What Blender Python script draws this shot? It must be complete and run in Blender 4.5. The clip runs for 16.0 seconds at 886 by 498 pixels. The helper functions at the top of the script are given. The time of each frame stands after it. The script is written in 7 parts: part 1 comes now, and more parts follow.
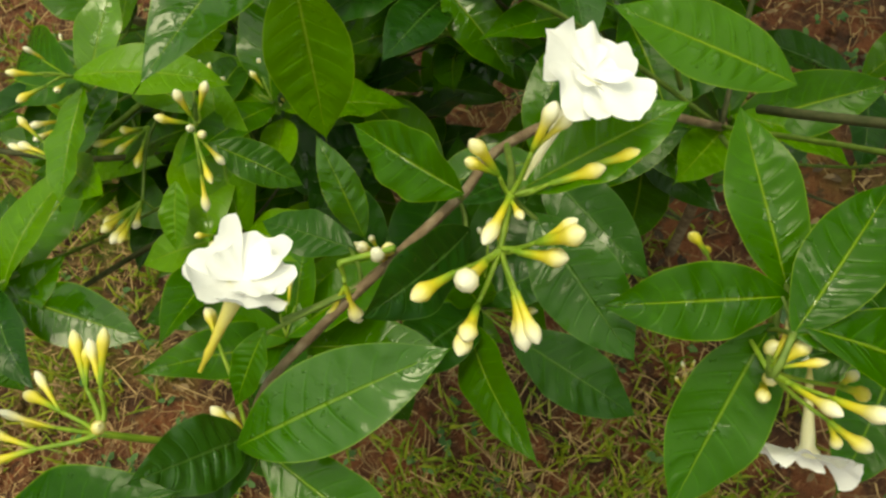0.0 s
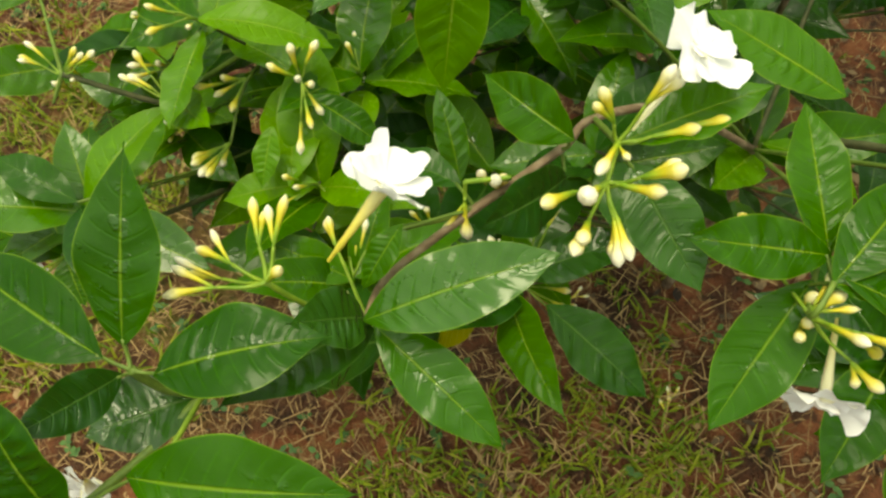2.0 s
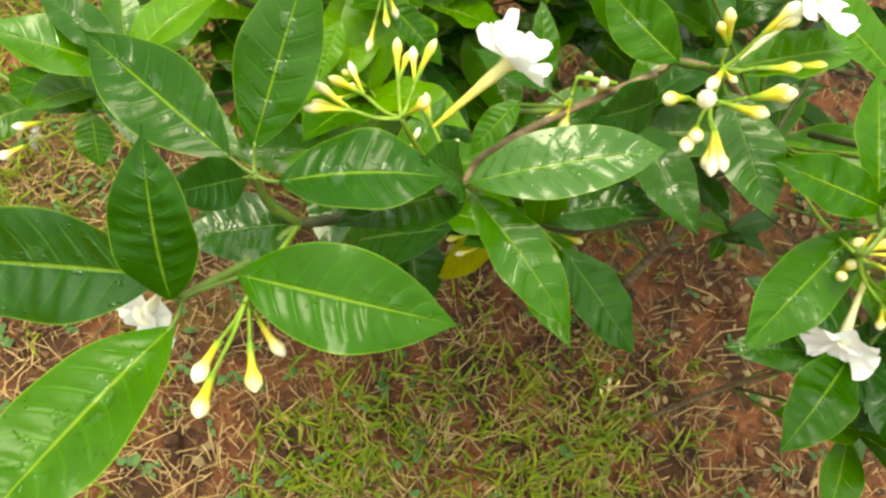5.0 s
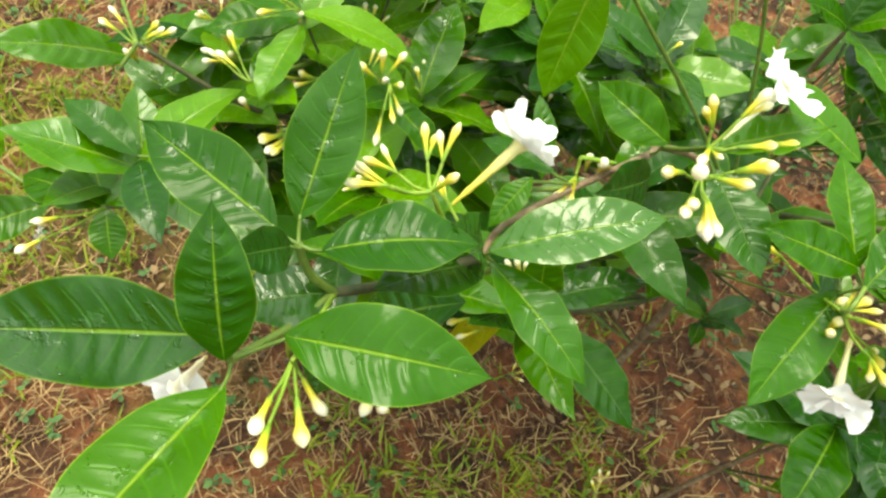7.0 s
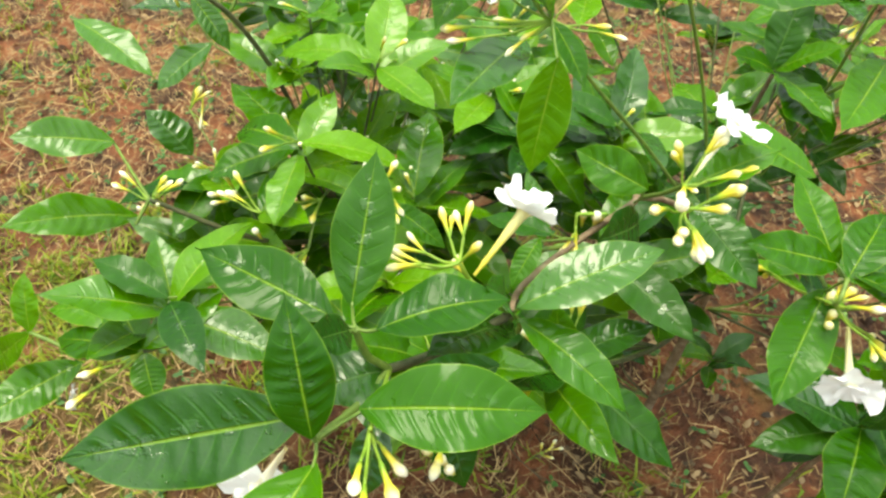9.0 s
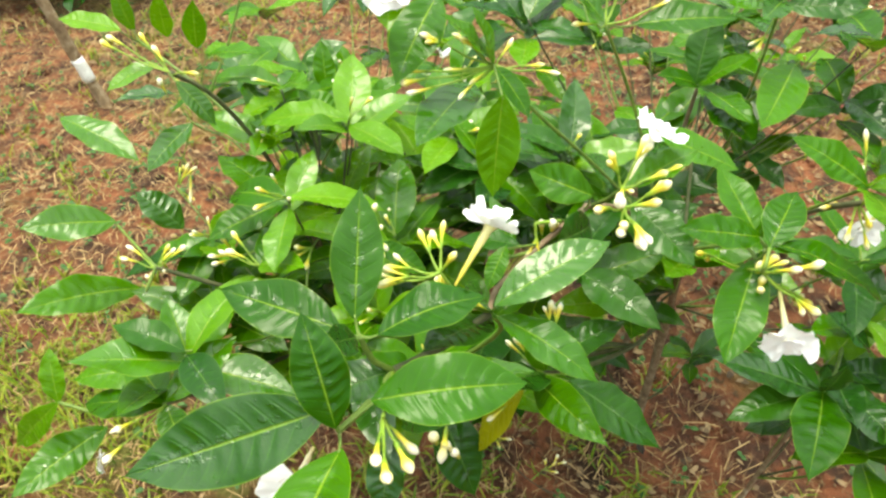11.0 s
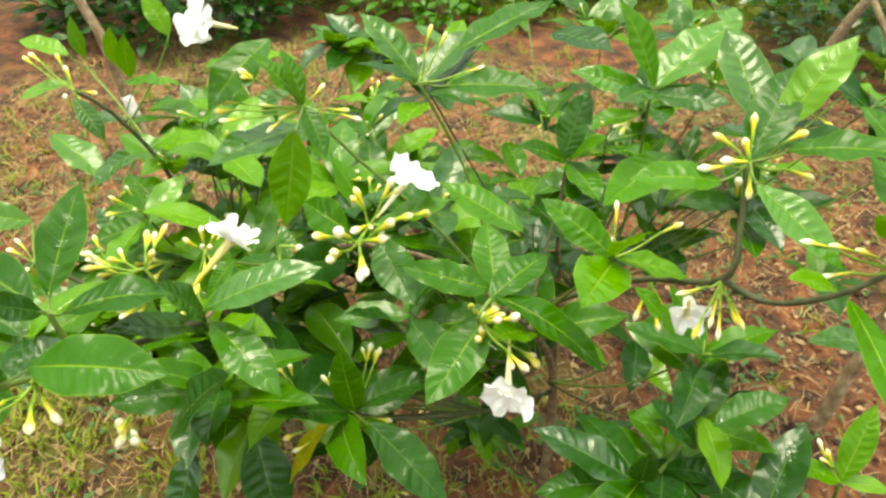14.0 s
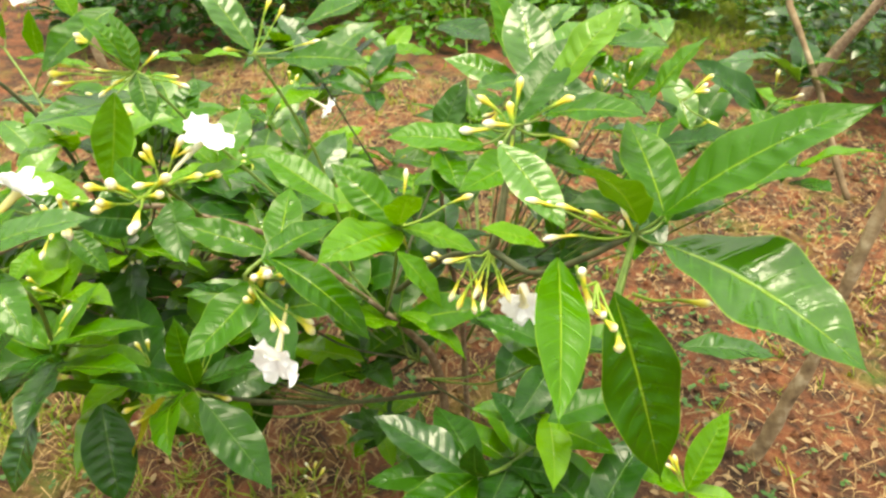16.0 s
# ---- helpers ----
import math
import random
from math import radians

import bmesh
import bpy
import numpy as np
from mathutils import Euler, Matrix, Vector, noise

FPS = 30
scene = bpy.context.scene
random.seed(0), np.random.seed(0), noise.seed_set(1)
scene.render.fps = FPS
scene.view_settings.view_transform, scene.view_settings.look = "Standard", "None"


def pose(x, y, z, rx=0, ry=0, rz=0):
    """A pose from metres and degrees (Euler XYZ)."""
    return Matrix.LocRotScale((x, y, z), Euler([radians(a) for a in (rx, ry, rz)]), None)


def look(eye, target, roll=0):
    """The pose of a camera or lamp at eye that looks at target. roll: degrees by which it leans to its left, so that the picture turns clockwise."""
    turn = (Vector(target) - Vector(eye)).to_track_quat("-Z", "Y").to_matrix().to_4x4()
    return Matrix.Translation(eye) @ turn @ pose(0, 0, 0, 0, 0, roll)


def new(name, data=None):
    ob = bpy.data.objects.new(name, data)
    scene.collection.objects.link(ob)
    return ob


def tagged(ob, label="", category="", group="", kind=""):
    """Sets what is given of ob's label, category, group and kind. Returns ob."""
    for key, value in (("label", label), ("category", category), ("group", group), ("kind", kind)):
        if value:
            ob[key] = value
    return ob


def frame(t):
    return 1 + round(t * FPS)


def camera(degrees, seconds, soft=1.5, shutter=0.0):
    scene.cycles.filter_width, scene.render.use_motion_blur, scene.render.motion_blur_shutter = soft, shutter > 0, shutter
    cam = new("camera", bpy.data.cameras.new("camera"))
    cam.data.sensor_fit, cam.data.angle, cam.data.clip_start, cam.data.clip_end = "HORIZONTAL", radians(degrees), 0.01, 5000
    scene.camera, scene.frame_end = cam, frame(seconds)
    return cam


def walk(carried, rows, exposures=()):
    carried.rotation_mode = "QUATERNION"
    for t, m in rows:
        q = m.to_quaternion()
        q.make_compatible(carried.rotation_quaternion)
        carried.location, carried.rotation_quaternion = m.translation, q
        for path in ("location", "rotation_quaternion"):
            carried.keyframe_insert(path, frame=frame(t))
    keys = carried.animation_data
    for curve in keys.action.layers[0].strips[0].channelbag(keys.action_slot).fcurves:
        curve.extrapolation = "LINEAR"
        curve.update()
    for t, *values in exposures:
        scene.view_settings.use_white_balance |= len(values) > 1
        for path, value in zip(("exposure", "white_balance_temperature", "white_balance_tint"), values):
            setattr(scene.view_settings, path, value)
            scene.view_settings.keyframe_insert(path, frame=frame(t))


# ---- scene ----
# rows of seconds, eye, yaw, pitch and roll
cam = camera(62.48, 16.0, soft=2.6)
ROWS = [
    (0, 0.1185, -0.0181, 1.0360, 23.58, -68.41, -21.10),
    (0.5, 0.1086, -0.0370, 1.0553, 19.90, -66.75, -16.18),
    (1, 0.0926, -0.0606, 1.0649, 15.39, -65.93, -10.54),
    (1.5, 0.0779, -0.0739, 1.0752, 17.02, -65.61, -10.27),
    (2, 0.0698, -0.0920, 1.0740, 16.41, -66.16, -6.77),
    (2.5, 0.0559, -0.1137, 1.0683, 15.99, -67.42, -3.00),
    (3, 0.0366, -0.1293, 1.0642, 13.32, -67.93, 2.65),
    (3.5, 0.0303, -0.1373, 1.0640, 12.64, -67.92, 3.68),
    (6, -0.0177, -0.1986, 1.0597, -1.86, -60.03, 22.22),
    (6.5, -0.0229, -0.2055, 1.0714, 0.57, -57.35, 17.82),
    (7, -0.0170, -0.2121, 1.0717, 1.12, -56.45, 16.43),
    (7.5, -0.0190, -0.2196, 1.0767, 2.60, -54.45, 13.98),
    (8, -0.0272, -0.2316, 1.0825, 3.88, -51.72, 9.10),
    (10.5, -0.0387, -0.3126, 1.1186, -0.57, -44.97, 1.61),
    (11, -0.0320, -0.3311, 1.1330, 0.00, -43.67, -0.96),
    (11.5, -0.0138, -0.3634, 1.1557, -0.20, -40.86, -3.11),
    (12, 0.0145, -0.3954, 1.1579, -1.98, -40.31, -2.46),
    (12.5, 0.0776, -0.3853, 1.1427, -0.12, -39.95, -1.01),
    (13, 0.1421, -0.3677, 1.1395, 4.09, -38.75, -1.16),
    (13.5, 0.1883, -0.3606, 1.1314, 7.51, -38.63, -0.68),
    (14, 0.2312, -0.3605, 1.1205, 8.65, -37.16, 1.49),
    (14.5, 0.2856, -0.3662, 1.1139, 9.59, -36.14, 3.03),
    (15, 0.3377, -0.3679, 1.0970, 10.80, -35.14, 4.36),
    (15.5, 0.3811, -0.3542, 1.0886, 12.35, -34.64, 3.83),
    (16, 0.4261, -0.3408, 1.0788, 12.34, -34.87, 2.14),
]
walk(cam, [(t, pose(x, y, z, 90 + pitch, 0, yaw) @ pose(0, 0, 0, 0, 0, roll)) for t, x, y, z, yaw, pitch, roll in ROWS],
     [(0.0, 0.40, 8500.0, -8.0), (3.5, 1.04, 8400.0, -7.0), (6.0, 1.42, 7600.0, -5.0), (8.0, 1.45, 7200.0, -4.0), (11.0, 1.62, 7100.0, -2.0), (12.0, 1.48, 7200.0, -3.0), (13.0, 1.70, 7400.0, -3.0), (14.0, 1.54, 7600.0, -5.0), (16.0, 1.72, 7800.0, 1.0)])

# ---- light: a bright overcast sky, the sun soft behind thin cloud ----
SUN_EL, SUN_AZ = 80.0, 320.0
world = bpy.data.worlds.new("world")
scene.world = world
world.use_nodes = True
wn, wl = world.node_tree.nodes, world.node_tree.links
sky = wn.new("ShaderNodeTexSky")
sky.sky_type = "NISHITA"
sky.sun_disc = False
sky.sun_elevation, sky.sun_rotation = radians(SUN_EL), radians(SUN_AZ)
sky.air_density, sky.dust_density, sky.ozone_density = 1.0, 5.0, 1.0
veil = wn.new("ShaderNodeMix")
veil.data_type = "RGBA"
veil.inputs[0].default_value = 0.75
dome = wn.new("ShaderNodeSeparateXYZ")
wl.new(wn.new("ShaderNodeTexCoord").outputs["Generated"], dome.inputs[0])
height = wn.new("ShaderNodeMapRange")
height.interpolation_type = "SMOOTHSTEP"
height.inputs[1].default_value, height.inputs[2].default_value = 0.05, 1.0
height.inputs[3].default_value, height.inputs[4].default_value = 0.10, 1.15
wl.new(dome.outputs[2], height.inputs[0])
cloud = wn.new("ShaderNodeMix")
cloud.data_type = "RGBA"
cloud.inputs[6].default_value, cloud.inputs[7].default_value = (0, 0, 0, 1), (8.6, 8.8, 9.0, 1)
wl.new(height.outputs[0], cloud.inputs[0])
wl.new(cloud.outputs[2], veil.inputs[7])
wl.new(sky.outputs[0], veil.inputs[6])
wl.new(veil.outputs[2], wn["Background"].inputs[0])
wn["Background"].inputs[1].default_value = 0.136
sun = new("sun", bpy.data.lights.new("sun", "SUN"))
sun.data.energy, sun.data.angle, sun.data.color = 1.35, radians(28), (1.0, 0.93, 0.80)
sun_way = Vector((math.sin(radians(SUN_AZ)) * math.cos(radians(SUN_EL)), math.cos(radians(SUN_AZ)) * math.cos(radians(SUN_EL)), math.sin(radians(SUN_EL))))
sun.matrix_world = look(sun_way * 10, (0, 0, 0))


# ---- materials ----
class Nodes:
    """A small helper to write node materials in few lines."""

    def __init__(self, name):
        self.mat = bpy.data.materials.new(name)
        self.mat.use_nodes = True
        self.t = self.mat.node_tree
        self.bsdf = self.t.nodes["Principled BSDF"]
        self.out = self.t.nodes["Material Output"]

    def put(self, sock, value):
        if isinstance(value, bpy.types.NodeSocket):
            self.t.links.new(value, sock)
        elif isinstance(value, tuple) and sock.type == "RGBA" and len(value) == 3:
            sock.default_value = (*value, 1)
        else:
            sock.default_value = value

    def node(self, kind, *values, **named):
        n = self.t.nodes.new("ShaderNode" + kind)
        for k, v in enumerate(values):
            if v is not None:
                self.put(n.inputs[k], v)
        for k, v in named.items():
            self.put(n.inputs[k.replace("_", " ").title()], v)
        return n

    def math(self, op, a, b=0.0, c=0.0, clamp=False):
        n = self.t.nodes.new("ShaderNodeMath")
        n.operation, n.use_clamp = op, clamp
        for k, v in enumerate((a, b, c)):
            self.put(n.inputs[k], v)
        return n.outputs[0]

    def mix(self, fac, a, b):
        n = self.t.nodes.new("ShaderNodeMix")
        n.data_type = "RGBA"
        self.put(n.inputs[0], fac)
        self.put(n.inputs[6], a)
        self.put(n.inputs[7], b)
        return n.outputs[2]

    def noise(self, scale, detail=3.0, vector=None, rough=0.55):
        n = self.t.nodes.new("ShaderNodeTexNoise")
        n.inputs["Scale"].default_value, n.inputs["Detail"].default_value, n.inputs["Roughness"].default_value = scale, detail, rough
        if vector is not None:
            self.t.links.new(vector, n.inputs["Vector"])
        return n.outputs["Fac"]

    def ramp(self, fac, *stops):
        n = self.t.nodes.new("ShaderNodeValToRGB")
        self.t.links.new(fac, n.inputs[0])
        while len(n.color_ramp.elements) < len(stops):
            n.color_ramp.elements.new(0.5)
        for e, (at, col) in zip(n.color_ramp.elements, stops):
            e.position, e.color = at, (*col, 1)
        return n.outputs[0]

    def step(self, x, low, high):
        n = self.t.nodes.new("ShaderNodeMapRange")
        n.interpolation_type = "SMOOTHSTEP"
        for k, v in enumerate((x, low, high, 0.0, 1.0)):
            self.put(n.inputs[k], v)
        return n.outputs[0]

    def bump(self, height, strength, distance):
        n = self.t.nodes.new("ShaderNodeBump")
        n.inputs["Strength"].default_value, n.inputs["Distance"].default_value = strength, distance
        self.t.links.new(height, n.inputs["Height"])
        return n.outputs[0]

    def coords(self, which="Object"):
        return self.t.nodes.new("ShaderNodeTexCoord").outputs[which]

    def uv(self):
        n = self.t.nodes.new("ShaderNodeSeparateXYZ")
        self.t.links.new(self.coords("UV"), n.inputs[0])
        return n.outputs[0], n.outputs[1]

    def random(self):
        return self.t.nodes.new("ShaderNodeObjectInfo").outputs["Random"]

    def finish(self, colour, rough=0.5, normal=None, spec=None, leaf=0.0, leaf_colour=None):
        b = self.bsdf
        self.put(b.inputs["Base Color"], colour)
        self.put(b.inputs["Roughness"], rough)
        if spec is not None:
            self.put(b.inputs["Specular IOR Level"], spec)
        if normal is not None:
            self.t.links.new(normal, b.inputs["Normal"])
        if leaf:
            tr = self.node("BsdfTranslucent", leaf_colour)
            if normal is not None:
                self.t.links.new(normal, tr.inputs["Normal"])
            m = self.node("MixShader", leaf, b.outputs[0], tr.outputs[0])
            self.t.links.new(m.outputs[0], self.out.inputs[0])
        return self.mat


def leaf_material(name, deep, light, gloss, through_light, rib_colour=(0.22, 0.36, 0.02)):
    """Wet, glossy evergreen blade: pale midrib and faint side veins by the blade's own u and v, mottling, small water films along the rib."""
    k = Nodes(name)
    u, v = k.uv()
    a = k.math("MULTIPLY", k.math("ABSOLUTE", k.math("SUBTRACT", u, 0.5)), 2.0)
    rnd = k.random()
    obj = k.coords("Object")
    mid_w = k.math("MULTIPLY_ADD", v, -0.055, 0.080)
    rib = k.math("SUBTRACT", 1.0, k.step(a, k.math("MULTIPLY", mid_w, 0.3), mid_w))
    ph = k.math("ADD", k.math("MULTIPLY", k.math("SUBTRACT", v, k.math("MULTIPLY", a, k.math("MULTIPLY_ADD", a, 0.05, 0.07))), 10.0), 0.5)
    tri = k.math("ABSOLUTE", k.math("SUBTRACT", k.math("FRACT", ph), 0.5))
    vein = k.math("MULTIPLY", k.step(tri, 0.38, 0.5), k.math("SUBTRACT", 1.0, k.step(a, 0.55, 0.95)))
    mott, big = k.noise(110, 4, obj), k.noise(24, 3, obj)
    base = k.mix(k.step(k.math("ADD", k.math("MULTIPLY", rnd, 0.65), k.math("MULTIPLY", big, 0.6)), 0.25, 1.0), deep, light)
    base = k.mix(k.math("MULTIPLY", k.step(mott, 0.5, 0.8), 0.25), base, tuple(min(1, c * 1.5) for c in light))
    base = k.mix(k.math("MULTIPLY", vein, 0.16), base, tuple(min(1, c * 1.9) for c in light))
    base = k.mix(k.math("MULTIPLY", rib, 0.68), base, rib_colour)
    base = k.mix(k.math("MULTIPLY", k.step(a, 0.955, 1.0), 0.7), base, rib_colour)
    blot = k.math("MULTIPLY", k.step(k.noise(420, 2, obj), 0.70, 0.74), k.step(k.noise(18, 2, obj), 0.5, 0.62))
    base = k.mix(k.math("MULTIPLY", blot, 0.4), base, (0.10, 0.09, 0.03))
    near_rib = k.math("SUBTRACT", 1.0, k.step(a, 0.05, 0.45))
    wet = k.math("MULTIPLY", k.step(k.noise(75, 4, obj), 0.53, 0.60), k.math("MULTIPLY_ADD", near_rib, 0.85, 0.08))
    rough = k.math("MULTIPLY_ADD", wet, -0.22, gloss)
    soaked = k.step(k.math("FRACT", k.math("MULTIPLY", rnd, 7.31)), 0.35, 0.95)
    rough = k.math("MULTIPLY_ADD", soaked, -0.06, rough)
    rough = k.math("MULTIPLY_ADD", mott, 0.08, rough)
    drops = k.math("MULTIPLY", k.step(k.noise(300, 1, obj), 0.66, 0.72), k.step(k.noise(26, 2, obj), 0.52, 0.6))
    h = k.math("ADD", k.math("MULTIPLY", vein, -0.25), k.math("MULTIPLY", rib, -0.8))
    h = k.math("ADD", h, k.math("MULTIPLY", k.noise(180, 3, obj), 0.45))
    h = k.math("ADD", h, k.math("MULTIPLY", drops, 0.8))
    h = k.math("ADD", h, k.math("MULTIPLY", k.math("MULTIPLY", wet, k.noise(130, 2, obj)), 1.5))
    nrm = k.bump(h, 0.6, 0.0011)
    return k.finish(base, rough, nrm, k.math("MULTIPLY_ADD", wet, 0.45, k.math("MULTIPLY_ADD", soaked, 0.34, 0.20)), through_light, k.mix(0.5, base, (0.20, 0.40, 0.01)))


def plain_organic(name, stops, scale, rough, bump=0.4, dist=0.002, spec=0.4):
    k = Nodes(name)
    obj = k.coords("Object")
    n = k.noise(scale, 5, obj)
    col = k.ramp(n, *stops)
    fine = k.noise(scale * 5, 3, obj)
    return k.finish(col, rough, k.bump(k.math("ADD", n, k.math("MULTIPLY", fine, 0.4)), bump, dist), spec)


LEAF = leaf_material("leaf_green", (0.020, 0.088, 0.001), (0.052, 0.168, 0.002), 0.20, 0.24)
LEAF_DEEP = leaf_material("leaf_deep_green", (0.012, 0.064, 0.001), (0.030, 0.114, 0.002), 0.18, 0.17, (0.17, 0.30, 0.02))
# darker leaf green, also for leaves whose shade is put into the colour
LEAF_DARK = leaf_material("leaf_dark_painted_shade", (0.009, 0.050, 0.004), (0.024, 0.090, 0.005), 0.20, 0.14, (0.08, 0.17, 0.03))
LEAF_YOUNG = leaf_material("leaf_young_green", (0.058, 0.180, 0.002), (0.112, 0.270, 0.004), 0.23, 0.30, (0.24, 0.38, 0.03))
LEAF_OLD = leaf_material("leaf_yellowed", (0.300, 0.300, 0.006), (0.480, 0.420, 0.010), 0.40, 0.30, (0.42, 0.36, 0.03))


def bud_material():
    """Yellow-green tube that pales to cream towards the closed tip."""
    k = Nodes("bud_cream_yellow")
    u, v = k.uv()
    n = k.noise(220, 3, k.coords("Object"))
    f = k.math("ADD", v, k.math("MULTIPLY", k.math("SUBTRACT", n, 0.5), 0.12))
    f = k.math("ADD", f, k.math("MULTIPLY", k.math("SUBTRACT", k.random(), 0.72), 0.36))
    col = k.ramp(f, (0.0, (0.16, 0.30, 0.02)), (0.16, (0.34, 0.44, 0.03)), (0.38, (0.66, 0.58, 0.04)), (0.56, (0.80, 0.70, 0.12)), (0.72, (0.87, 0.82, 0.42)), (0.92, (0.90, 0.88, 0.72)))
    return k.finish(col, 0.42, k.bump(n, 0.3, 0.001), 0.45, 0.15, (0.8, 0.7, 0.2))


def petal_material():
    k = Nodes("petal_white")
    obj = k.coords("Object")
    n = k.noise(140, 4, obj)
    col = k.ramp(n, (0.3, (0.90, 0.91, 0.93)), (0.7, (0.94, 0.95, 0.97)))
    return k.finish(col, 0.55, k.bump(k.noise(320, 3, obj), 0.3, 0.001), 0.3, 0.22, (0.96, 0.96, 0.96))


BUD, PETAL = bud_material(), petal_material()
BARK = plain_organic("bark_brown", ((0.25, (0.10, 0.065, 0.04)), (0.5, (0.20, 0.14, 0.085)), (0.75, (0.33, 0.27, 0.19))), 90, 0.8, 0.8, 0.003)
TWIG = plain_organic("twig_green", ((0.3, (0.07, 0.13, 0.02)), (0.7, (0.16, 0.24, 0.04))), 120, 0.5, 0.3, 0.001)
TWIG_DARK = plain_organic("twig_dark", ((0.3, (0.035, 0.05, 0.015)), (0.7, (0.10, 0.10, 0.045))), 120, 0.7, 0.3, 0.001)
STALK = plain_organic("stalk_yellow_green", ((0.3, (0.12, 0.23, 0.02)), (0.7, (0.24, 0.35, 0.035))), 120, 0.45, 0.2, 0.001)


# ---- mesh helpers ----
def mesh_from(name, verts, faces, uvs=None, smooth=True):
    me = bpy.data.meshes.new(name)
    me.from_pydata([tuple(v) for v in verts], [], faces)
    if uvs is not None:
        lay = me.uv_layers.new(name="UVMap")
        idx = np.empty(len(me.loops), dtype=np.int32)
        me.loops.foreach_get("vertex_index", idx)
        lay.data.foreach_set("uv", np.asarray(uvs, dtype=np.float32)[idx].ravel())
    if smooth:
        me.polygons.foreach_set("use_smooth", [True] * len(me.polygons))
    me.update()
    return me


def piece(name, me, mat, parent, label="", kind=""):
    """One mesh object under a thing or under a part."""
    ob = new(name, me)
    if not me.materials:
        me.materials.append(mat)
    ob.parent = parent
    if parent.type == "EMPTY":
        ob.matrix_parent_inverse = Matrix.Translation(-parent.location)
    return tagged(ob, label, kind=kind)


def thing(name, label, category, at=(0, 0, 0), group=""):
    ob = new(name)
    ob.location = at
    ob.empty_display_size = 0.05
    bpy.context.view_layer.update()
    return tagged(ob, label, category, group)


def grid_faces(rows, cols, closed=False):
    out = []
    for i in range(rows - 1):
        for j in range(cols if closed else cols - 1):
            a, b = i * cols + j, i * cols + (j + 1) % cols
            out.append((a, b, b + cols, a + cols))
    return out


def smooth_line(points, n):
    """n places along a soft curve through the given points."""
    p = [Vector(q) for q in points]
    if len(p) == 2:
        return [p[0].lerp(p[1], i / (n - 1)) for i in range(n)]
    out = []
    for i in range(n):
        s = i / (n - 1) * (len(p) - 1)
        k = min(int(s), len(p) - 2)
        f = s - k
        p0, p1, p2, p3 = p[max(k - 1, 0)], p[k], p[k + 1], p[min(k + 2, len(p) - 1)]
        out.append(0.5 * (2 * p1 + (p2 - p0) * f + (2 * p0 - 5 * p1 + 4 * p2 - p3) * f * f + (3 * p1 - p0 - 3 * p2 + p3) * f ** 3))
    return out


def tube(points, radii, n=14, sides=8, wobble=0.0, ends=True):
    """Verts, faces and uvs of a tapered round stem along a soft curve."""
    line = smooth_line(points, n)
    verts, uvs = [], []
    side = None
    for i, c in enumerate(line):
        d = (line[min(i + 1, n - 1)] - line[max(i - 1, 0)]).normalized()
        if side is None:
            side = d.orthogonal().normalized()
        side = (side - d * side.dot(d)).normalized()
        up = d.cross(side)
        s = i / (n - 1) * (len(radii) - 1)
        k = min(int(s), len(radii) - 2)
        r = radii[k] + (radii[k + 1] - radii[k]) * (s - k)
        for j in range(sides):
            a = 2 * math.pi * j / sides
            w = 1 + wobble * noise.noise(Vector((c.x * 90 + math.cos(a), c.y * 90 + math.sin(a), c.z * 90)))
            verts.append(c + (side * math.cos(a) + up * math.sin(a)) * r * w)
            uvs.append((j / sides, i / (n - 1)))
    faces = grid_faces(n, sides, True)
    if ends:
        faces += [tuple(reversed(range(sides))), tuple(range((n - 1) * sides, n * sides))]
    return verts, faces, uvs


def branch(parent, points, radii, mat=None, name="branch", n=14, sides=8, wobble=0.25, label=""):
    v, f, u = tube(points, radii, n, sides, wobble)
    return piece(name, mesh_from(name, v, f, u), mat or BARK, parent, label)


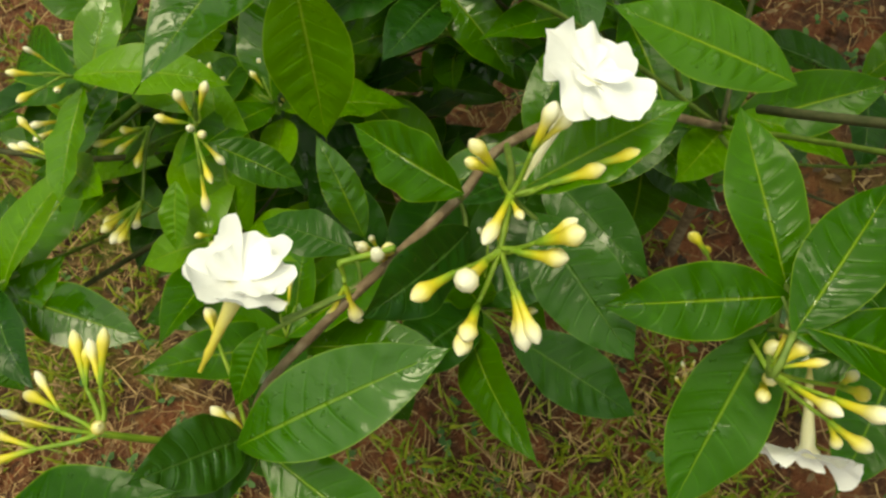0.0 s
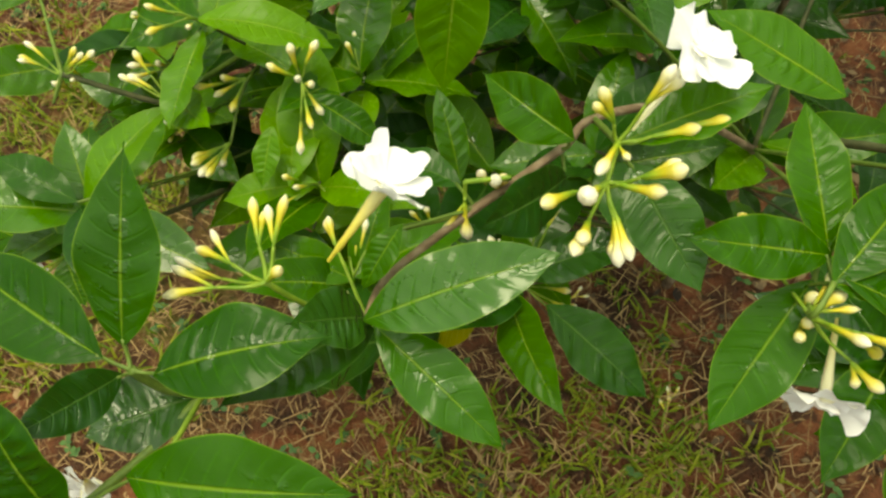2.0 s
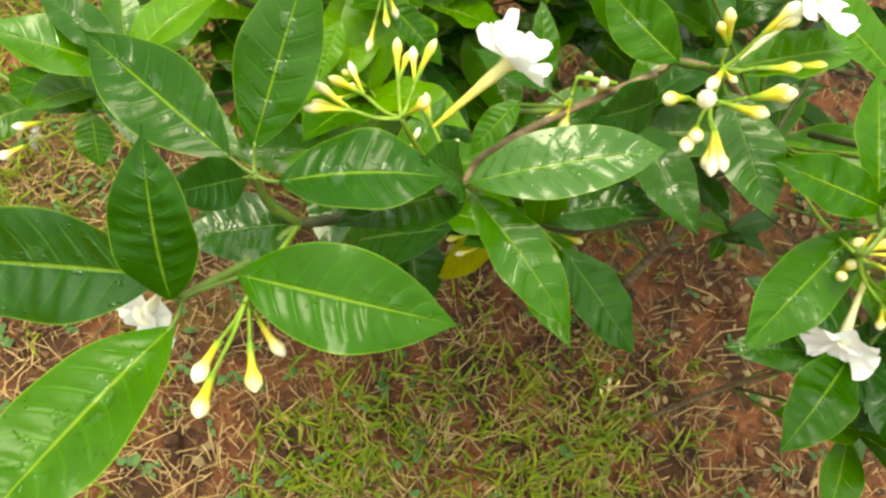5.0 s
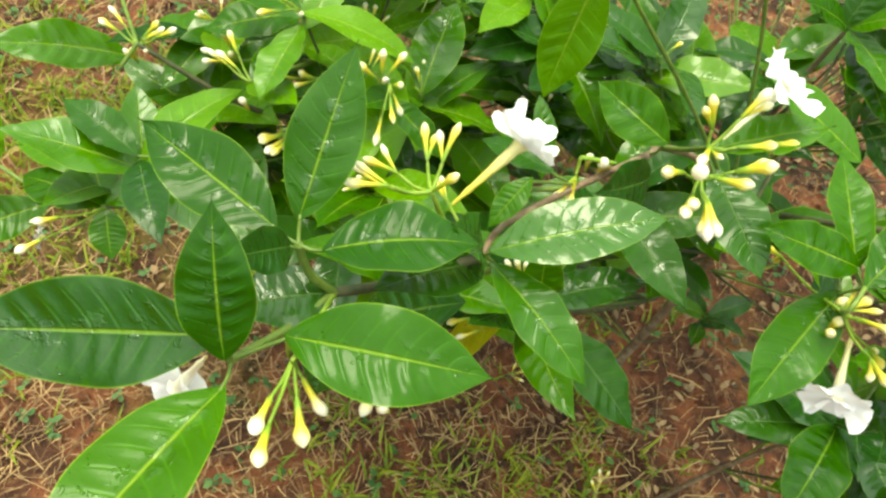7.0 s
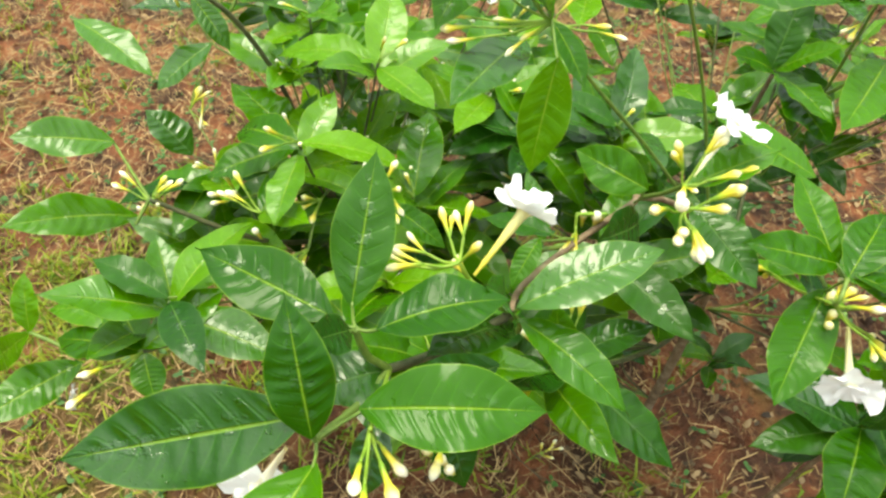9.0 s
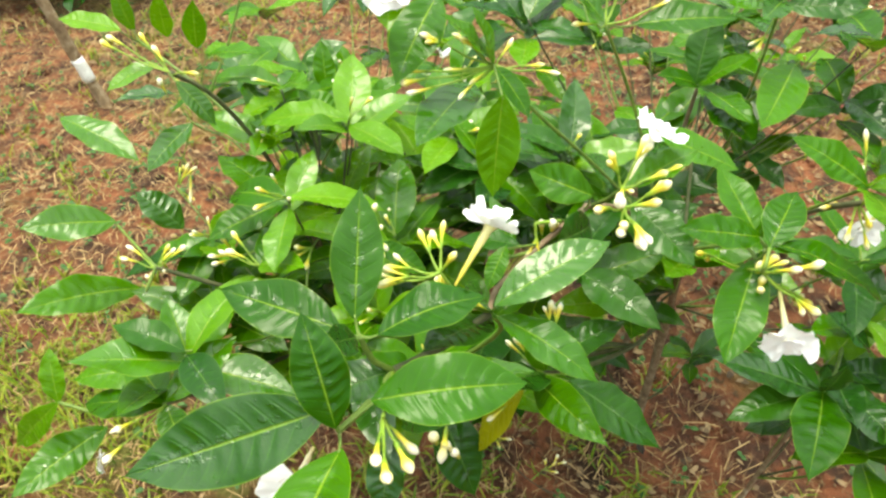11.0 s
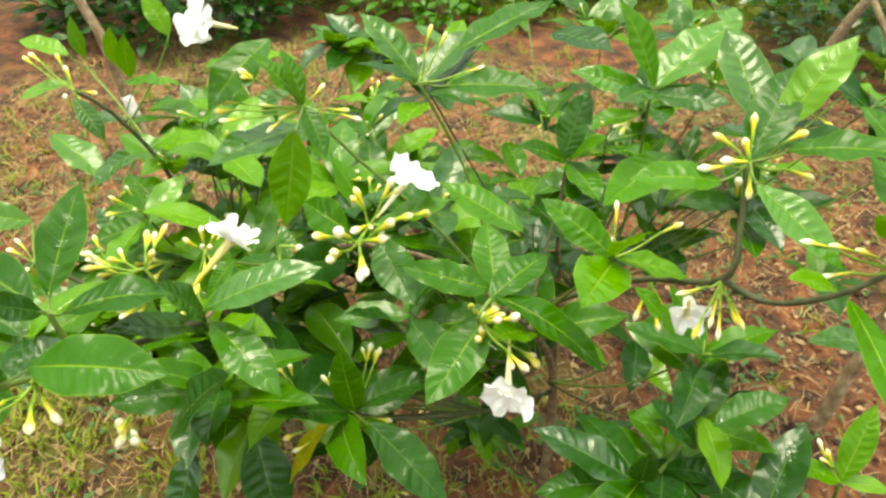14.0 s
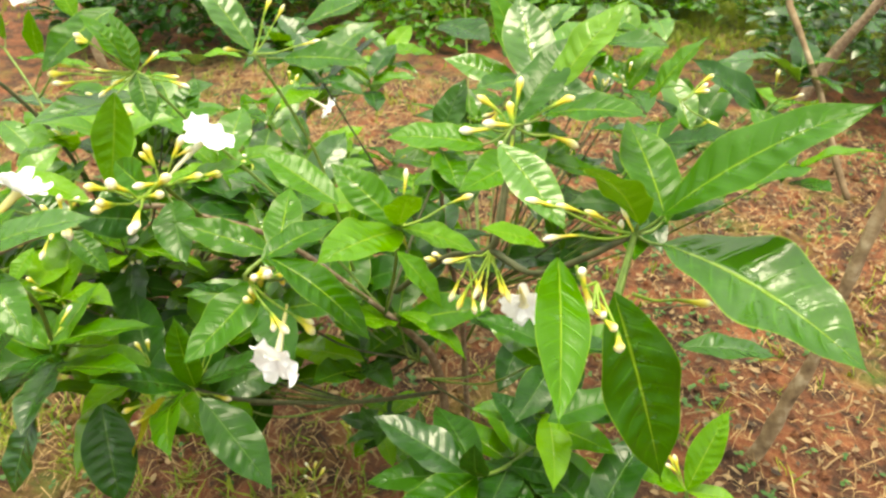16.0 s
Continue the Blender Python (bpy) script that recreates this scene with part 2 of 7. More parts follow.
def leaf_sheet(base, tip, width, roll=0.0, sag=0.05, cup=0.26, twist=0.0, rows=57, cols=13, seed=0, puff=None):
    """An elliptic, pointed blade from base to tip: arched along the midrib, folded in a shallow V, quilted between its side veins."""
    b, t = Vector(base), Vector(tip)
    length = (t - b).length
    y = (t - b) / length
    up = Vector((0, 0, 1)) - y * y.z
    if up.length < 0.25:
        up = Vector((0, -1, 0.2)) - y * y.dot(Vector((0, -1, 0.2)))
    up.normalize()
    x = y.cross(up)
    rng = random.Random(seed)
    wob, ph = rng.uniform(0.6, 1.3), rng.uniform(0, 6)
    veins, ribbed = rng.choice((8, 9, 9, 10)), rng.uniform(0.036, 0.064)
    puff = puff or ribbed
    verts, uvs = [], []
    for i in range(rows):
        s = i / (rows - 1)
        body = max(0.0, math.sin(math.pi * min(1.0, s * 1.04) ** 0.92)) ** 0.85
        body *= 1.0 - 0.35 * max(0.0, (s - 0.80) / 0.20) ** 1.2
        half = width * 0.5 * max(body, 0.035 if s < 0.5 else 0.012)
        ang = radians(roll) + radians(twist) * (s - 0.4)
        xs = x * math.cos(ang) + up * math.sin(ang)
        zs = up * math.cos(ang) - x * math.sin(ang)
        mid = b + y * (s * length) + (up * math.cos(radians(roll)) - x * math.sin(radians(roll))) * (sag * length * 4 * s * (1 - s))
        bow = wob * 0.010 * length * math.sin(s * 9 + ph)
        for j in range(cols):
            u = 2 * j / (cols - 1) - 1
            a = abs(u)
            turn = 2 * math.pi * (veins * (s - 0.07 * a - 0.05 * a * a) + (0.35 if u > 0 else 0) + 0.35 * math.sin(5 * s + ph) + 0.22 * noise.noise(Vector((s * 3, u * 2, ph * 5))))
            quilt = (-0.5 * math.cos(turn) + 0.12 * math.cos(2 * turn)) * puff * width * min(1.0, a * 5.0, (1 - a) * 2.4) * min(1, body * 1.5) * (0.62 + 0.9 * noise.noise(Vector((s * 4.5, u * 1.6, ph * 7))))
            wave = 0.05 * width * a * a * math.sin(s * 17 * wob + ph + (2 if u > 0 else 0)) * body
            z = cup * half * (a ** 1.25) + quilt + wave + bow * a * a * (1 if u > 0 else -0.6) - 0.10 * half * a ** 3
            verts.append(mid + xs * (u * half) + zs * z)
            uvs.append((j / (cols - 1), s))
    return verts, grid_faces(rows, cols), uvs


LEAF_COUNT = [0]
LEAF_FEET = []


def leaf(parent, base, tip, width, roll=0.0, sag=0.05, cup=0.26, mat=None, twist=0.0, rows=57, cols=13, label="", puff=None):
    LEAF_COUNT[0] += 1
    LEAF_FEET.append((parent, Vector(base), (Vector(tip) - Vector(base)).normalized()))
    v, f, u = leaf_sheet(base, tip, width, roll, sag, cup, twist, rows, cols, LEAF_COUNT[0], puff)
    return piece("leaf", mesh_from("leaf", v, f, u), mat or LEAF, parent, label)


def petioles(parent, nodes):
    """Short stalks from the foot of each blade to the nearest node of its twig."""
    for owner, foot, way in LEAF_FEET:
        if owner is parent:
            node = min((Vector(n) for n in nodes), key=lambda n: (n - foot).length)
            if 0.003 < (node - foot).length < 0.045:
                branch(parent, [node, node.lerp(foot, 0.55) - Vector((0, 0, 0.002)), foot + way * 0.003], [0.0011, 0.0009, 0.0009], TWIG, "petiole", 7, 6, 0.0)


def lathe(origin, axis, profile, sides=9, bend=0.0, rng=None):
    """A turned shape along axis: profile rows of (distance, radius)."""
    o, d = Vector(origin), Vector(axis).normalized()
    s1 = d.orthogonal().normalized()
    s2 = d.cross(s1)
    total = profile[-1][0]
    verts, uvs = [], []
    for i, (h, r) in enumerate(profile):
        c = o + d * h + s1 * bend * total * (h / total) ** 2
        for j in range(sides):
            a = 2 * math.pi * j / sides
            verts.append(c + (s1 * math.cos(a) + s2 * math.sin(a)) * r)
            uvs.append((j / sides, h / total))
    return verts, grid_faces(len(profile), sides, True), uvs


def bud(parent, base, tip, fat=1.0, seed=0):
    """A closed bud: thin stalk, tube, swollen pointed tip."""
    rng = random.Random(seed)
    b, t = Vector(base), Vector(tip)
    ln = (t - b).length
    r = 0.0029 * fat * rng.uniform(0.82, 1.12)
    neck = rng.uniform(0.40, 0.52)
    prof = [(0, r * 0.26), (0.06, r * 0.25), (0.10, r * 0.44), (0.16, r * 0.40), (0.30, r * neck), (0.44, r * (neck + 0.05)), (0.56, r * (neck + 0.15)), (0.64, r * 0.78), (0.72, r * 0.99), (0.80, r * 1.02), (0.88, r * 0.84), (0.95, r * 0.50), (1.0, r * 0.08)]
    v, f, u = lathe(b, t - b, [(h * ln, q) for h, q in prof], 9, rng.uniform(-0.12, 0.12))
    return piece("flower_bud", mesh_from("flower_bud", v, f, u), BUD, parent)


def petal_sheet(origin, out, up, length, width, curl, seed, twist=0.5):
    """A broad, crinkled lobe, narrow at its foot and frilled at its rim."""
    rng = random.Random(seed)
    out, up = Vector(out).normalized(), Vector(up).normalized()
    side = out.cross(up)
    rows, cols = 13, 17
    verts, uvs = [], []
    p1, p2 = rng.uniform(0, 6), rng.uniform(0, 6)
    for i in range(rows):
        s = i / (rows - 1)
        half = width * 0.5 * (0.16 + 0.86 * math.sin(min(1.0, s * 0.86 + 0.02) * math.pi * 0.60) ** 1.5)
        for j in range(cols):
            u = 2 * j / (cols - 1) - 1
            reach = length * (s - 0.20 * s * s * u ** 4) * (1 + 0.09 * s ** 5 * math.sin(3.6 * u + p2) + 0.04 * s ** 6 * math.sin(7 * u + p1) + 0.012 * s ** 6 * math.sin(19 * u + p2))
            ruff = 0.10 * length * s * s * math.sin(3.4 * u + p1 + 2.0 * s) + 0.05 * length * s ** 3 * math.sin(8 * u + p2)
            z = -curl * length * s * s + 0.10 * length * s + ruff + twist * u * half * s
            verts.append(Vector(origin) + out * reach + side * (u * half) + up * z)
            uvs.append((j / (cols - 1), s))
    return verts, grid_faces(rows, cols), uvs


def flower(parent, base, face, facing=None, size=0.042, seed=0, petals=5, rise=0.0):
    """An open white bloom: pale tube from base to face, ruffled overlapping petals round its mouth."""
    rng = random.Random(seed)
    b, c = Vector(base), Vector(face)
    d = (c - b).normalized()
    n = Vector(facing).normalized() if facing else d
    ln = (c - b).length
    prof = [(0, 0.0009), (0.12, 0.0011), (0.22, 0.0019), (0.30, 0.0017), (0.55, 0.0023), (0.76, 0.0032), (0.90, 0.0033), (0.97, 0.0044), (1.0, 0.0060)]
    v, f, u = lathe(b, d, [(h * ln, r * size / 0.042) for h, r in prof], 9, 0.0)
    tube_ob = piece("flower", mesh_from("flower_tube", v, f, [(a, 0.72 + 0.26 * h) for a, h in u]), BUD, parent, "open white flower with ruffled petals on a pale yellow tube")
    s1 = n.orthogonal().normalized()
    s2 = n.cross(s1)
    start = rng.uniform(0, 6)
    for ring, count, scale, curl in ((0, petals, 1.0, 0.02), (1, 3, 0.58, -0.22)):
        for k in range(count):
            a = start + ring * 0.6 + 2 * math.pi * (k + rng.uniform(-0.12, 0.12)) / count
            out = s1 * math.cos(a) + s2 * math.sin(a)
            v, f, u = petal_sheet(c + n * 0.0012 * ring, out, n, size * 0.5 * scale * rng.uniform(0.78, 1.12), size * 0.66 * scale * rng.uniform(0.88, 1.12), curl - rise + rng.uniform(-0.20, 0.22), seed * 31 + ring * 9 + k, rng.uniform(-0.1, 0.5))
            piece("petal", mesh_from("petal", v, f, u), PETAL, tube_ob)
    return tube_ob


def under_leaves(parent, whorls, box, heart, seed, buds=0.35, small=1.0, pale=1):
    """Whorls inside the crown, with shade put into the colour of their darker leaves: twigs from the heart of the
    shrub, each with a few spreading leaves.
    """
    rng = random.Random(seed)
    x0, x1, y0, y1, z0, z1 = box
    for _ in range(whorls):
        tip = Vector((rng.uniform(x0, x1), rng.uniform(y0, y1), rng.uniform(z0, z1)))
        mid = Vector(heart).lerp(tip, 0.55) + Vector((0, 0, -0.03))
        branch(parent, [heart, mid, tip], [0.0017, 0.0013, 0.0011], (TWIG, TWIG_DARK)[_ % 2], "branch", 9, 6, 0.2)
        turn = rng.uniform(0, 6)
        for k in range(rng.randint(4, 6)):
            a = turn + k * 2.4 + rng.uniform(-0.3, 0.3)
            ln = rng.uniform(0.075, 0.122) * small
            lift = rng.uniform(-0.5, 0.55)
            end = tip + Vector((math.cos(a), math.sin(a), lift)).normalized() * ln
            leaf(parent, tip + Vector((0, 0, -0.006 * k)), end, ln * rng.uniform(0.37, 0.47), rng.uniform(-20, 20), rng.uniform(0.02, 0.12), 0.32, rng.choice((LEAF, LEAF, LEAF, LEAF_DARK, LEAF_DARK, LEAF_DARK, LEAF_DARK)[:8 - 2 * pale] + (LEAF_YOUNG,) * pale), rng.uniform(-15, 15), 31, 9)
        if rng.random() < buds:
            turn = rng.uniform(0, 6.28)
            lean = Vector((math.cos(turn), math.sin(turn), 0.4))
            for k in range(rng.randint(2, 5)):
                d = (lean + Vector((rng.gauss(0, 0.55), rng.gauss(0, 0.55), rng.gauss(0.1, 0.4)))).normalized()
                far = rng.uniform(0.010, 0.022)
                branch(parent, [tip, tip + d * far * 0.5 + Vector((0, 0, 0.002)), tip + d * far], [0.0008, 0.0007], STALK, "flower_stalk", 5, 5, 0.0)
                d = (d + Vector((rng.gauss(0, 0.25), rng.gauss(0, 0.25), rng.gauss(0, 0.25)))).normalized()
                bud(parent, tip + d * far, tip + d * (far + rng.uniform(0.013, 0.022)), rng.uniform(0.6, 0.95), seed + k)


# ---- ground ----
def soil_material():
    """Red lateritic soil, damp in places, with straw-coloured litter and green moss patches worked into it."""
    k = Nodes("red_soil")
    obj = k.coords("Object")
    big, mid, fine = k.noise(1.6, 4, obj), k.noise(11, 5, obj), k.noise(70, 5, obj, 0.65)
    col = k.ramp(mid, (0.30, (0.028, 0.016, 0.010)), (0.43, (0.090, 0.038, 0.020)), (0.60, (0.235, 0.080, 0.033)), (0.80, (0.37, 0.152, 0.066)))
    col = k.mix(k.math("MULTIPLY", k.step(fine, 0.52, 0.72), 0.5), col, (0.40, 0.22, 0.09))
    col = k.mix(k.math("MULTIPLY", k.step(k.noise(34, 4, obj), 0.54, 0.66), 0.75), col, (0.040, 0.023, 0.014))
    beyond = k.node("SeparateXYZ", obj)
    far = k.step(k.math("MULTIPLY_ADD", big, 2.0, beyond.outputs[1]), 3.5, 4.6)
    lawn = k.math("MAXIMUM", far, k.math("MULTIPLY", k.step(big, 0.5, 0.62), k.step(mid, 0.4, 0.62)))
    col = k.mix(k.math("MULTIPLY", lawn, 0.75), col, (0.075, 0.125, 0.018))
    h = k.math("ADD", k.math("MULTIPLY", mid, 0.5), k.math("ADD", fine, k.math("MULTIPLY", k.noise(220, 3, obj), 0.5)))
    return k.finish(col, k.math("MULTIPLY_ADD", mid, -0.25, 0.95), k.bump(h, 1.0, 0.02), 0.3)


SOIL = soil_material()


def ground_height(x, y):
    near = max(0.0, 1 - math.hypot(x, y) / 9)
    return near * (0.020 * noise.noise(Vector((x * 2.3, y * 2.3, 1))) + 0.010 * noise.noise(Vector((x * 9, y * 9, 4))))


def spaced(n, reach, power):
    return [math.copysign(abs(s) ** power, s) * reach for s in (2 * i / (n - 1) - 1 for i in range(n))]


xs = spaced(121, 400.0, 5.2)
gv = [(x, y + 0.4, ground_height(x, y + 0.4)) for y in xs for x in xs]
ground = new("ground", mesh_from("ground", gv, grid_faces(121, 121)))
ground.data.materials.append(SOIL)
tagged(ground, "damp red soil with straw litter and patches of short grass", "ground", kind="structure")


def blade_material(name, a, b, trans=0.25, rough=0.5):
    k = Nodes(name)
    isl = k.t.nodes.new("ShaderNodeNewGeometry").outputs["Random Per Island"]
    col = k.mix(isl, a, b)
    col = k.mix(k.math("MULTIPLY", k.noise(60, 2, k.coords("Object")), 0.4), col, tuple(c * 0.5 for c in a))
    return k.finish(col, rough, None, 0.35, trans, col)


GRASS = blade_material("grass_blades", (0.11, 0.21, 0.010), (0.35, 0.38, 0.03))
STRAW = blade_material("dry_straw", (0.15, 0.080, 0.038), (0.62, 0.43, 0.20), 0.1, 0.7)
WEED = blade_material("weed_leaves", (0.035, 0.11, 0.02), (0.09, 0.20, 0.04))


def grassy(x, y):
    """How grassy the ground is, 0 to 1: by broad patches."""
    worn = 0.20 + 0.45 * noise.noise(Vector((x * 1.4 + 7, y * 1.4 + 3, 2))) + 0.3 * noise.noise(Vector((x * 5, y * 5, 9)))
    front = math.exp(-(x - 0.10) ** 2 / 0.12 - (y + 0.08) ** 2 / 0.05)
    side = math.exp(-(x + 0.70) ** 2 / 0.15 - (y - 0.35) ** 2 / 0.25)
    return worn + 0.62 * front + 0.5 * side


def scatter(name, count, area, make, mat, label, category, seed, dense):
    rng = random.Random(seed)
    verts, faces = [], []
    x0, x1, y0, y1 = area
    done = 0
    while done < count:
        x, y = rng.uniform(x0, x1), rng.uniform(y0, y1)
        if rng.random() > dense(x, y):
            done += 0.25
            continue
        make(rng, x, y, ground_height(x, y), verts, faces)
        done += 1
    ob = new(name, mesh_from(name, verts, faces))
    ob.data.materials.append(mat)
    return tagged(ob, label, category, kind="stuff")


def add_blade(rng, x, y, z, verts, faces, h, w, lean):
    a = rng.uniform(0, 2 * math.pi)
    dx, dy = math.cos(a), math.sin(a)
    n = len(verts)
    for s in (0.0, 0.4, 0.75):
        off = lean * s * s
        for sgn in (-1, 1):
            verts.append((x + dx * off - dy * sgn * w * (1 - 0.5 * s), y + dy * off + dx * sgn * w * (1 - 0.5 * s), z + h * s * (1 - 0.25 * s)))
    verts.append((x + dx * lean, y + dy * lean, z + h * 0.82))
    faces += [(n, n + 1, n + 3, n + 2), (n + 2, n + 3, n + 5, n + 4), (n + 4, n + 5, n + 6)]


def tuft(rng, x, y, z, verts, faces):
    for _ in range(rng.randint(3, 7)):
        add_blade(rng, x + rng.gauss(0, 0.008), y + rng.gauss(0, 0.008), z - 0.002, verts, faces, rng.uniform(0.012, 0.05), rng.uniform(0.0011, 0.0030), rng.uniform(0.008, 0.04))


def straw_bit(rng, x, y, z, verts, faces):
    a, ln, w = rng.uniform(0, math.pi), rng.uniform(0.005, 0.034) * rng.choice((1, 1, 1, 2.4)), rng.uniform(0.0002, 0.0010)
    dx, dy, lift = math.cos(a) * ln / 2, math.sin(a) * ln / 2, rng.uniform(0, 0.012)
    n, px, py, z = len(verts), -math.sin(a) * w, math.cos(a) * w, z + rng.uniform(0.001, 0.010)
    mx, my = rng.gauss(0, ln * 0.06), rng.gauss(0, ln * 0.06)
    for ex, ey, ez in ((-dx, -dy, 0), (mx, my, 0.003 + lift / 2), (dx, dy, lift)):
        verts.extend([(x + ex + px, y + ey + py, z + ez), (x + ex, y + ey, z + ez + w), (x + ex - px, y + ey - py, z + ez)])
    for q in (0, 3):
        faces += [(n + q, n + q + 1, n + q + 4, n + q + 3), (n + q + 1, n + q + 2, n + q + 5, n + q + 4)]


def weed(rng, x, y, z, verts, faces):
    for k in range(rng.randint(2, 5)):
        a, ln = rng.uniform(0, 2 * math.pi), rng.uniform(0.006, 0.016)
        c, s, h = math.cos(a), math.sin(a), z + rng.uniform(0.004, 0.02)
        n = len(verts)
        for t, w in ((0, 0.05), (0.35, 0.3), (0.7, 0.27), (1.0, 0.02)):
            verts.extend([(x + c * ln * t - s * ln * w, y + s * ln * t + c * ln * w, h + ln * 0.3 * t * (1 - t)), (x + c * ln * t + s * ln * w, y + s * ln * t - c * ln * w, h + ln * 0.3 * t * (1 - t))])
        for q in (0, 2, 4):
            faces.append((n + q, n + q + 1, n + q + 3, n + q + 2))


NEAR, FAR = (-1.6, 1.8, -0.5, 2.3), (-2.6, 2.6, 2.3, 4.6)
scatter("grass_tufts", 15000, NEAR, tuft, GRASS, "short sparse grass growing in the red soil", "grass", 3, lambda x, y: max(0.03, min(1, max(0, grassy(x, y)) ** 2.6)) * (1 - 0.8 * max(0, min(1, (x - 0.2) * 2))))
scatter("straw_litter", 52000, NEAR, straw_bit, STRAW, "dry straw and grass clippings lying on the soil", "litter", 5, lambda x, y: (0.95 if y < 0.25 else 0.7) - 0.40 * max(0, min(1, (x - 0.2) * 3)))
scatter("small_weeds", 5000, NEAR, weed, WEED, "tiny broad-leaved weeds low on the ground", "weeds", 6, lambda x, y: max(0.05, min(1, grassy(x + 2, y))))
scatter("lawn_grass", 22000, FAR, tuft, GRASS, "rough green grass beyond the shrubs", "grass", 7, lambda x, y: min(1, 0.05 + max(0, (y - 2.7) * 1.2)))

shrub_main = thing("jasmine_shrub", "leafy evergreen shrub with white ruffled flowers and cream buds", "shrub", (0.29, 0.36, 0.0), "flowering shrubs")
leaf(shrub_main, (0.0020, -0.0005, 0.7633), (0.0876, 0.0368, 0.7880), 0.0349, -8, 0.060, 0.26, twist=-6, mat=LEAF_DEEP)
leaf(shrub_main, (0.0048, 0.0021, 0.7498), (0.0737, -0.0403, 0.7246), 0.0306, -6, 0.084, 0.26, twist=-5, mat=LEAF_DEEP)
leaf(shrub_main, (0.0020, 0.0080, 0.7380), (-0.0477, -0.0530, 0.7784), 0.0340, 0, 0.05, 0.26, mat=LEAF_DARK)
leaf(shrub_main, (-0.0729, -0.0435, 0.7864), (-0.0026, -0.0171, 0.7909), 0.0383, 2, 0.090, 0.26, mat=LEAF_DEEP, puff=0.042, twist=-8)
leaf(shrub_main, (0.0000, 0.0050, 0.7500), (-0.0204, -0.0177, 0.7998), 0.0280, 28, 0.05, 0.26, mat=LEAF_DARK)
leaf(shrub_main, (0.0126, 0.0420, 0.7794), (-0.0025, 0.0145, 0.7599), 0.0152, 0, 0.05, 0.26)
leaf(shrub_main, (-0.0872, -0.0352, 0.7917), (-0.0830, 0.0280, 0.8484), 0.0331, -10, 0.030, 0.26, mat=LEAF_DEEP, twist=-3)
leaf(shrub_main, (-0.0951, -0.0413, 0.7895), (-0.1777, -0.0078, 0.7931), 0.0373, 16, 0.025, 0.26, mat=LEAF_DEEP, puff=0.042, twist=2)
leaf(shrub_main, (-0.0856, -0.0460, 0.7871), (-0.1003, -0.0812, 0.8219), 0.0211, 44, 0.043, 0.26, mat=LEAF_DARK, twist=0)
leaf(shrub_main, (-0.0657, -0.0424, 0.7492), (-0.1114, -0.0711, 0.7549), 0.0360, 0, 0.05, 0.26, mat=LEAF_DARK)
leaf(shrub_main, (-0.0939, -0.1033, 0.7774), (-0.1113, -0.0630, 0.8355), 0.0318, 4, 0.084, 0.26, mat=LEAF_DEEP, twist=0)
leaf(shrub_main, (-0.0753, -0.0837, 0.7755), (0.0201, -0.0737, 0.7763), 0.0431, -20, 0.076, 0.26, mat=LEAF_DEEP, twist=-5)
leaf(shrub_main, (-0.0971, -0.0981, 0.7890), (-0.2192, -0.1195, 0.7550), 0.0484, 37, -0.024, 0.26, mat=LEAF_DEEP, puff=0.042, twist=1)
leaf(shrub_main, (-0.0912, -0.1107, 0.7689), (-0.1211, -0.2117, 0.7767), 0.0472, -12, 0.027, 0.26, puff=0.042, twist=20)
leaf(shrub_main, (0.2060, 0.0654, 0.7609), (0.1338, 0.0535, 0.7823), 0.0288, 21, 0.014, 0.26, twist=3)
leaf(shrub_main, (0.2079, 0.0690, 0.7541), (0.1900, 0.1420, 0.7739), 0.0301, -1, 0.006, 0.26, twist=5)
leaf(shrub_main, (0.2038, 0.0590, 0.7451), (0.1668, -0.0146, 0.7079), 0.0383, 7, -0.033, 0.26, mat=LEAF_DEEP, twist=14)
leaf(shrub_main, (0.2089, 0.0522, 0.7664), (0.2968, 0.0280, 0.7234), 0.0379, 9, 0.083, 0.26, twist=-9)
leaf(shrub_main, (0.2050, 0.0500, 0.7640), (0.2459, 0.1108, 0.7684), 0.0301, 0, 0.05, 0.26)
leaf(shrub_main, (0.2050, 0.0500, 0.7640), (0.2404, 0.0514, 0.7576), 0.0148, 0, 0.05, 0.26)
leaf(shrub_main, (0.2219, 0.1650, 0.7474), (0.1394, 0.1880, 0.7760), 0.0359, 8, 0.012, 0.26, twist=-1)
leaf(shrub_main, (0.0842, 0.1001, 0.7747), (0.0351, 0.1306, 0.7780), 0.0305, 48, 0.023, 0.26, twist=-7)
leaf(shrub_main, (0.1058, 0.0975, 0.7830), (0.1694, 0.1262, 0.8004), 0.0300, 7, 0.021, 0.26, twist=-3)
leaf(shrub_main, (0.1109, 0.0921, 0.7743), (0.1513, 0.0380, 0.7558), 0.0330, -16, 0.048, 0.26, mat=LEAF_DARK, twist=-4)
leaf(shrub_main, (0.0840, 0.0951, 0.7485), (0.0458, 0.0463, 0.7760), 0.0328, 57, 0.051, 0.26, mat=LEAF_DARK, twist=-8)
leaf(shrub_main, (0.0260, 0.1075, 0.7049), (0.0066, 0.1462, 0.7419), 0.0192, -9, 0.062, 0.26, twist=0)
leaf(shrub_main, (0.0302, 0.0909, 0.7320), (-0.0216, 0.1082, 0.7236), 0.0226, 0, 0.053, 0.26, mat=LEAF_DARK, twist=0)
leaf(shrub_main, (0.0179, 0.1733, 0.8199), (0.0106, 0.1444, 0.7340), 0.0380, 23, -0.032, 0.26, twist=2, mat=LEAF_YOUNG)
leaf(shrub_main, (-0.0328, 0.2669, 0.8613), (-0.0697, 0.1891, 0.8173), 0.0434, 11, 0.067, 0.26, twist=1)
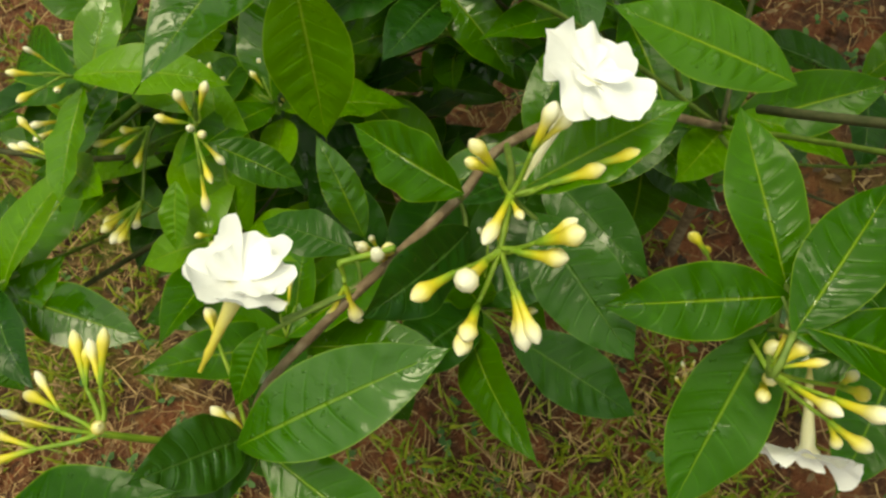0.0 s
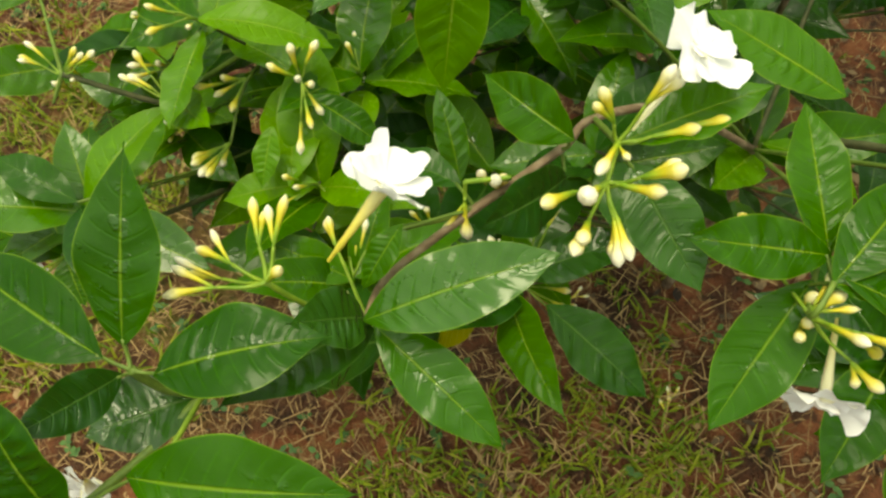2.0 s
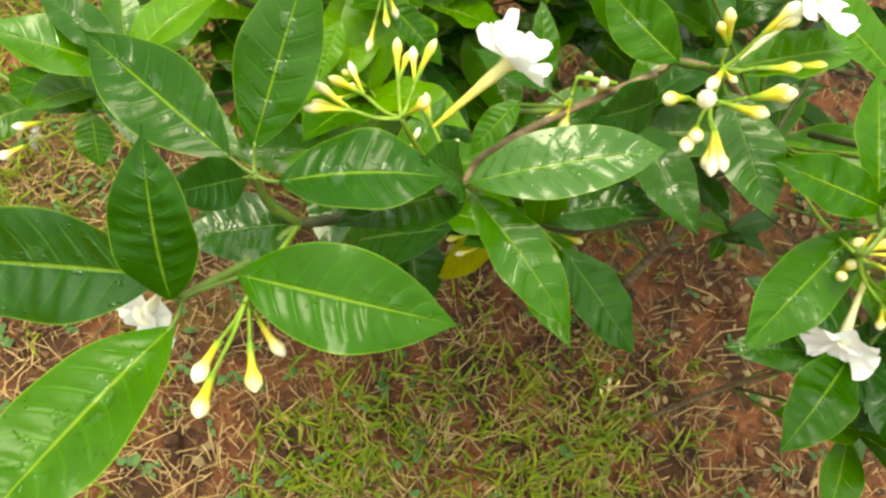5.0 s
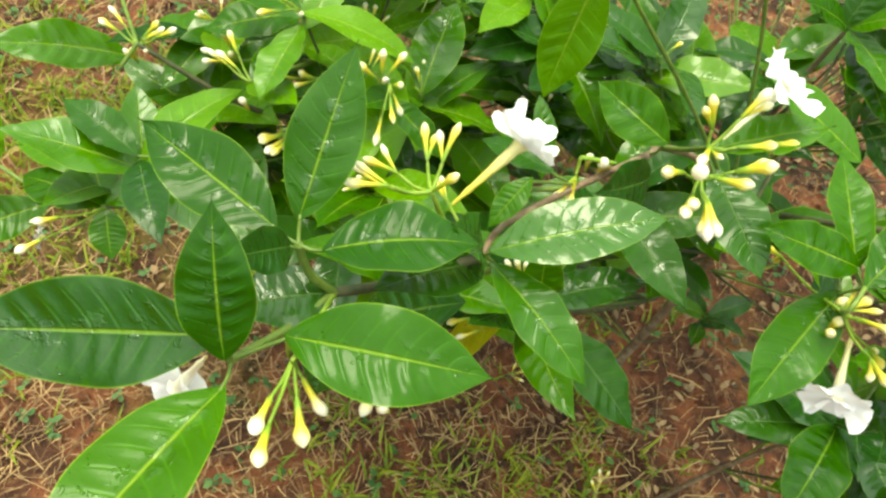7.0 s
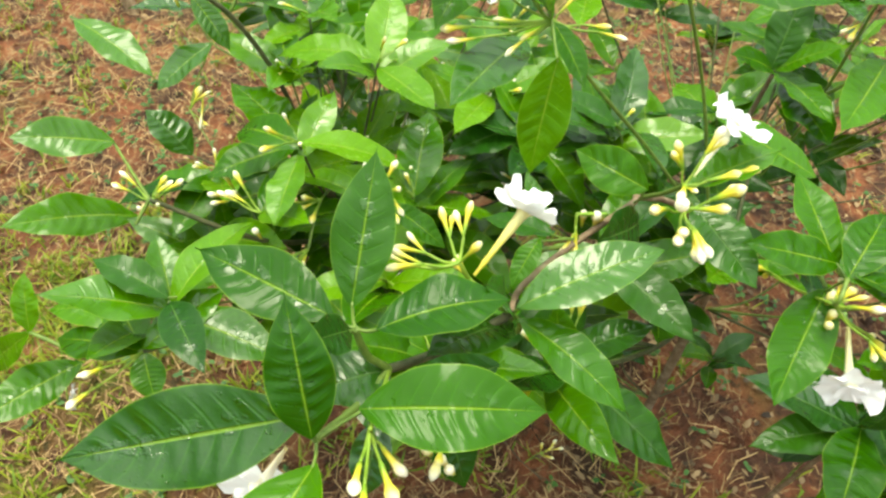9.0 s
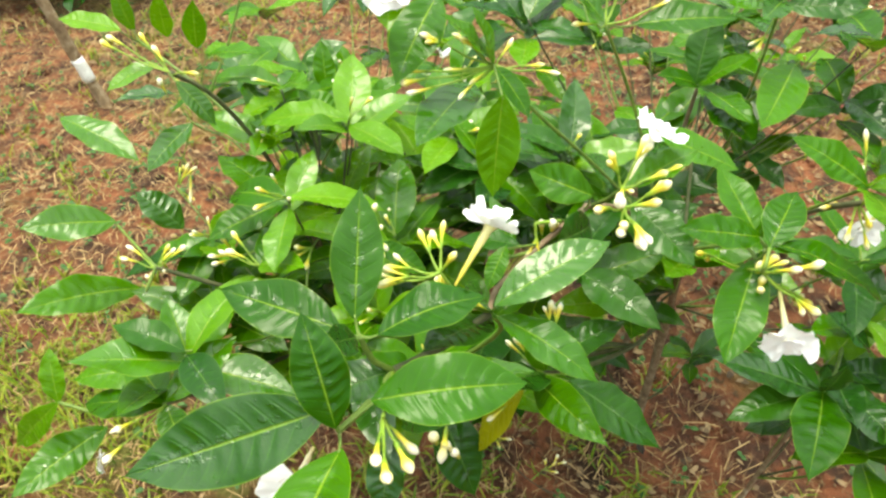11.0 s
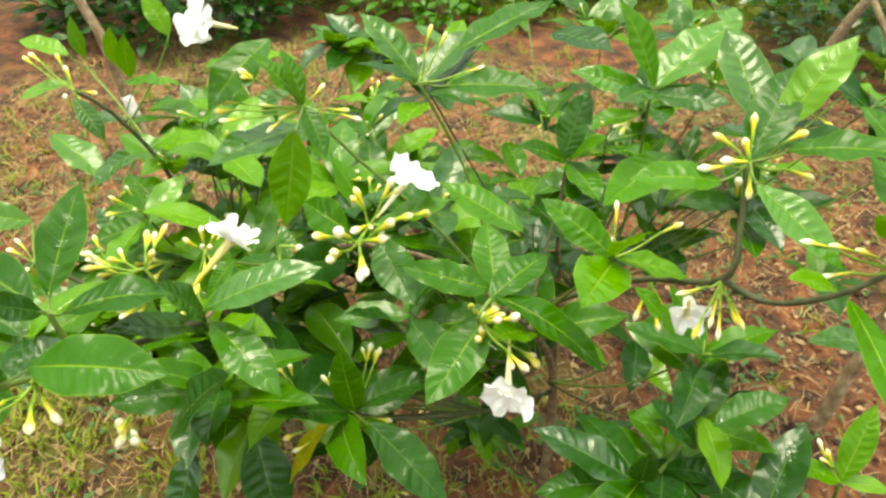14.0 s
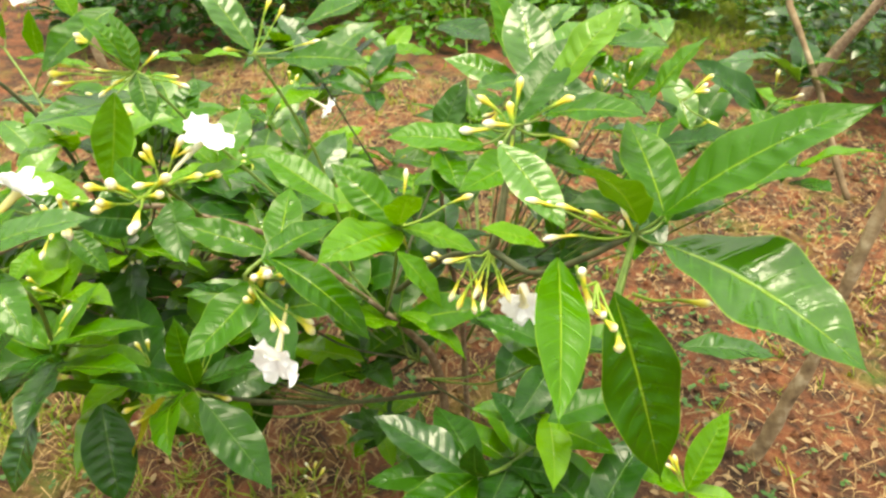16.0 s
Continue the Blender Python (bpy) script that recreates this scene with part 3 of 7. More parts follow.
leaf(shrub_main, (-0.0009, 0.2564, 0.7809), (-0.0537, 0.1355, 0.7942), 0.0446, 4, 0.034, 0.26, mat=LEAF_DEEP, twist=1)
leaf(shrub_main, (0.0130, 0.2150, 0.8230), (0.0430, 0.1800, 0.7900), 0.0232, 0, 0.05, 0.26)
leaf(shrub_main, (0.0130, 0.2150, 0.8230), (-0.0068, 0.2213, 0.8739), 0.0225, 0, 0.05, 0.26)
leaf(shrub_main, (0.0130, 0.2150, 0.8230), (-0.0344, 0.2140, 0.8715), 0.0300, 0, 0.05, 0.26)
leaf(shrub_main, (0.2952, 0.1018, 0.7768), (0.2306, 0.1268, 0.8096), 0.0305, 22, 0.049, 0.26, twist=3)
leaf(shrub_main, (0.2955, 0.1026, 0.7729), (0.2661, 0.0058, 0.8020), 0.0413, 12, 0.047, 0.26, mat=LEAF_YOUNG, twist=2)
leaf(shrub_main, (0.2940, 0.1040, 0.7750), (0.3134, 0.0686, 0.8276), 0.0280, 0, 0.05, 0.26, mat=LEAF_YOUNG)
leaf(shrub_main, (0.2940, 0.1040, 0.7750), (0.3600, 0.1085, 0.7577), 0.0281, 0, 0.05, 0.26, mat=LEAF_YOUNG)
leaf(shrub_main, (0.3062, 0.0566, 0.7869), (0.3429, 0.0468, 0.7515), 0.0213, 0, 0.05, 0.26)
leaf(shrub_main, (0.3842, 0.1393, 0.8817), (0.3550, 0.2102, 0.9270), 0.0381, 7, 0.014, 0.26, twist=4)
leaf(shrub_main, (0.3931, 0.1332, 0.8809), (0.4379, 0.1691, 0.9433), 0.0350, 1, 0.046, 0.26, mat=LEAF_YOUNG, twist=-2)
leaf(shrub_main, (0.3560, 0.0984, 0.8554), (0.2888, 0.0825, 0.8587), 0.0289, 13, 0.059, 0.26, twist=-2)
leaf(shrub_main, (0.3932, 0.1068, 0.8796), (0.4593, 0.0761, 0.8994), 0.0299, -12, 0.065, 0.26, twist=0)
leaf(shrub_main, (0.3699, 0.0702, 0.8723), (0.4208, 0.0210, 0.8458), 0.0292, -12, 0.033, 0.26, twist=-1)
leaf(shrub_main, (0.3730, 0.1080, 0.8680), (0.4085, 0.1852, 0.9120), 0.0350, 0, 0.05, 0.26, mat=LEAF_DARK)
leaf(shrub_main, (0.4770, 0.0470, 0.8471), (0.4440, 0.1103, 0.8838), 0.0360, 0, 0.050, 0.26, twist=0)
leaf(shrub_main, (0.4611, 0.0393, 0.8471), (0.4211, -0.0038, 0.9020), 0.0338, -19, 0.091, 0.26, twist=-4)
leaf(shrub_main, (0.4715, 0.0341, 0.8593), (0.5651, 0.0408, 0.9387), 0.0410, -15, 0.076, 0.26, mat=LEAF_DEEP, puff=0.055, twist=-8)
leaf(shrub_main, (0.4740, 0.0290, 0.8440), (0.5798, -0.0371, 0.8268), 0.0649, -8, 0.084, 0.34, mat=LEAF, puff=0.042, twist=-11)
leaf(shrub_main, (0.4177, -0.0011, 0.8433), (0.4320, -0.1081, 0.8242), 0.0300, 16, 0.028, 0.26, puff=0.042, twist=-1)
leaf(shrub_main, (0.4510, -0.0043, 0.8285), (0.4991, -0.0341, 0.7153), 0.0489, -25, 0.032, 0.26, mat=LEAF, puff=0.042, twist=-2)
branch(shrub_main, [(0.4401, -0.0154, 0.8412), (0.4374, -0.0196, 0.8422), (0.4347, -0.0237, 0.8432)], [0.0010, 0.0008], STALK, "flower_stalk", 7, 6, 0.0)
bud(shrub_main, (0.4347, -0.0237, 0.8432), (0.4302, -0.0205, 0.8527), 0.90, 650)
branch(shrub_main, [(0.4401, -0.0154, 0.8412), (0.4404, -0.0230, 0.8379), (0.4407, -0.0306, 0.8345)], [0.0010, 0.0008], STALK, "flower_stalk", 7, 6, 0.0)
bud(shrub_main, (0.4407, -0.0306, 0.8345), (0.4474, -0.0350, 0.8342), 0.95, 651)
branch(shrub_main, [(0.4401, -0.0154, 0.8412), (0.4424, -0.0240, 0.8368), (0.4447, -0.0325, 0.8323)], [0.0010, 0.0008], STALK, "flower_stalk", 7, 6, 0.0)
bud(shrub_main, (0.4447, -0.0325, 0.8323), (0.4542, -0.0391, 0.8299), 1.00, 652)
branch(shrub_main, [(0.4401, -0.0154, 0.8412), (0.4473, -0.0261, 0.8346), (0.4544, -0.0368, 0.8280)], [0.0010, 0.0008], STALK, "flower_stalk", 7, 6, 0.0)
bud(shrub_main, (0.4544, -0.0368, 0.8280), (0.4580, -0.0461, 0.8221), 1.00, 653)
leaf(shrub_main, (0.4097, 0.0001, 0.8488), (0.3733, -0.0154, 0.8635), 0.0173, 8, 0.05, 0.26, mat=LEAF_YOUNG)
leaf(shrub_main, (0.3891, 0.2688, 0.5454), (0.4304, 0.2353, 0.5100), 0.0220, 0, 0.05, 0.26, mat=LEAF_YOUNG)
leaf(shrub_main, (0.0593, 0.1138, 0.5241), (0.1138, 0.0113, 0.5577), 0.0397, -34, 0.093, 0.26, twist=6)
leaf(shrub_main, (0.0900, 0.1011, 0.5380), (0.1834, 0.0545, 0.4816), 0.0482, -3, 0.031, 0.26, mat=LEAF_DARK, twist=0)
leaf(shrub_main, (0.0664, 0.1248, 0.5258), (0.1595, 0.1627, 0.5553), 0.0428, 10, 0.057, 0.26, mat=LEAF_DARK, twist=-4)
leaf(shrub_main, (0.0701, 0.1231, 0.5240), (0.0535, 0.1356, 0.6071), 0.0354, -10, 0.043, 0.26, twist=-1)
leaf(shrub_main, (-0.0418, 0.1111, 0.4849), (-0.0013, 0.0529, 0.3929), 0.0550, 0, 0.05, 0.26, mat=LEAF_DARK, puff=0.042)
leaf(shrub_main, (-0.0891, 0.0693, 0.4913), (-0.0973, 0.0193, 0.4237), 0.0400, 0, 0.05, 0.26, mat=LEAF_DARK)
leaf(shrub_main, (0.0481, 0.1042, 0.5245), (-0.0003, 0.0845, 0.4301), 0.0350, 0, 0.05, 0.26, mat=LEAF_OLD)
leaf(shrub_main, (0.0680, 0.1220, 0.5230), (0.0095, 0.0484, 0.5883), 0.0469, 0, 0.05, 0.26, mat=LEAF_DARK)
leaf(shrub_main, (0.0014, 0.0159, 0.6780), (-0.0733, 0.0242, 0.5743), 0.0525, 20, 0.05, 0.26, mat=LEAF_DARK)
leaf(shrub_main, (0.1094, 0.2559, 0.8393), (0.0496, 0.2790, 0.8900), 0.0349, 7, 0.048, 0.26, twist=5)
leaf(shrub_main, (0.1371, 0.2598, 0.8342), (0.2260, 0.2513, 0.8424), 0.0376, -18, 0.041, 0.26, twist=-4)
leaf(shrub_main, (0.1390, 0.3088, 0.8498), (0.2260, 0.3861, 0.8792), 0.0479, 2, 0.020, 0.26, twist=1)
flower(shrub_main, (0.1080, 0.0980, 0.7920), (0.1303, 0.1255, 0.8167), (0.45,0.10,0.85), 0.037, 1)
flower(shrub_main, (-0.0237, 0.0292, 0.7528), (0.0024, 0.0591, 0.7832), (0.33, 0.38, 0.78), 0.043, 2, rise=0.36)
flower(shrub_main, (0.2224, 0.0491, 0.7270), (0.2262, 0.0154, 0.7009), (-0.1, -0.85, -0.10), 0.037, 3, rise=0.1)
flower(shrub_main, (-0.1147, -0.0873, 0.7317), (-0.1341, -0.0909, 0.6858), (-0.22,-0.92,0.32), 0.044, 4)
flower(shrub_main, (-0.0486, 0.2348, 0.8816), (-0.0722, 0.2055, 0.8974), (-0.5,-0.7,0.5), 0.046, 5)
flower(shrub_main, (0.3830, 0.1900, 0.6720), (0.3874, 0.2047, 0.6424), (0.1,-0.9,-0.1), 0.044, 6)
flower(shrub_main, (-0.0500, 0.7300, 0.5800), (-0.0238, 0.7431, 0.5575), None, 0.036, 7)
branch(shrub_main, [(0.1030, 0.0940, 0.7870), (0.1011, 0.0954, 0.7889), (0.0993, 0.0969, 0.7969)], [0.0011, 0.0008], STALK, "flower_stalk", 7, 6, 0.0)
bud(shrub_main, (0.0993, 0.0969, 0.7969), (0.0918, 0.1026, 0.8168), 1.1, 8)
bud(shrub_main, (0.0990, 0.0971, 0.7978), (0.0884, 0.0963, 0.8114), 0.82, 508)
branch(shrub_main, [(0.1030, 0.0940, 0.7870), (0.1162, 0.0978, 0.7871), (0.1295, 0.1017, 0.7932)], [0.0011, 0.0008], STALK, "flower_stalk", 7, 6, 0.0)
bud(shrub_main, (0.1295, 0.1017, 0.7932), (0.1501, 0.1077, 0.7980), 1.1, 9)
branch(shrub_main, [(0.1030, 0.0940, 0.7870), (0.1097, 0.0953, 0.7859), (0.1165, 0.0966, 0.7907)], [0.0011, 0.0008], STALK, "flower_stalk", 7, 6, 0.0)
bud(shrub_main, (0.1165, 0.0966, 0.7907), (0.1373, 0.1005, 0.7965), 1.1, 10)
bud(shrub_main, (0.1030, 0.0940, 0.7870), (0.0964, 0.0714, 0.7969), 1.1, 11)
bud(shrub_main, (0.1027, 0.0931, 0.7874), (0.1075, 0.0814, 0.7927), 0.75, 511)
branch(shrub_main, [(0.1030, 0.0940, 0.7870), (0.0999, 0.0731, 0.7864)], [0.0016, 0.0012], STALK)
branch(shrub_main, [(0.0999, 0.0731, 0.7864), (0.1064, 0.0722, 0.7889), (0.1129, 0.0713, 0.7974)], [0.0011, 0.0008], STALK, "flower_stalk", 7, 6, 0.0)
bud(shrub_main, (0.1129, 0.0713, 0.7974), (0.1296, 0.0690, 0.8115), 1.35, 12)
bud(shrub_main, (0.1137, 0.0712, 0.7980), (0.1266, 0.0767, 0.8076), 0.92, 512)
branch(shrub_main, [(0.0999, 0.0731, 0.7864), (0.1025, 0.0722, 0.7845), (0.1051, 0.0713, 0.7886)], [0.0011, 0.0008], STALK, "flower_stalk", 7, 6, 0.0)
bud(shrub_main, (0.1051, 0.0713, 0.7886), (0.1244, 0.0648, 0.7968), 1.35, 13)
branch(shrub_main, [(0.0999, 0.0731, 0.7864), (0.0933, 0.0671, 0.7881), (0.0867, 0.0611, 0.7959)], [0.0011, 0.0008], STALK, "flower_stalk", 7, 6, 0.0)
bud(shrub_main, (0.0867, 0.0611, 0.7959), (0.0723, 0.0480, 0.8062), 1.35, 14)
branch(shrub_main, [(0.0999, 0.0731, 0.7864), (0.0979, 0.0691, 0.7875), (0.0959, 0.0651, 0.7946)], [0.0011, 0.0008], STALK, "flower_stalk", 7, 6, 0.0)
bud(shrub_main, (0.0959, 0.0651, 0.7946), (0.0888, 0.0505, 0.8094), 1.35, 15)
branch(shrub_main, [(0.0999, 0.0731, 0.7864), (0.0968, 0.0623, 0.7860), (0.0938, 0.0514, 0.7916)], [0.0011, 0.0008], STALK, "flower_stalk", 7, 6, 0.0)
bud(shrub_main, (0.0938, 0.0514, 0.7916), (0.0880, 0.0308, 0.7966), 1.25, 16)
bud(shrub_main, (0.0935, 0.0505, 0.7918), (0.0909, 0.0349, 0.8022), 1.08, 516)
branch(shrub_main, [(0.0999, 0.0731, 0.7864), (0.1024, 0.0656, 0.7816), (0.1049, 0.0581, 0.7828)], [0.0011, 0.0008], STALK, "flower_stalk", 7, 6, 0.0)
bud(shrub_main, (0.1049, 0.0581, 0.7828), (0.1117, 0.0377, 0.7780), 1.25, 17)
branch(shrub_main, [(0.0999, 0.0731, 0.7864), (0.1027, 0.0662, 0.7820), (0.1055, 0.0593, 0.7837)], [0.0011, 0.0008], STALK, "flower_stalk", 7, 6, 0.0)
bud(shrub_main, (0.1055, 0.0593, 0.7837), (0.1137, 0.0393, 0.7798), 1.25, 18)
bud(shrub_main, (0.1059, 0.0584, 0.7835), (0.1077, 0.0420, 0.7733), 0.99, 518)
branch(shrub_main, [(0.1030, 0.0940, 0.7870), (0.1070, 0.0984, 0.7929), (0.1110, 0.1027, 0.8048)], [0.0011, 0.0008], STALK, "flower_stalk", 7, 6, 0.0)
bud(shrub_main, (0.1110, 0.1027, 0.8048), (0.1192, 0.1117, 0.8231), 1.0, 19)
bud(shrub_main, (0.1114, 0.1032, 0.8056), (0.1251, 0.1129, 0.8139), 0.78, 519)
bud(shrub_main, (0.0519, 0.0790, 0.7538), (0.0489, 0.0740, 0.7738), 1.0, 20)
bud(shrub_main, (0.0518, 0.0788, 0.7547), (0.0532, 0.0795, 0.7677), 0.90, 520)
bud(shrub_main, (0.0447, 0.0838, 0.7497), (0.0417, 0.0788, 0.7697), 1.0, 21)
branch(shrub_main, [(0.0364, 0.0704, 0.7744), (0.0368, 0.0675, 0.7673), (0.0371, 0.0645, 0.7661)], [0.0011, 0.0008], STALK, "flower_stalk", 7, 6, 0.0)
bud(shrub_main, (0.0371, 0.0645, 0.7661), (0.0385, 0.0518, 0.7482), 1.0, 22)
bud(shrub_main, (0.0371, 0.0639, 0.7653), (0.0283, 0.0494, 0.7542), 0.86, 522)
bud(shrub_main, (0.2040, 0.0514, 0.7323), (0.2010, 0.0464, 0.7523), 1.1, 23)
bud(shrub_main, (0.1990, 0.0390, 0.7520), (0.2119, 0.0497, 0.7598), 1.1, 24)
bud(shrub_main, (0.1997, 0.0396, 0.7524), (0.2178, 0.0424, 0.7601), 0.74, 524)
bud(shrub_main, (0.2033, 0.0407, 0.7286), (0.2003, 0.0357, 0.7486), 1.1, 25)
bud(shrub_main, (0.2032, 0.0405, 0.7296), (0.1987, 0.0293, 0.7428), 0.93, 525)
branch(shrub_main, [(0.1990, 0.0390, 0.7520), (0.2153, 0.0389, 0.7366), (0.2315, 0.0388, 0.7272)], [0.0011, 0.0008], STALK, "flower_stalk", 7, 6, 0.0)
bud(shrub_main, (0.2315, 0.0388, 0.7272), (0.2490, 0.0387, 0.7139), 1.1, 26)
bud(shrub_main, (0.2323, 0.0388, 0.7266), (0.2433, 0.0462, 0.7133), 0.76, 526)
branch(shrub_main, [(0.1990, 0.0390, 0.7520), (0.2065, 0.0335, 0.7556), (0.2141, 0.0281, 0.7652)], [0.0011, 0.0008], STALK, "flower_stalk", 7, 6, 0.0)
bud(shrub_main, (0.2141, 0.0281, 0.7652), (0.2286, 0.0175, 0.7779), 1.1, 27)
branch(shrub_main, [(0.1990, 0.0390, 0.7520), (0.2016, 0.0361, 0.7521), (0.2041, 0.0332, 0.7582)], [0.0011, 0.0008], STALK, "flower_stalk", 7, 6, 0.0)
bud(shrub_main, (0.2041, 0.0332, 0.7582), (0.2156, 0.0203, 0.7719), 1.1, 28)
branch(shrub_main, [(0.1990, 0.0390, 0.7520), (0.2103, 0.0314, 0.7429), (0.2217, 0.0239, 0.7398)], [0.0011, 0.0008], STALK, "flower_stalk", 7, 6, 0.0)
bud(shrub_main, (0.2217, 0.0239, 0.7398), (0.2384, 0.0128, 0.7309), 1.1, 29)
bud(shrub_main, (0.2224, 0.0234, 0.7394), (0.2287, 0.0142, 0.7307), 0.82, 529)
branch(shrub_main, [(0.1990, 0.0390, 0.7520), (0.1938, 0.0689, 0.7282), (0.1887, 0.0988, 0.7105)], [0.0011, 0.0008], STALK, "flower_stalk", 7, 6, 0.0)
bud(shrub_main, (0.1887, 0.0988, 0.7105), (0.1856, 0.1167, 0.6981), 1.0, 30)
bud(shrub_main, (0.1885, 0.0996, 0.7099), (0.1922, 0.1085, 0.6959), 0.68, 530)
branch(shrub_main, [(0.1990, 0.0390, 0.7520), (0.2001, 0.0410, 0.7491), (0.2012, 0.0431, 0.7523)], [0.0011, 0.0008], STALK, "flower_stalk", 7, 6, 0.0)
bud(shrub_main, (0.2012, 0.0431, 0.7523), (0.2115, 0.0625, 0.7537), 1.0, 31)
branch(shrub_main, [(-0.0340, -0.0010, 0.7970), (-0.0452, -0.0001, 0.7895), (-0.0564, 0.0008, 0.7879)], [0.0011, 0.0008], STALK, "flower_stalk", 7, 6, 0.0)
bud(shrub_main, (-0.0564, 0.0008, 0.7879), (-0.0768, 0.0024, 0.7797), 0.8, 32)
bud(shrub_main, (-0.0573, 0.0009, 0.7875), (-0.0787, 0.0038, 0.7914), 0.65, 532)
branch(shrub_main, [(-0.0340, -0.0010, 0.7970), (-0.0429, 0.0024, 0.7924), (-0.0519, 0.0059, 0.7938)], [0.0011, 0.0008], STALK, "flower_stalk", 7, 6, 0.0)
bud(shrub_main, (-0.0519, 0.0059, 0.7938), (-0.0721, 0.0137, 0.7901), 0.8, 33)
bud(shrub_main, (-0.0528, 0.0062, 0.7936), (-0.0661, 0.0192, 0.7942), 0.63, 533)
branch(shrub_main, [(-0.0340, -0.0010, 0.7970), (-0.0432, -0.0040, 0.7954), (-0.0524, -0.0070, 0.7998)], [0.0011, 0.0008], STALK, "flower_stalk", 7, 6, 0.0)
bud(shrub_main, (-0.0524, -0.0070, 0.7998), (-0.0731, -0.0137, 0.8029), 0.8, 34)
bud(shrub_main, (-0.0533, -0.0073, 0.7999), (-0.0725, -0.0026, 0.8039), 0.70, 534)
branch(shrub_main, [(-0.0340, -0.0010, 0.7970), (-0.0371, 0.0062, 0.7953), (-0.0403, 0.0133, 0.7996)], [0.0011, 0.0008], STALK, "flower_stalk", 7, 6, 0.0)
bud(shrub_main, (-0.0403, 0.0133, 0.7996), (-0.0490, 0.0332, 0.8032), 0.8, 35)
bud(shrub_main, (-0.0407, 0.0142, 0.7998), (-0.0412, 0.0278, 0.8045), 0.70, 535)
branch(shrub_main, [(-0.0340, -0.0010, 0.7970), (-0.0337, 0.0060, 0.7968), (-0.0334, 0.0131, 0.8025)], [0.0011, 0.0008], STALK, "flower_stalk", 7, 6, 0.0)
bud(shrub_main, (-0.0334, 0.0131, 0.8025), (-0.0326, 0.0336, 0.8105), 0.8, 36)
bud(shrub_main, (-0.0334, 0.0140, 0.8029), (-0.0401, 0.0301, 0.8056), 0.70, 536)
bud(shrub_main, (-0.0340, -0.0010, 0.7970), (-0.0240, -0.0001, 0.8146), 0.8, 37)
branch(shrub_main, [(0.0000, 0.0050, 0.7500), (-0.0137, 0.0252, 0.7383), (-0.0274, 0.0453, 0.7327)], [0.0011, 0.0008], STALK, "flower_stalk", 7, 6, 0.0)
bud(shrub_main, (-0.0274, 0.0453, 0.7327), (-0.0390, 0.0625, 0.7253), 1.0, 38)
bud(shrub_main, (-0.0279, 0.0461, 0.7323), (-0.0357, 0.0615, 0.7340), 0.77, 538)
bud(shrub_main, (0.0000, 0.0050, 0.7500), (-0.0154, 0.0139, 0.7561), 1.0, 39)
bud(shrub_main, (-0.0008, 0.0055, 0.7503), (-0.0120, 0.0152, 0.7477), 0.71, 539)
branch(shrub_main, [(-0.0688, -0.0901, 0.7688), (-0.0672, -0.1069, 0.7718), (-0.0656, -0.1237, 0.7807)], [0.0011, 0.0008], STALK, "flower_stalk", 7, 6, 0.0)
bud(shrub_main, (-0.0656, -0.1237, 0.7807), (-0.0637, -0.1444, 0.7880), 1.25, 40)
branch(shrub_main, [(-0.0688, -0.0901, 0.7688), (-0.0692, -0.1007, 0.7698), (-0.0697, -0.1114, 0.7768)], [0.0011, 0.0008], STALK, "flower_stalk", 7, 6, 0.0)
bud(shrub_main, (-0.0697, -0.1114, 0.7768), (-0.0705, -0.1320, 0.7846), 1.25, 41)
branch(shrub_main, [(-0.0688, -0.0901, 0.7688), (-0.0651, -0.0975, 0.7647), (-0.0615, -0.1050, 0.7666)], [0.0011, 0.0008], STALK, "flower_stalk", 7, 6, 0.0)
bud(shrub_main, (-0.0615, -0.1050, 0.7666), (-0.0519, -0.1246, 0.7637), 1.25, 42)
branch(shrub_main, [(-0.0688, -0.0901, 0.7688), (-0.0660, -0.0922, 0.7628), (-0.0631, -0.0944, 0.7628)], [0.0011, 0.0008], STALK, "flower_stalk", 7, 6, 0.0)
bud(shrub_main, (-0.0631, -0.0944, 0.7628), (-0.0498, -0.1045, 0.7485), 1.25, 43)
bud(shrub_main, (-0.0317, -0.0637, 0.7161), (-0.0348, -0.0804, 0.6986), 1.2, 44)
bud(shrub_main, (-0.0319, -0.0644, 0.7153), (-0.0337, -0.0782, 0.7124), 0.88, 544)
bud(shrub_main, (-0.0234, -0.0690, 0.6852), (-0.0264, -0.0740, 0.7052), 1.2, 45)
bud(shrub_main, (-0.0236, -0.0693, 0.6862), (-0.0343, -0.0675, 0.7024), 0.96, 545)
bud(shrub_main, (-0.0382, -0.0624, 0.6921), (-0.0412, -0.0674, 0.7121), 1.2, 46)
branch(shrub_main, [(0.0680, 0.1220, 0.5230), (0.0570, 0.1274, 0.5286), (0.0459, 0.1329, 0.5401)], [0.0011, 0.0008], STALK, "flower_stalk", 7, 6, 0.0)
bud(shrub_main, (0.0459, 0.1329, 0.5401), (0.0297, 0.1409, 0.5527), 1.0, 47)
branch(shrub_main, [(0.0680, 0.1220, 0.5230), (0.0595, 0.1280, 0.5289), (0.0509, 0.1340, 0.5407)], [0.0011, 0.0008], STALK, "flower_stalk", 7, 6, 0.0)
bud(shrub_main, (0.0509, 0.1340, 0.5407), (0.0372, 0.1437, 0.5549), 1.0, 48)
bud(shrub_main, (0.0503, 0.1345, 0.5414), (0.0475, 0.1421, 0.5582), 0.78, 548)
branch(shrub_main, [(0.0680, 0.1220, 0.5230), (0.0805, 0.1189, 0.5141), (0.0930, 0.1158, 0.5112)], [0.0011, 0.0008], STALK, "flower_stalk", 7, 6, 0.0)
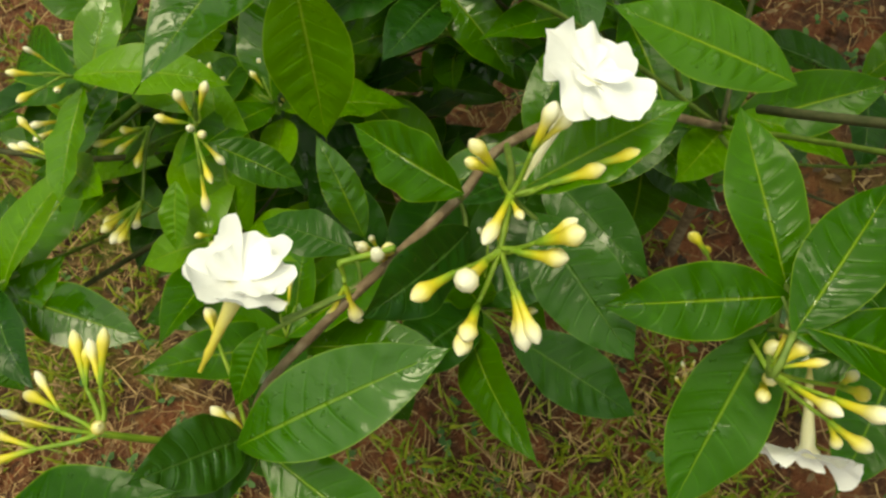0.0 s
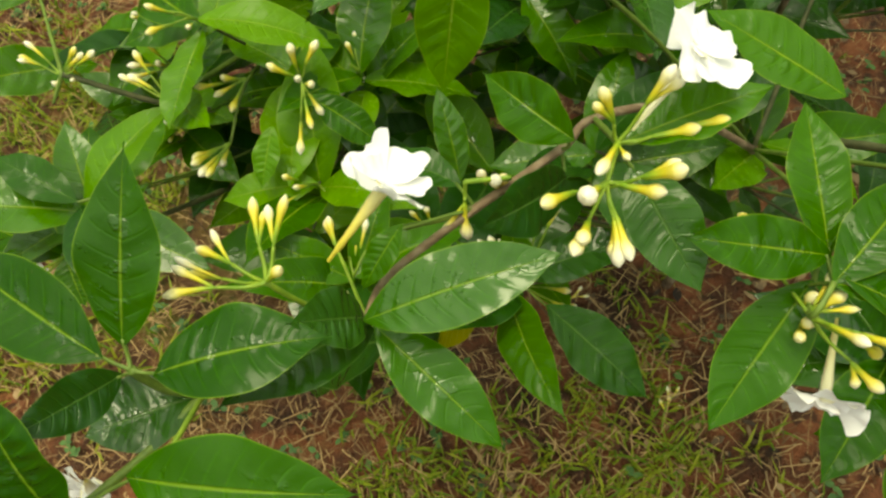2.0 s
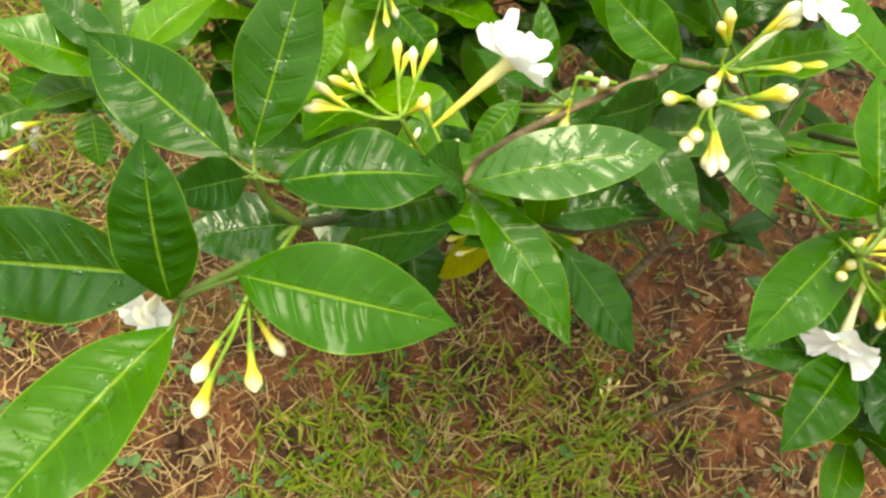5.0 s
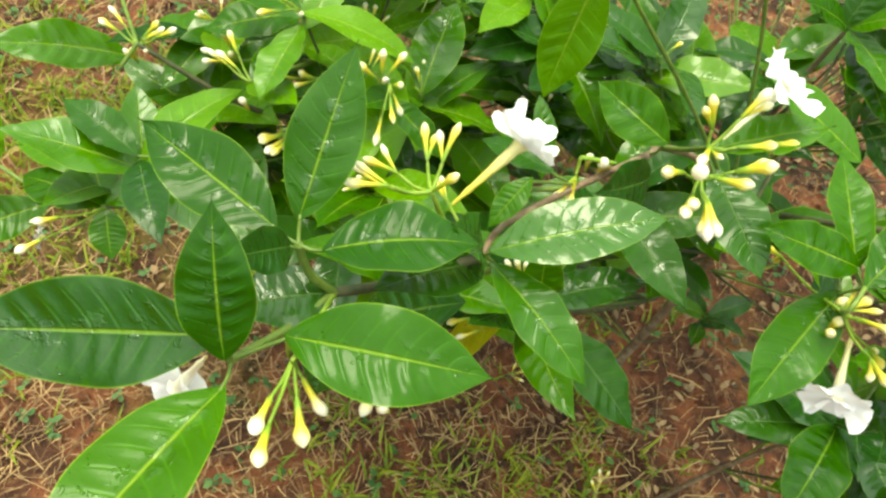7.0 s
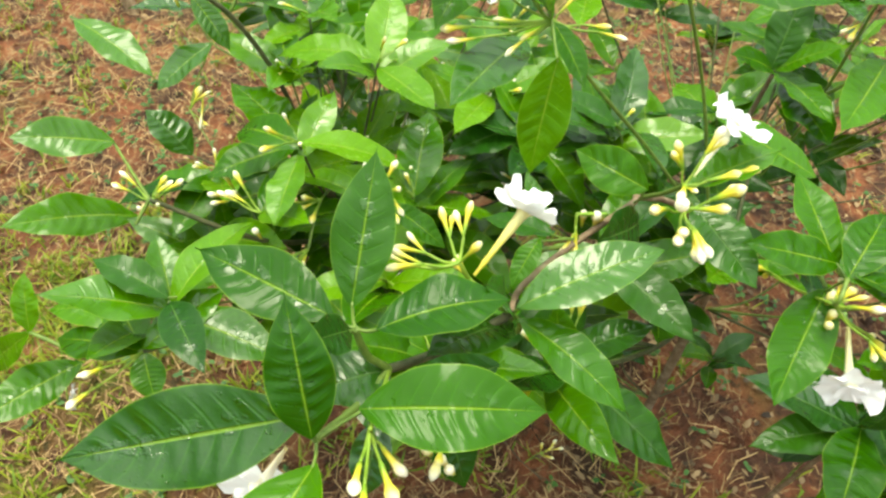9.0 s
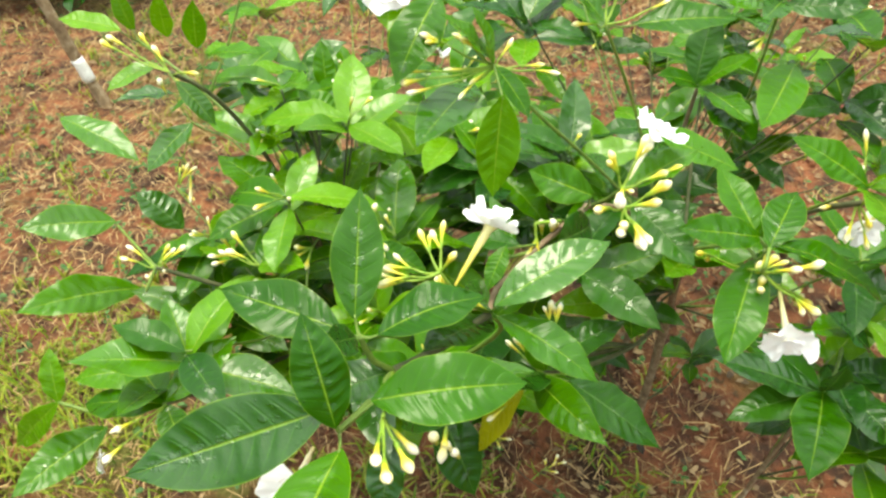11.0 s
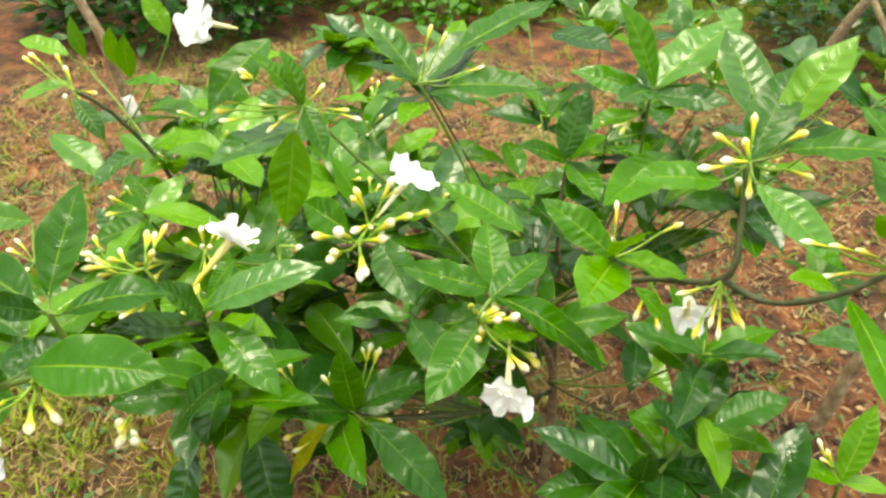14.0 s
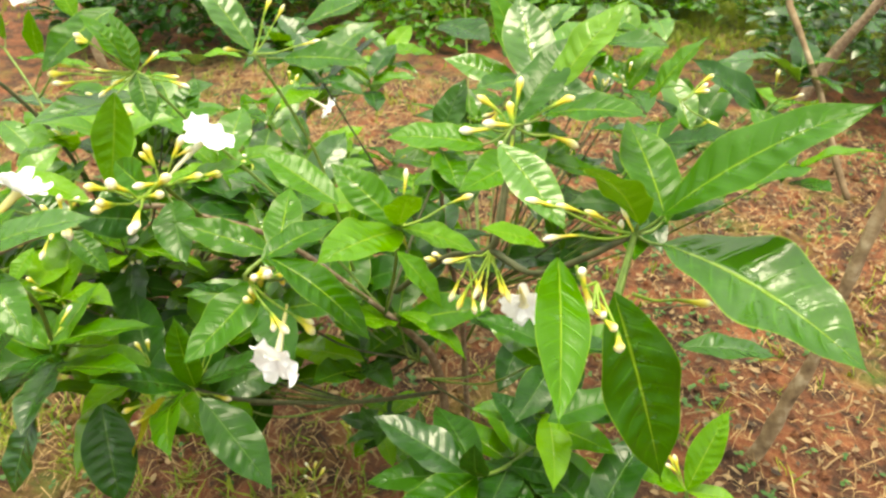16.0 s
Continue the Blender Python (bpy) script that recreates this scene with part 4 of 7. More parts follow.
bud(shrub_main, (0.0930, 0.1158, 0.5112), (0.1124, 0.1109, 0.5020), 1.0, 49)
bud(shrub_main, (0.0939, 0.1155, 0.5107), (0.1077, 0.1158, 0.4987), 0.90, 549)
branch(shrub_main, [(0.0680, 0.1220, 0.5230), (0.0777, 0.1222, 0.5186), (0.0875, 0.1224, 0.5203)], [0.0011, 0.0008], STALK, "flower_stalk", 7, 6, 0.0)
bud(shrub_main, (0.0875, 0.1224, 0.5203), (0.1093, 0.1228, 0.5173), 1.0, 50)
branch(shrub_main, [(0.0680, 0.1220, 0.5230), (0.0477, 0.1093, 0.5076), (0.0274, 0.0967, 0.4982)], [0.0011, 0.0008], STALK, "flower_stalk", 7, 6, 0.0)
bud(shrub_main, (0.0274, 0.0967, 0.4982), (0.0108, 0.0864, 0.4881), 1.0, 51)
branch(shrub_main, [(0.0680, 0.1220, 0.5230), (0.0428, 0.1119, 0.5116), (0.0176, 0.1019, 0.5063)], [0.0011, 0.0008], STALK, "flower_stalk", 7, 6, 0.0)
bud(shrub_main, (0.0176, 0.1019, 0.5063), (-0.0020, 0.0941, 0.4998), 1.0, 52)
branch(shrub_main, [(0.0680, 0.1220, 0.5230), (0.0751, 0.1384, 0.5392), (0.0821, 0.1549, 0.5615)], [0.0011, 0.0008], STALK, "flower_stalk", 7, 6, 0.0)
bud(shrub_main, (0.0821, 0.1549, 0.5615), (0.0880, 0.1686, 0.5776), 1.0, 53)
bud(shrub_main, (0.0824, 0.1555, 0.5622), (0.0818, 0.1723, 0.5690), 0.82, 553)
branch(shrub_main, [(0.0680, 0.1220, 0.5230), (0.0715, 0.1390, 0.5406), (0.0749, 0.1561, 0.5641)], [0.0011, 0.0008], STALK, "flower_stalk", 7, 6, 0.0)
bud(shrub_main, (0.0749, 0.1561, 0.5641), (0.0777, 0.1700, 0.5809), 1.0, 54)
bud(shrub_main, (0.0750, 0.1567, 0.5649), (0.0692, 0.1645, 0.5783), 0.68, 554)
branch(shrub_main, [(0.0130, 0.2150, 0.8230), (-0.0149, 0.2095, 0.8209), (-0.0429, 0.2040, 0.8248)], [0.0011, 0.0008], STALK, "flower_stalk", 7, 6, 0.0)
bud(shrub_main, (-0.0429, 0.2040, 0.8248), (-0.0645, 0.1998, 0.8255), 1.0, 55)
branch(shrub_main, [(0.0130, 0.2150, 0.8230), (-0.0154, 0.2076, 0.8184), (-0.0439, 0.2003, 0.8198)], [0.0011, 0.0008], STALK, "flower_stalk", 7, 6, 0.0)
bud(shrub_main, (-0.0439, 0.2003, 0.8198), (-0.0651, 0.1948, 0.8186), 1.0, 56)
branch(shrub_main, [(0.0130, 0.2150, 0.8230), (-0.0130, 0.2060, 0.8153), (-0.0390, 0.1969, 0.8136)], [0.0011, 0.0008], STALK, "flower_stalk", 7, 6, 0.0)
bud(shrub_main, (-0.0390, 0.1969, 0.8136), (-0.0594, 0.1898, 0.8099), 1.0, 57)
branch(shrub_main, [(0.0130, 0.2150, 0.8230), (-0.0076, 0.2170, 0.8291), (-0.0281, 0.2190, 0.8412)], [0.0011, 0.0008], STALK, "flower_stalk", 7, 6, 0.0)
bud(shrub_main, (-0.0281, 0.2190, 0.8412), (-0.0481, 0.2210, 0.8501), 1.0, 58)
bud(shrub_main, (-0.0290, 0.2191, 0.8416), (-0.0440, 0.2154, 0.8450), 0.68, 558)
branch(shrub_main, [(0.0130, 0.2150, 0.8230), (0.0075, 0.2170, 0.8245), (0.0019, 0.2190, 0.8319)], [0.0011, 0.0008], STALK, "flower_stalk", 7, 6, 0.0)
bud(shrub_main, (0.0019, 0.2190, 0.8319), (-0.0145, 0.2248, 0.8453), 1.0, 59)
bud(shrub_main, (0.0012, 0.2192, 0.8325), (-0.0047, 0.2266, 0.8400), 0.89, 559)
branch(shrub_main, [(0.0130, 0.2150, 0.8230), (0.0029, 0.2142, 0.8192), (-0.0072, 0.2134, 0.8213)], [0.0011, 0.0008], STALK, "flower_stalk", 7, 6, 0.0)
bud(shrub_main, (-0.0072, 0.2134, 0.8213), (-0.0291, 0.2116, 0.8195), 0.75, 60)
branch(shrub_main, [(0.0130, 0.2150, 0.8230), (0.0055, 0.2105, 0.8152), (-0.0021, 0.2059, 0.8135)], [0.0011, 0.0008], STALK, "flower_stalk", 7, 6, 0.0)
bud(shrub_main, (-0.0021, 0.2059, 0.8135), (-0.0186, 0.1959, 0.8030), 0.75, 61)
branch(shrub_main, [(0.0130, 0.2150, 0.8230), (0.0048, 0.2200, 0.8252), (-0.0035, 0.2250, 0.8334)], [0.0011, 0.0008], STALK, "flower_stalk", 7, 6, 0.0)
bud(shrub_main, (-0.0035, 0.2250, 0.8334), (-0.0200, 0.2350, 0.8439), 0.75, 62)
branch(shrub_main, [(0.0130, 0.2150, 0.8230), (0.0149, 0.2165, 0.8216), (0.0168, 0.2180, 0.8262)], [0.0011, 0.0008], STALK, "flower_stalk", 7, 6, 0.0)
bud(shrub_main, (0.0168, 0.2180, 0.8262), (0.0312, 0.2295, 0.8382), 0.75, 63)
branch(shrub_main, [(0.0130, 0.2150, 0.8230), (0.0298, 0.2133, 0.8183), (0.0467, 0.2117, 0.8195)], [0.0011, 0.0008], STALK, "flower_stalk", 7, 6, 0.0)
bud(shrub_main, (0.0467, 0.2117, 0.8195), (0.0684, 0.2095, 0.8173), 0.75, 64)
branch(shrub_main, [(0.0130, 0.2150, 0.8230), (0.0234, 0.2147, 0.8196), (0.0338, 0.2143, 0.8223)], [0.0011, 0.0008], STALK, "flower_stalk", 7, 6, 0.0)
bud(shrub_main, (0.0338, 0.2143, 0.8223), (0.0558, 0.2136, 0.8215), 0.75, 65)
branch(shrub_main, [(0.0130, 0.2150, 0.8230), (0.0113, 0.2140, 0.8190), (0.0097, 0.2131, 0.8210)], [0.0011, 0.0008], STALK, "flower_stalk", 7, 6, 0.0)
bud(shrub_main, (0.0097, 0.2131, 0.8210), (-0.0071, 0.2032, 0.8107), 0.75, 66)
branch(shrub_main, [(0.3730, 0.1080, 0.8680), (0.3688, 0.1096, 0.8676), (0.3647, 0.1111, 0.8732)], [0.0011, 0.0008], STALK, "flower_stalk", 7, 6, 0.0)
bud(shrub_main, (0.3647, 0.1111, 0.8732), (0.3469, 0.1178, 0.8844), 1.0, 67)
bud(shrub_main, (0.3730, 0.1080, 0.8680), (0.3667, 0.1177, 0.8811), 1.0, 68)
branch(shrub_main, [(0.3730, 0.1080, 0.8680), (0.3660, 0.1061, 0.8638), (0.3589, 0.1042, 0.8656)], [0.0011, 0.0008], STALK, "flower_stalk", 7, 6, 0.0)
bud(shrub_main, (0.3589, 0.1042, 0.8656), (0.3380, 0.0986, 0.8620), 1.0, 69)
bud(shrub_main, (0.3730, 0.1080, 0.8680), (0.3523, 0.1053, 0.8681), 1.0, 70)
bud(shrub_main, (0.3707, 0.1063, 0.8405), (0.3677, 0.1013, 0.8605), 1.0, 71)
branch(shrub_main, [(0.3730, 0.1080, 0.8680), (0.3732, 0.1066, 0.8632), (0.3734, 0.1052, 0.8644)], [0.0011, 0.0008], STALK, "flower_stalk", 7, 6, 0.0)
bud(shrub_main, (0.3734, 0.1052, 0.8644), (0.3756, 0.0916, 0.8473), 1.0, 72)
branch(shrub_main, [(0.3730, 0.1080, 0.8680), (0.3729, 0.1119, 0.8699), (0.3728, 0.1158, 0.8777)], [0.0011, 0.0008], STALK, "flower_stalk", 7, 6, 0.0)
bud(shrub_main, (0.3728, 0.1158, 0.8777), (0.3725, 0.1296, 0.8949), 1.0, 73)
branch(shrub_main, [(0.3730, 0.1080, 0.8680), (0.3823, 0.1131, 0.8699), (0.3916, 0.1183, 0.8777)], [0.0011, 0.0008], STALK, "flower_stalk", 7, 6, 0.0)
bud(shrub_main, (0.3916, 0.1183, 0.8777), (0.4091, 0.1280, 0.8869), 1.0, 74)
branch(shrub_main, [(0.3730, 0.1080, 0.8680), (0.3848, 0.1081, 0.8633), (0.3966, 0.1083, 0.8645)], [0.0011, 0.0008], STALK, "flower_stalk", 7, 6, 0.0)
bud(shrub_main, (0.3966, 0.1083, 0.8645), (0.4184, 0.1086, 0.8613), 1.0, 75)
branch(shrub_main, [(0.2940, 0.1040, 0.7750), (0.2937, 0.1113, 0.7811), (0.2934, 0.1185, 0.7931)], [0.0011, 0.0008], STALK, "flower_stalk", 7, 6, 0.0)
bud(shrub_main, (0.2934, 0.1185, 0.7931), (0.2929, 0.1323, 0.8103), 0.75, 76)
branch(shrub_main, [(0.2940, 0.1040, 0.7750), (0.3101, 0.1123, 0.7796), (0.3262, 0.1205, 0.7902)], [0.0011, 0.0008], STALK, "flower_stalk", 7, 6, 0.0)
bud(shrub_main, (0.3262, 0.1205, 0.7902), (0.3443, 0.1298, 0.7988), 0.75, 77)
bud(shrub_main, (0.2944, 0.1185, 0.7672), (0.2914, 0.1135, 0.7872), 0.75, 78)
bud(shrub_main, (0.3001, 0.1072, 0.7523), (0.2971, 0.1022, 0.7723), 0.75, 79)
branch(shrub_main, [(0.3693, 0.0747, 0.7886), (0.3697, 0.0679, 0.7771), (0.3702, 0.0611, 0.7716)], [0.0011, 0.0008], STALK, "flower_stalk", 7, 6, 0.0)
bud(shrub_main, (0.3702, 0.0611, 0.7716), (0.3711, 0.0474, 0.7545), 0.75, 80)
branch(shrub_main, [(0.3693, 0.0747, 0.7886), (0.3736, 0.0703, 0.7795), (0.3780, 0.0659, 0.7763)], [0.0011, 0.0008], STALK, "flower_stalk", 7, 6, 0.0)
bud(shrub_main, (0.3780, 0.0659, 0.7763), (0.3889, 0.0548, 0.7607), 0.75, 81)
branch(shrub_main, [(0.3693, 0.0747, 0.7886), (0.3682, 0.0701, 0.7801), (0.3670, 0.0656, 0.7777)], [0.0011, 0.0008], STALK, "flower_stalk", 7, 6, 0.0)
bud(shrub_main, (0.3670, 0.0656, 0.7777), (0.3636, 0.0517, 0.7610), 0.75, 82)
branch(shrub_main, [(0.3693, 0.0747, 0.7886), (0.3635, 0.0723, 0.7836), (0.3578, 0.0700, 0.7846)], [0.0011, 0.0008], STALK, "flower_stalk", 7, 6, 0.0)
bud(shrub_main, (0.3578, 0.0700, 0.7846), (0.3384, 0.0620, 0.7779), 0.75, 83)
branch(shrub_main, [(0.3693, 0.0747, 0.7886), (0.3646, 0.0666, 0.7764), (0.3598, 0.0585, 0.7701)], [0.0011, 0.0008], STALK, "flower_stalk", 7, 6, 0.0)
bud(shrub_main, (0.3598, 0.0585, 0.7701), (0.3519, 0.0450, 0.7547), 0.75, 84)
branch(shrub_main, [(0.3693, 0.0747, 0.7886), (0.3717, 0.0713, 0.7810), (0.3741, 0.0679, 0.7794)], [0.0011, 0.0008], STALK, "flower_stalk", 7, 6, 0.0)
bud(shrub_main, (0.3741, 0.0679, 0.7794), (0.3826, 0.0558, 0.7630), 0.75, 85)
branch(shrub_main, [(0.4590, 0.0360, 0.8430), (0.4366, 0.0350, 0.8455), (0.4142, 0.0341, 0.8540)], [0.0011, 0.0008], STALK, "flower_stalk", 7, 6, 0.0)
bud(shrub_main, (0.4142, 0.0341, 0.8540), (0.3929, 0.0331, 0.8593), 0.75, 86)
branch(shrub_main, [(0.4590, 0.0360, 0.8430), (0.4456, 0.0359, 0.8440), (0.4322, 0.0359, 0.8511)], [0.0011, 0.0008], STALK, "flower_stalk", 7, 6, 0.0)
bud(shrub_main, (0.4322, 0.0359, 0.8511), (0.4112, 0.0358, 0.8574), 0.75, 87)
branch(shrub_main, [(0.4590, 0.0360, 0.8430), (0.4433, 0.0320, 0.8392), (0.4276, 0.0280, 0.8415)], [0.0011, 0.0008], STALK, "flower_stalk", 7, 6, 0.0)
bud(shrub_main, (0.4276, 0.0280, 0.8415), (0.4063, 0.0227, 0.8405), 0.75, 88)
bud(shrub_main, (0.4590, 0.0360, 0.8430), (0.4471, 0.0435, 0.8571), 0.75, 89)
branch(shrub_main, [(0.4590, 0.0360, 0.8430), (0.4538, 0.0362, 0.8419), (0.4487, 0.0364, 0.8468)], [0.0011, 0.0008], STALK, "flower_stalk", 7, 6, 0.0)
bud(shrub_main, (0.4487, 0.0364, 0.8468), (0.4281, 0.0373, 0.8543), 0.75, 90)
bud(shrub_main, (0.4525, 0.0436, 0.8295), (0.4495, 0.0386, 0.8495), 0.75, 91)
branch(shrub_main, [(0.4635, 0.0165, 0.8142), (0.4762, 0.0185, 0.8101), (0.4889, 0.0205, 0.8120)], [0.0011, 0.0008], STALK, "flower_stalk", 7, 6, 0.0)
bud(shrub_main, (0.4889, 0.0205, 0.8120), (0.5106, 0.0239, 0.8102), 1.0, 92)
branch(shrub_main, [(0.4285, 0.0178, 0.8269), (0.4307, 0.0158, 0.8203), (0.4329, 0.0138, 0.8198)], [0.0011, 0.0008], STALK, "flower_stalk", 7, 6, 0.0)
bud(shrub_main, (0.4329, 0.0138, 0.8198), (0.4435, 0.0042, 0.8031), 1.0, 93)
branch(shrub_main, [(0.4285, 0.0178, 0.8269), (0.4358, 0.0138, 0.8160), (0.4432, 0.0098, 0.8112)], [0.0011, 0.0008], STALK, "flower_stalk", 7, 6, 0.0)
bud(shrub_main, (0.4432, 0.0098, 0.8112), (0.4572, 0.0022, 0.7961), 1.0, 94)
bud(shrub_main, (0.4438, 0.0095, 0.8105), (0.4554, -0.0005, 0.8050), 0.87, 594)
branch(shrub_main, [(0.4285, 0.0178, 0.8269), (0.4398, 0.0107, 0.8105), (0.4512, 0.0037, 0.8001)], [0.0011, 0.0008], STALK, "flower_stalk", 7, 6, 0.0)
bud(shrub_main, (0.4512, 0.0037, 0.8001), (0.4644, -0.0045, 0.7845), 1.0, 95)
bud(shrub_main, (0.4518, 0.0033, 0.7994), (0.4606, 0.0048, 0.7884), 0.84, 595)
branch(shrub_main, [(0.3387, 0.1652, 0.7111), (0.3362, 0.1596, 0.7011), (0.3338, 0.1541, 0.6972)], [0.0011, 0.0008], STALK, "flower_stalk", 7, 6, 0.0)
bud(shrub_main, (0.3338, 0.1541, 0.6972), (0.3279, 0.1410, 0.6805), 1.0, 96)
branch(shrub_main, [(0.3387, 0.1652, 0.7111), (0.3420, 0.1583, 0.6975), (0.3454, 0.1515, 0.6899)], [0.0011, 0.0008], STALK, "flower_stalk", 7, 6, 0.0)
bud(shrub_main, (0.3454, 0.1515, 0.6899), (0.3510, 0.1400, 0.6720), 1.0, 97)
branch(shrub_main, [(0.3387, 0.1652, 0.7111), (0.3407, 0.1632, 0.7047), (0.3428, 0.1612, 0.7043)], [0.0011, 0.0008], STALK, "flower_stalk", 7, 6, 0.0)
bud(shrub_main, (0.3428, 0.1612, 0.7043), (0.3528, 0.1513, 0.6874), 1.0, 98)
branch(shrub_main, [(0.3387, 0.1652, 0.7111), (0.3304, 0.1630, 0.7077), (0.3222, 0.1609, 0.7102)], [0.0011, 0.0008], STALK, "flower_stalk", 7, 6, 0.0)
bud(shrub_main, (0.3222, 0.1609, 0.7102), (0.3009, 0.1555, 0.7091), 1.0, 99)
bud(shrub_main, (0.3212, 0.1607, 0.7102), (0.3070, 0.1588, 0.7166), 0.79, 599)
branch(shrub_main, [(0.1110, 0.2550, 0.8370), (0.1301, 0.2607, 0.8379), (0.1493, 0.2664, 0.8449)], [0.0011, 0.0008], STALK, "flower_stalk", 7, 6, 0.0)
bud(shrub_main, (0.1493, 0.2664, 0.8449), (0.1700, 0.2726, 0.8492), 0.75, 100)
branch(shrub_main, [(0.1110, 0.2550, 0.8370), (0.1122, 0.2656, 0.8470), (0.1134, 0.2762, 0.8630)], [0.0011, 0.0008], STALK, "flower_stalk", 7, 6, 0.0)
bud(shrub_main, (0.1134, 0.2762, 0.8630), (0.1149, 0.2901, 0.8800), 0.75, 101)
branch(shrub_main, [(0.1110, 0.2550, 0.8370), (0.1171, 0.2645, 0.8448), (0.1233, 0.2740, 0.8586)], [0.0011, 0.0008], STALK, "flower_stalk", 7, 6, 0.0)
bud(shrub_main, (0.1233, 0.2740, 0.8586), (0.1319, 0.2874, 0.8737), 0.75, 102)
branch(shrub_main, [(0.1110, 0.2550, 0.8370), (0.1070, 0.2548, 0.8344), (0.1029, 0.2546, 0.8378)], [0.0011, 0.0008], STALK, "flower_stalk", 7, 6, 0.0)
bud(shrub_main, (0.1029, 0.2546, 0.8378), (0.0811, 0.2534, 0.8399), 0.75, 103)
branch(shrub_main, [(0.2900, 0.3600, -0.0100), (0.2890, 0.3550, 0.2450), (0.2750, 0.3300, 0.4200), (0.2350, 0.2500, 0.5600)], [0.008, 0.006, 0.0035])
branch(shrub_main, [(0.2250, 0.2200, 0.6000), (0.2250, 0.1200, 0.7000), (0.1990, 0.0390, 0.7520), (0.2050, 0.0500, 0.7640)], [0.0016, 0.0014], TWIG)
branch(shrub_main, [(0.2350, 0.2500, 0.5600), (0.1500, 0.2000, 0.6700), (0.0960, 0.1500, 0.7221), (0.0791, 0.1069, 0.7547), (0.0422, 0.0651, 0.7587), (0.0065, 0.0276, 0.7507), (0.0000, 0.0050, 0.7500)], [0.0030, 0.0024, 0.0022, 0.0018], n=26)
branch(shrub_main, [(0.0960, 0.1500, 0.7221), (0.1010, 0.1200, 0.7550), (0.1030, 0.0940, 0.7870)], [0.0019, 0.0016], TWIG)
branch(shrub_main, [(0.0000, 0.0050, 0.7500), (-0.0300, -0.0200, 0.7480), (-0.0657, -0.0424, 0.7492)], [0.0028, 0.0025], TWIG_DARK)
branch(shrub_main, [(-0.0657, -0.0424, 0.7492), (-0.0800, -0.0720, 0.7550), (-0.0940, -0.0980, 0.7670)], [0.0024, 0.002], TWIG)
branch(shrub_main, [(-0.0657, -0.0424, 0.7492), (-0.0780, -0.0450, 0.7650), (-0.0840, -0.0430, 0.7850)], [0.0024, 0.002], TWIG)
branch(shrub_main, [(0.2800, 0.3400, 0.3600), (0.2000, 0.2300, 0.4300), (0.1100, 0.1500, 0.4900), (0.0680, 0.1220, 0.5230)], [0.003, 0.0024, 0.0025], TWIG_DARK)
branch(shrub_main, [(0.2350, 0.2500, 0.5600), (0.1300, 0.2500, 0.6800), (0.0500, 0.2300, 0.7700), (0.0130, 0.2150, 0.8230)], [0.0017, 0.0015], TWIG)
branch(shrub_main, [(0.2000, 0.2500, 0.6100), (0.1600, 0.2700, 0.7300), (0.1110, 0.2550, 0.8370)], [0.0017, 0.0015], TWIG)
branch(shrub_main, [(0.2350, 0.2500, 0.5600), (0.2700, 0.1700, 0.6800), (0.2940, 0.1040, 0.7750)], [0.0017, 0.0015], TWIG)
branch(shrub_main, [(0.2500, 0.2400, 0.6000), (0.3200, 0.1500, 0.7200), (0.3693, 0.0747, 0.7886), (0.3740, 0.0900, 0.8300), (0.3730, 0.1080, 0.8680)], [0.003, 0.0026, 0.002], TWIG_DARK)
branch(shrub_main, [(0.3693, 0.0747, 0.7886), (0.4000, 0.0600, 0.7850), (0.4270, 0.0357, 0.8160), (0.4590, 0.0360, 0.8430)], [0.0024, 0.0022, 0.002], TWIG_DARK)
branch(shrub_main, [(-0.0340, -0.0010, 0.7970), (-0.0200, 0.0000, 0.7700), (0.0000, 0.0050, 0.7500)], [0.0012, 0.0014], STALK)
branch(shrub_main, [(-0.0682, -0.0928, 0.7725), (-0.0657, -0.0424, 0.7492)], [0.0012, 0.0014], STALK)
branch(shrub_main, [(0.0364, 0.0704, 0.7744), (0.0571, 0.0788, 0.7688)], [0.0012, 0.0014], STALK)
branch(shrub_main, [(-0.0216, 0.0616, 0.6229), (0.0100, 0.0300, 0.7000), (0.0000, 0.0050, 0.7500)], [0.002, 0.002], TWIG)
branch(shrub_main, [(0.0102, 0.0503, 0.7576), (0.0400, 0.0700, 0.7500), (0.0791, 0.1069, 0.7547)], [0.0015, 0.002], TWIG)
branch(shrub_main, [(0.4535, -0.0059, 0.8210), (0.4590, 0.0360, 0.8430)], [0.002, 0.002], TWIG)
leaf(shrub_main, (0.2679, 0.3834, 0.6840), (0.3090, 0.3120, 0.6647), 0.0572, 0, 0.045, 0.26, mat=LEAF_DEEP, twist=0)
branch(shrub_main, [(0.2350, 0.2500, 0.5600), (0.2500, 0.3300, 0.6350), (0.2640, 0.3850, 0.6820)], [0.0020, 0.0016, 0.0012], TWIG_DARK)
petioles(shrub_main, [(0.0, 0.005, 0.75), (-0.084, -0.043, 0.785), (-0.094, -0.098, 0.767), (-0.0657, -0.0424, 0.7492), (0.205, 0.05, 0.764), (0.199, 0.039, 0.752), (0.103, 0.094, 0.787),
                      (0.0791, 0.1069, 0.7547), (0.0422, 0.0651, 0.7587), (0.013, 0.215, 0.823), (0.294, 0.104, 0.775), (0.373, 0.108, 0.868), (0.459, 0.036, 0.843), (0.427, 0.0357, 0.816), (0.068, 0.122, 0.523), (0.111, 0.255, 0.837)])
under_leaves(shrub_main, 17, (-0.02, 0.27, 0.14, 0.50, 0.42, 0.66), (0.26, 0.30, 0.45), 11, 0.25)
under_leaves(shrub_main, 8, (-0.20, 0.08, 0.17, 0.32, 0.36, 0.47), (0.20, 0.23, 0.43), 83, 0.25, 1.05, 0)
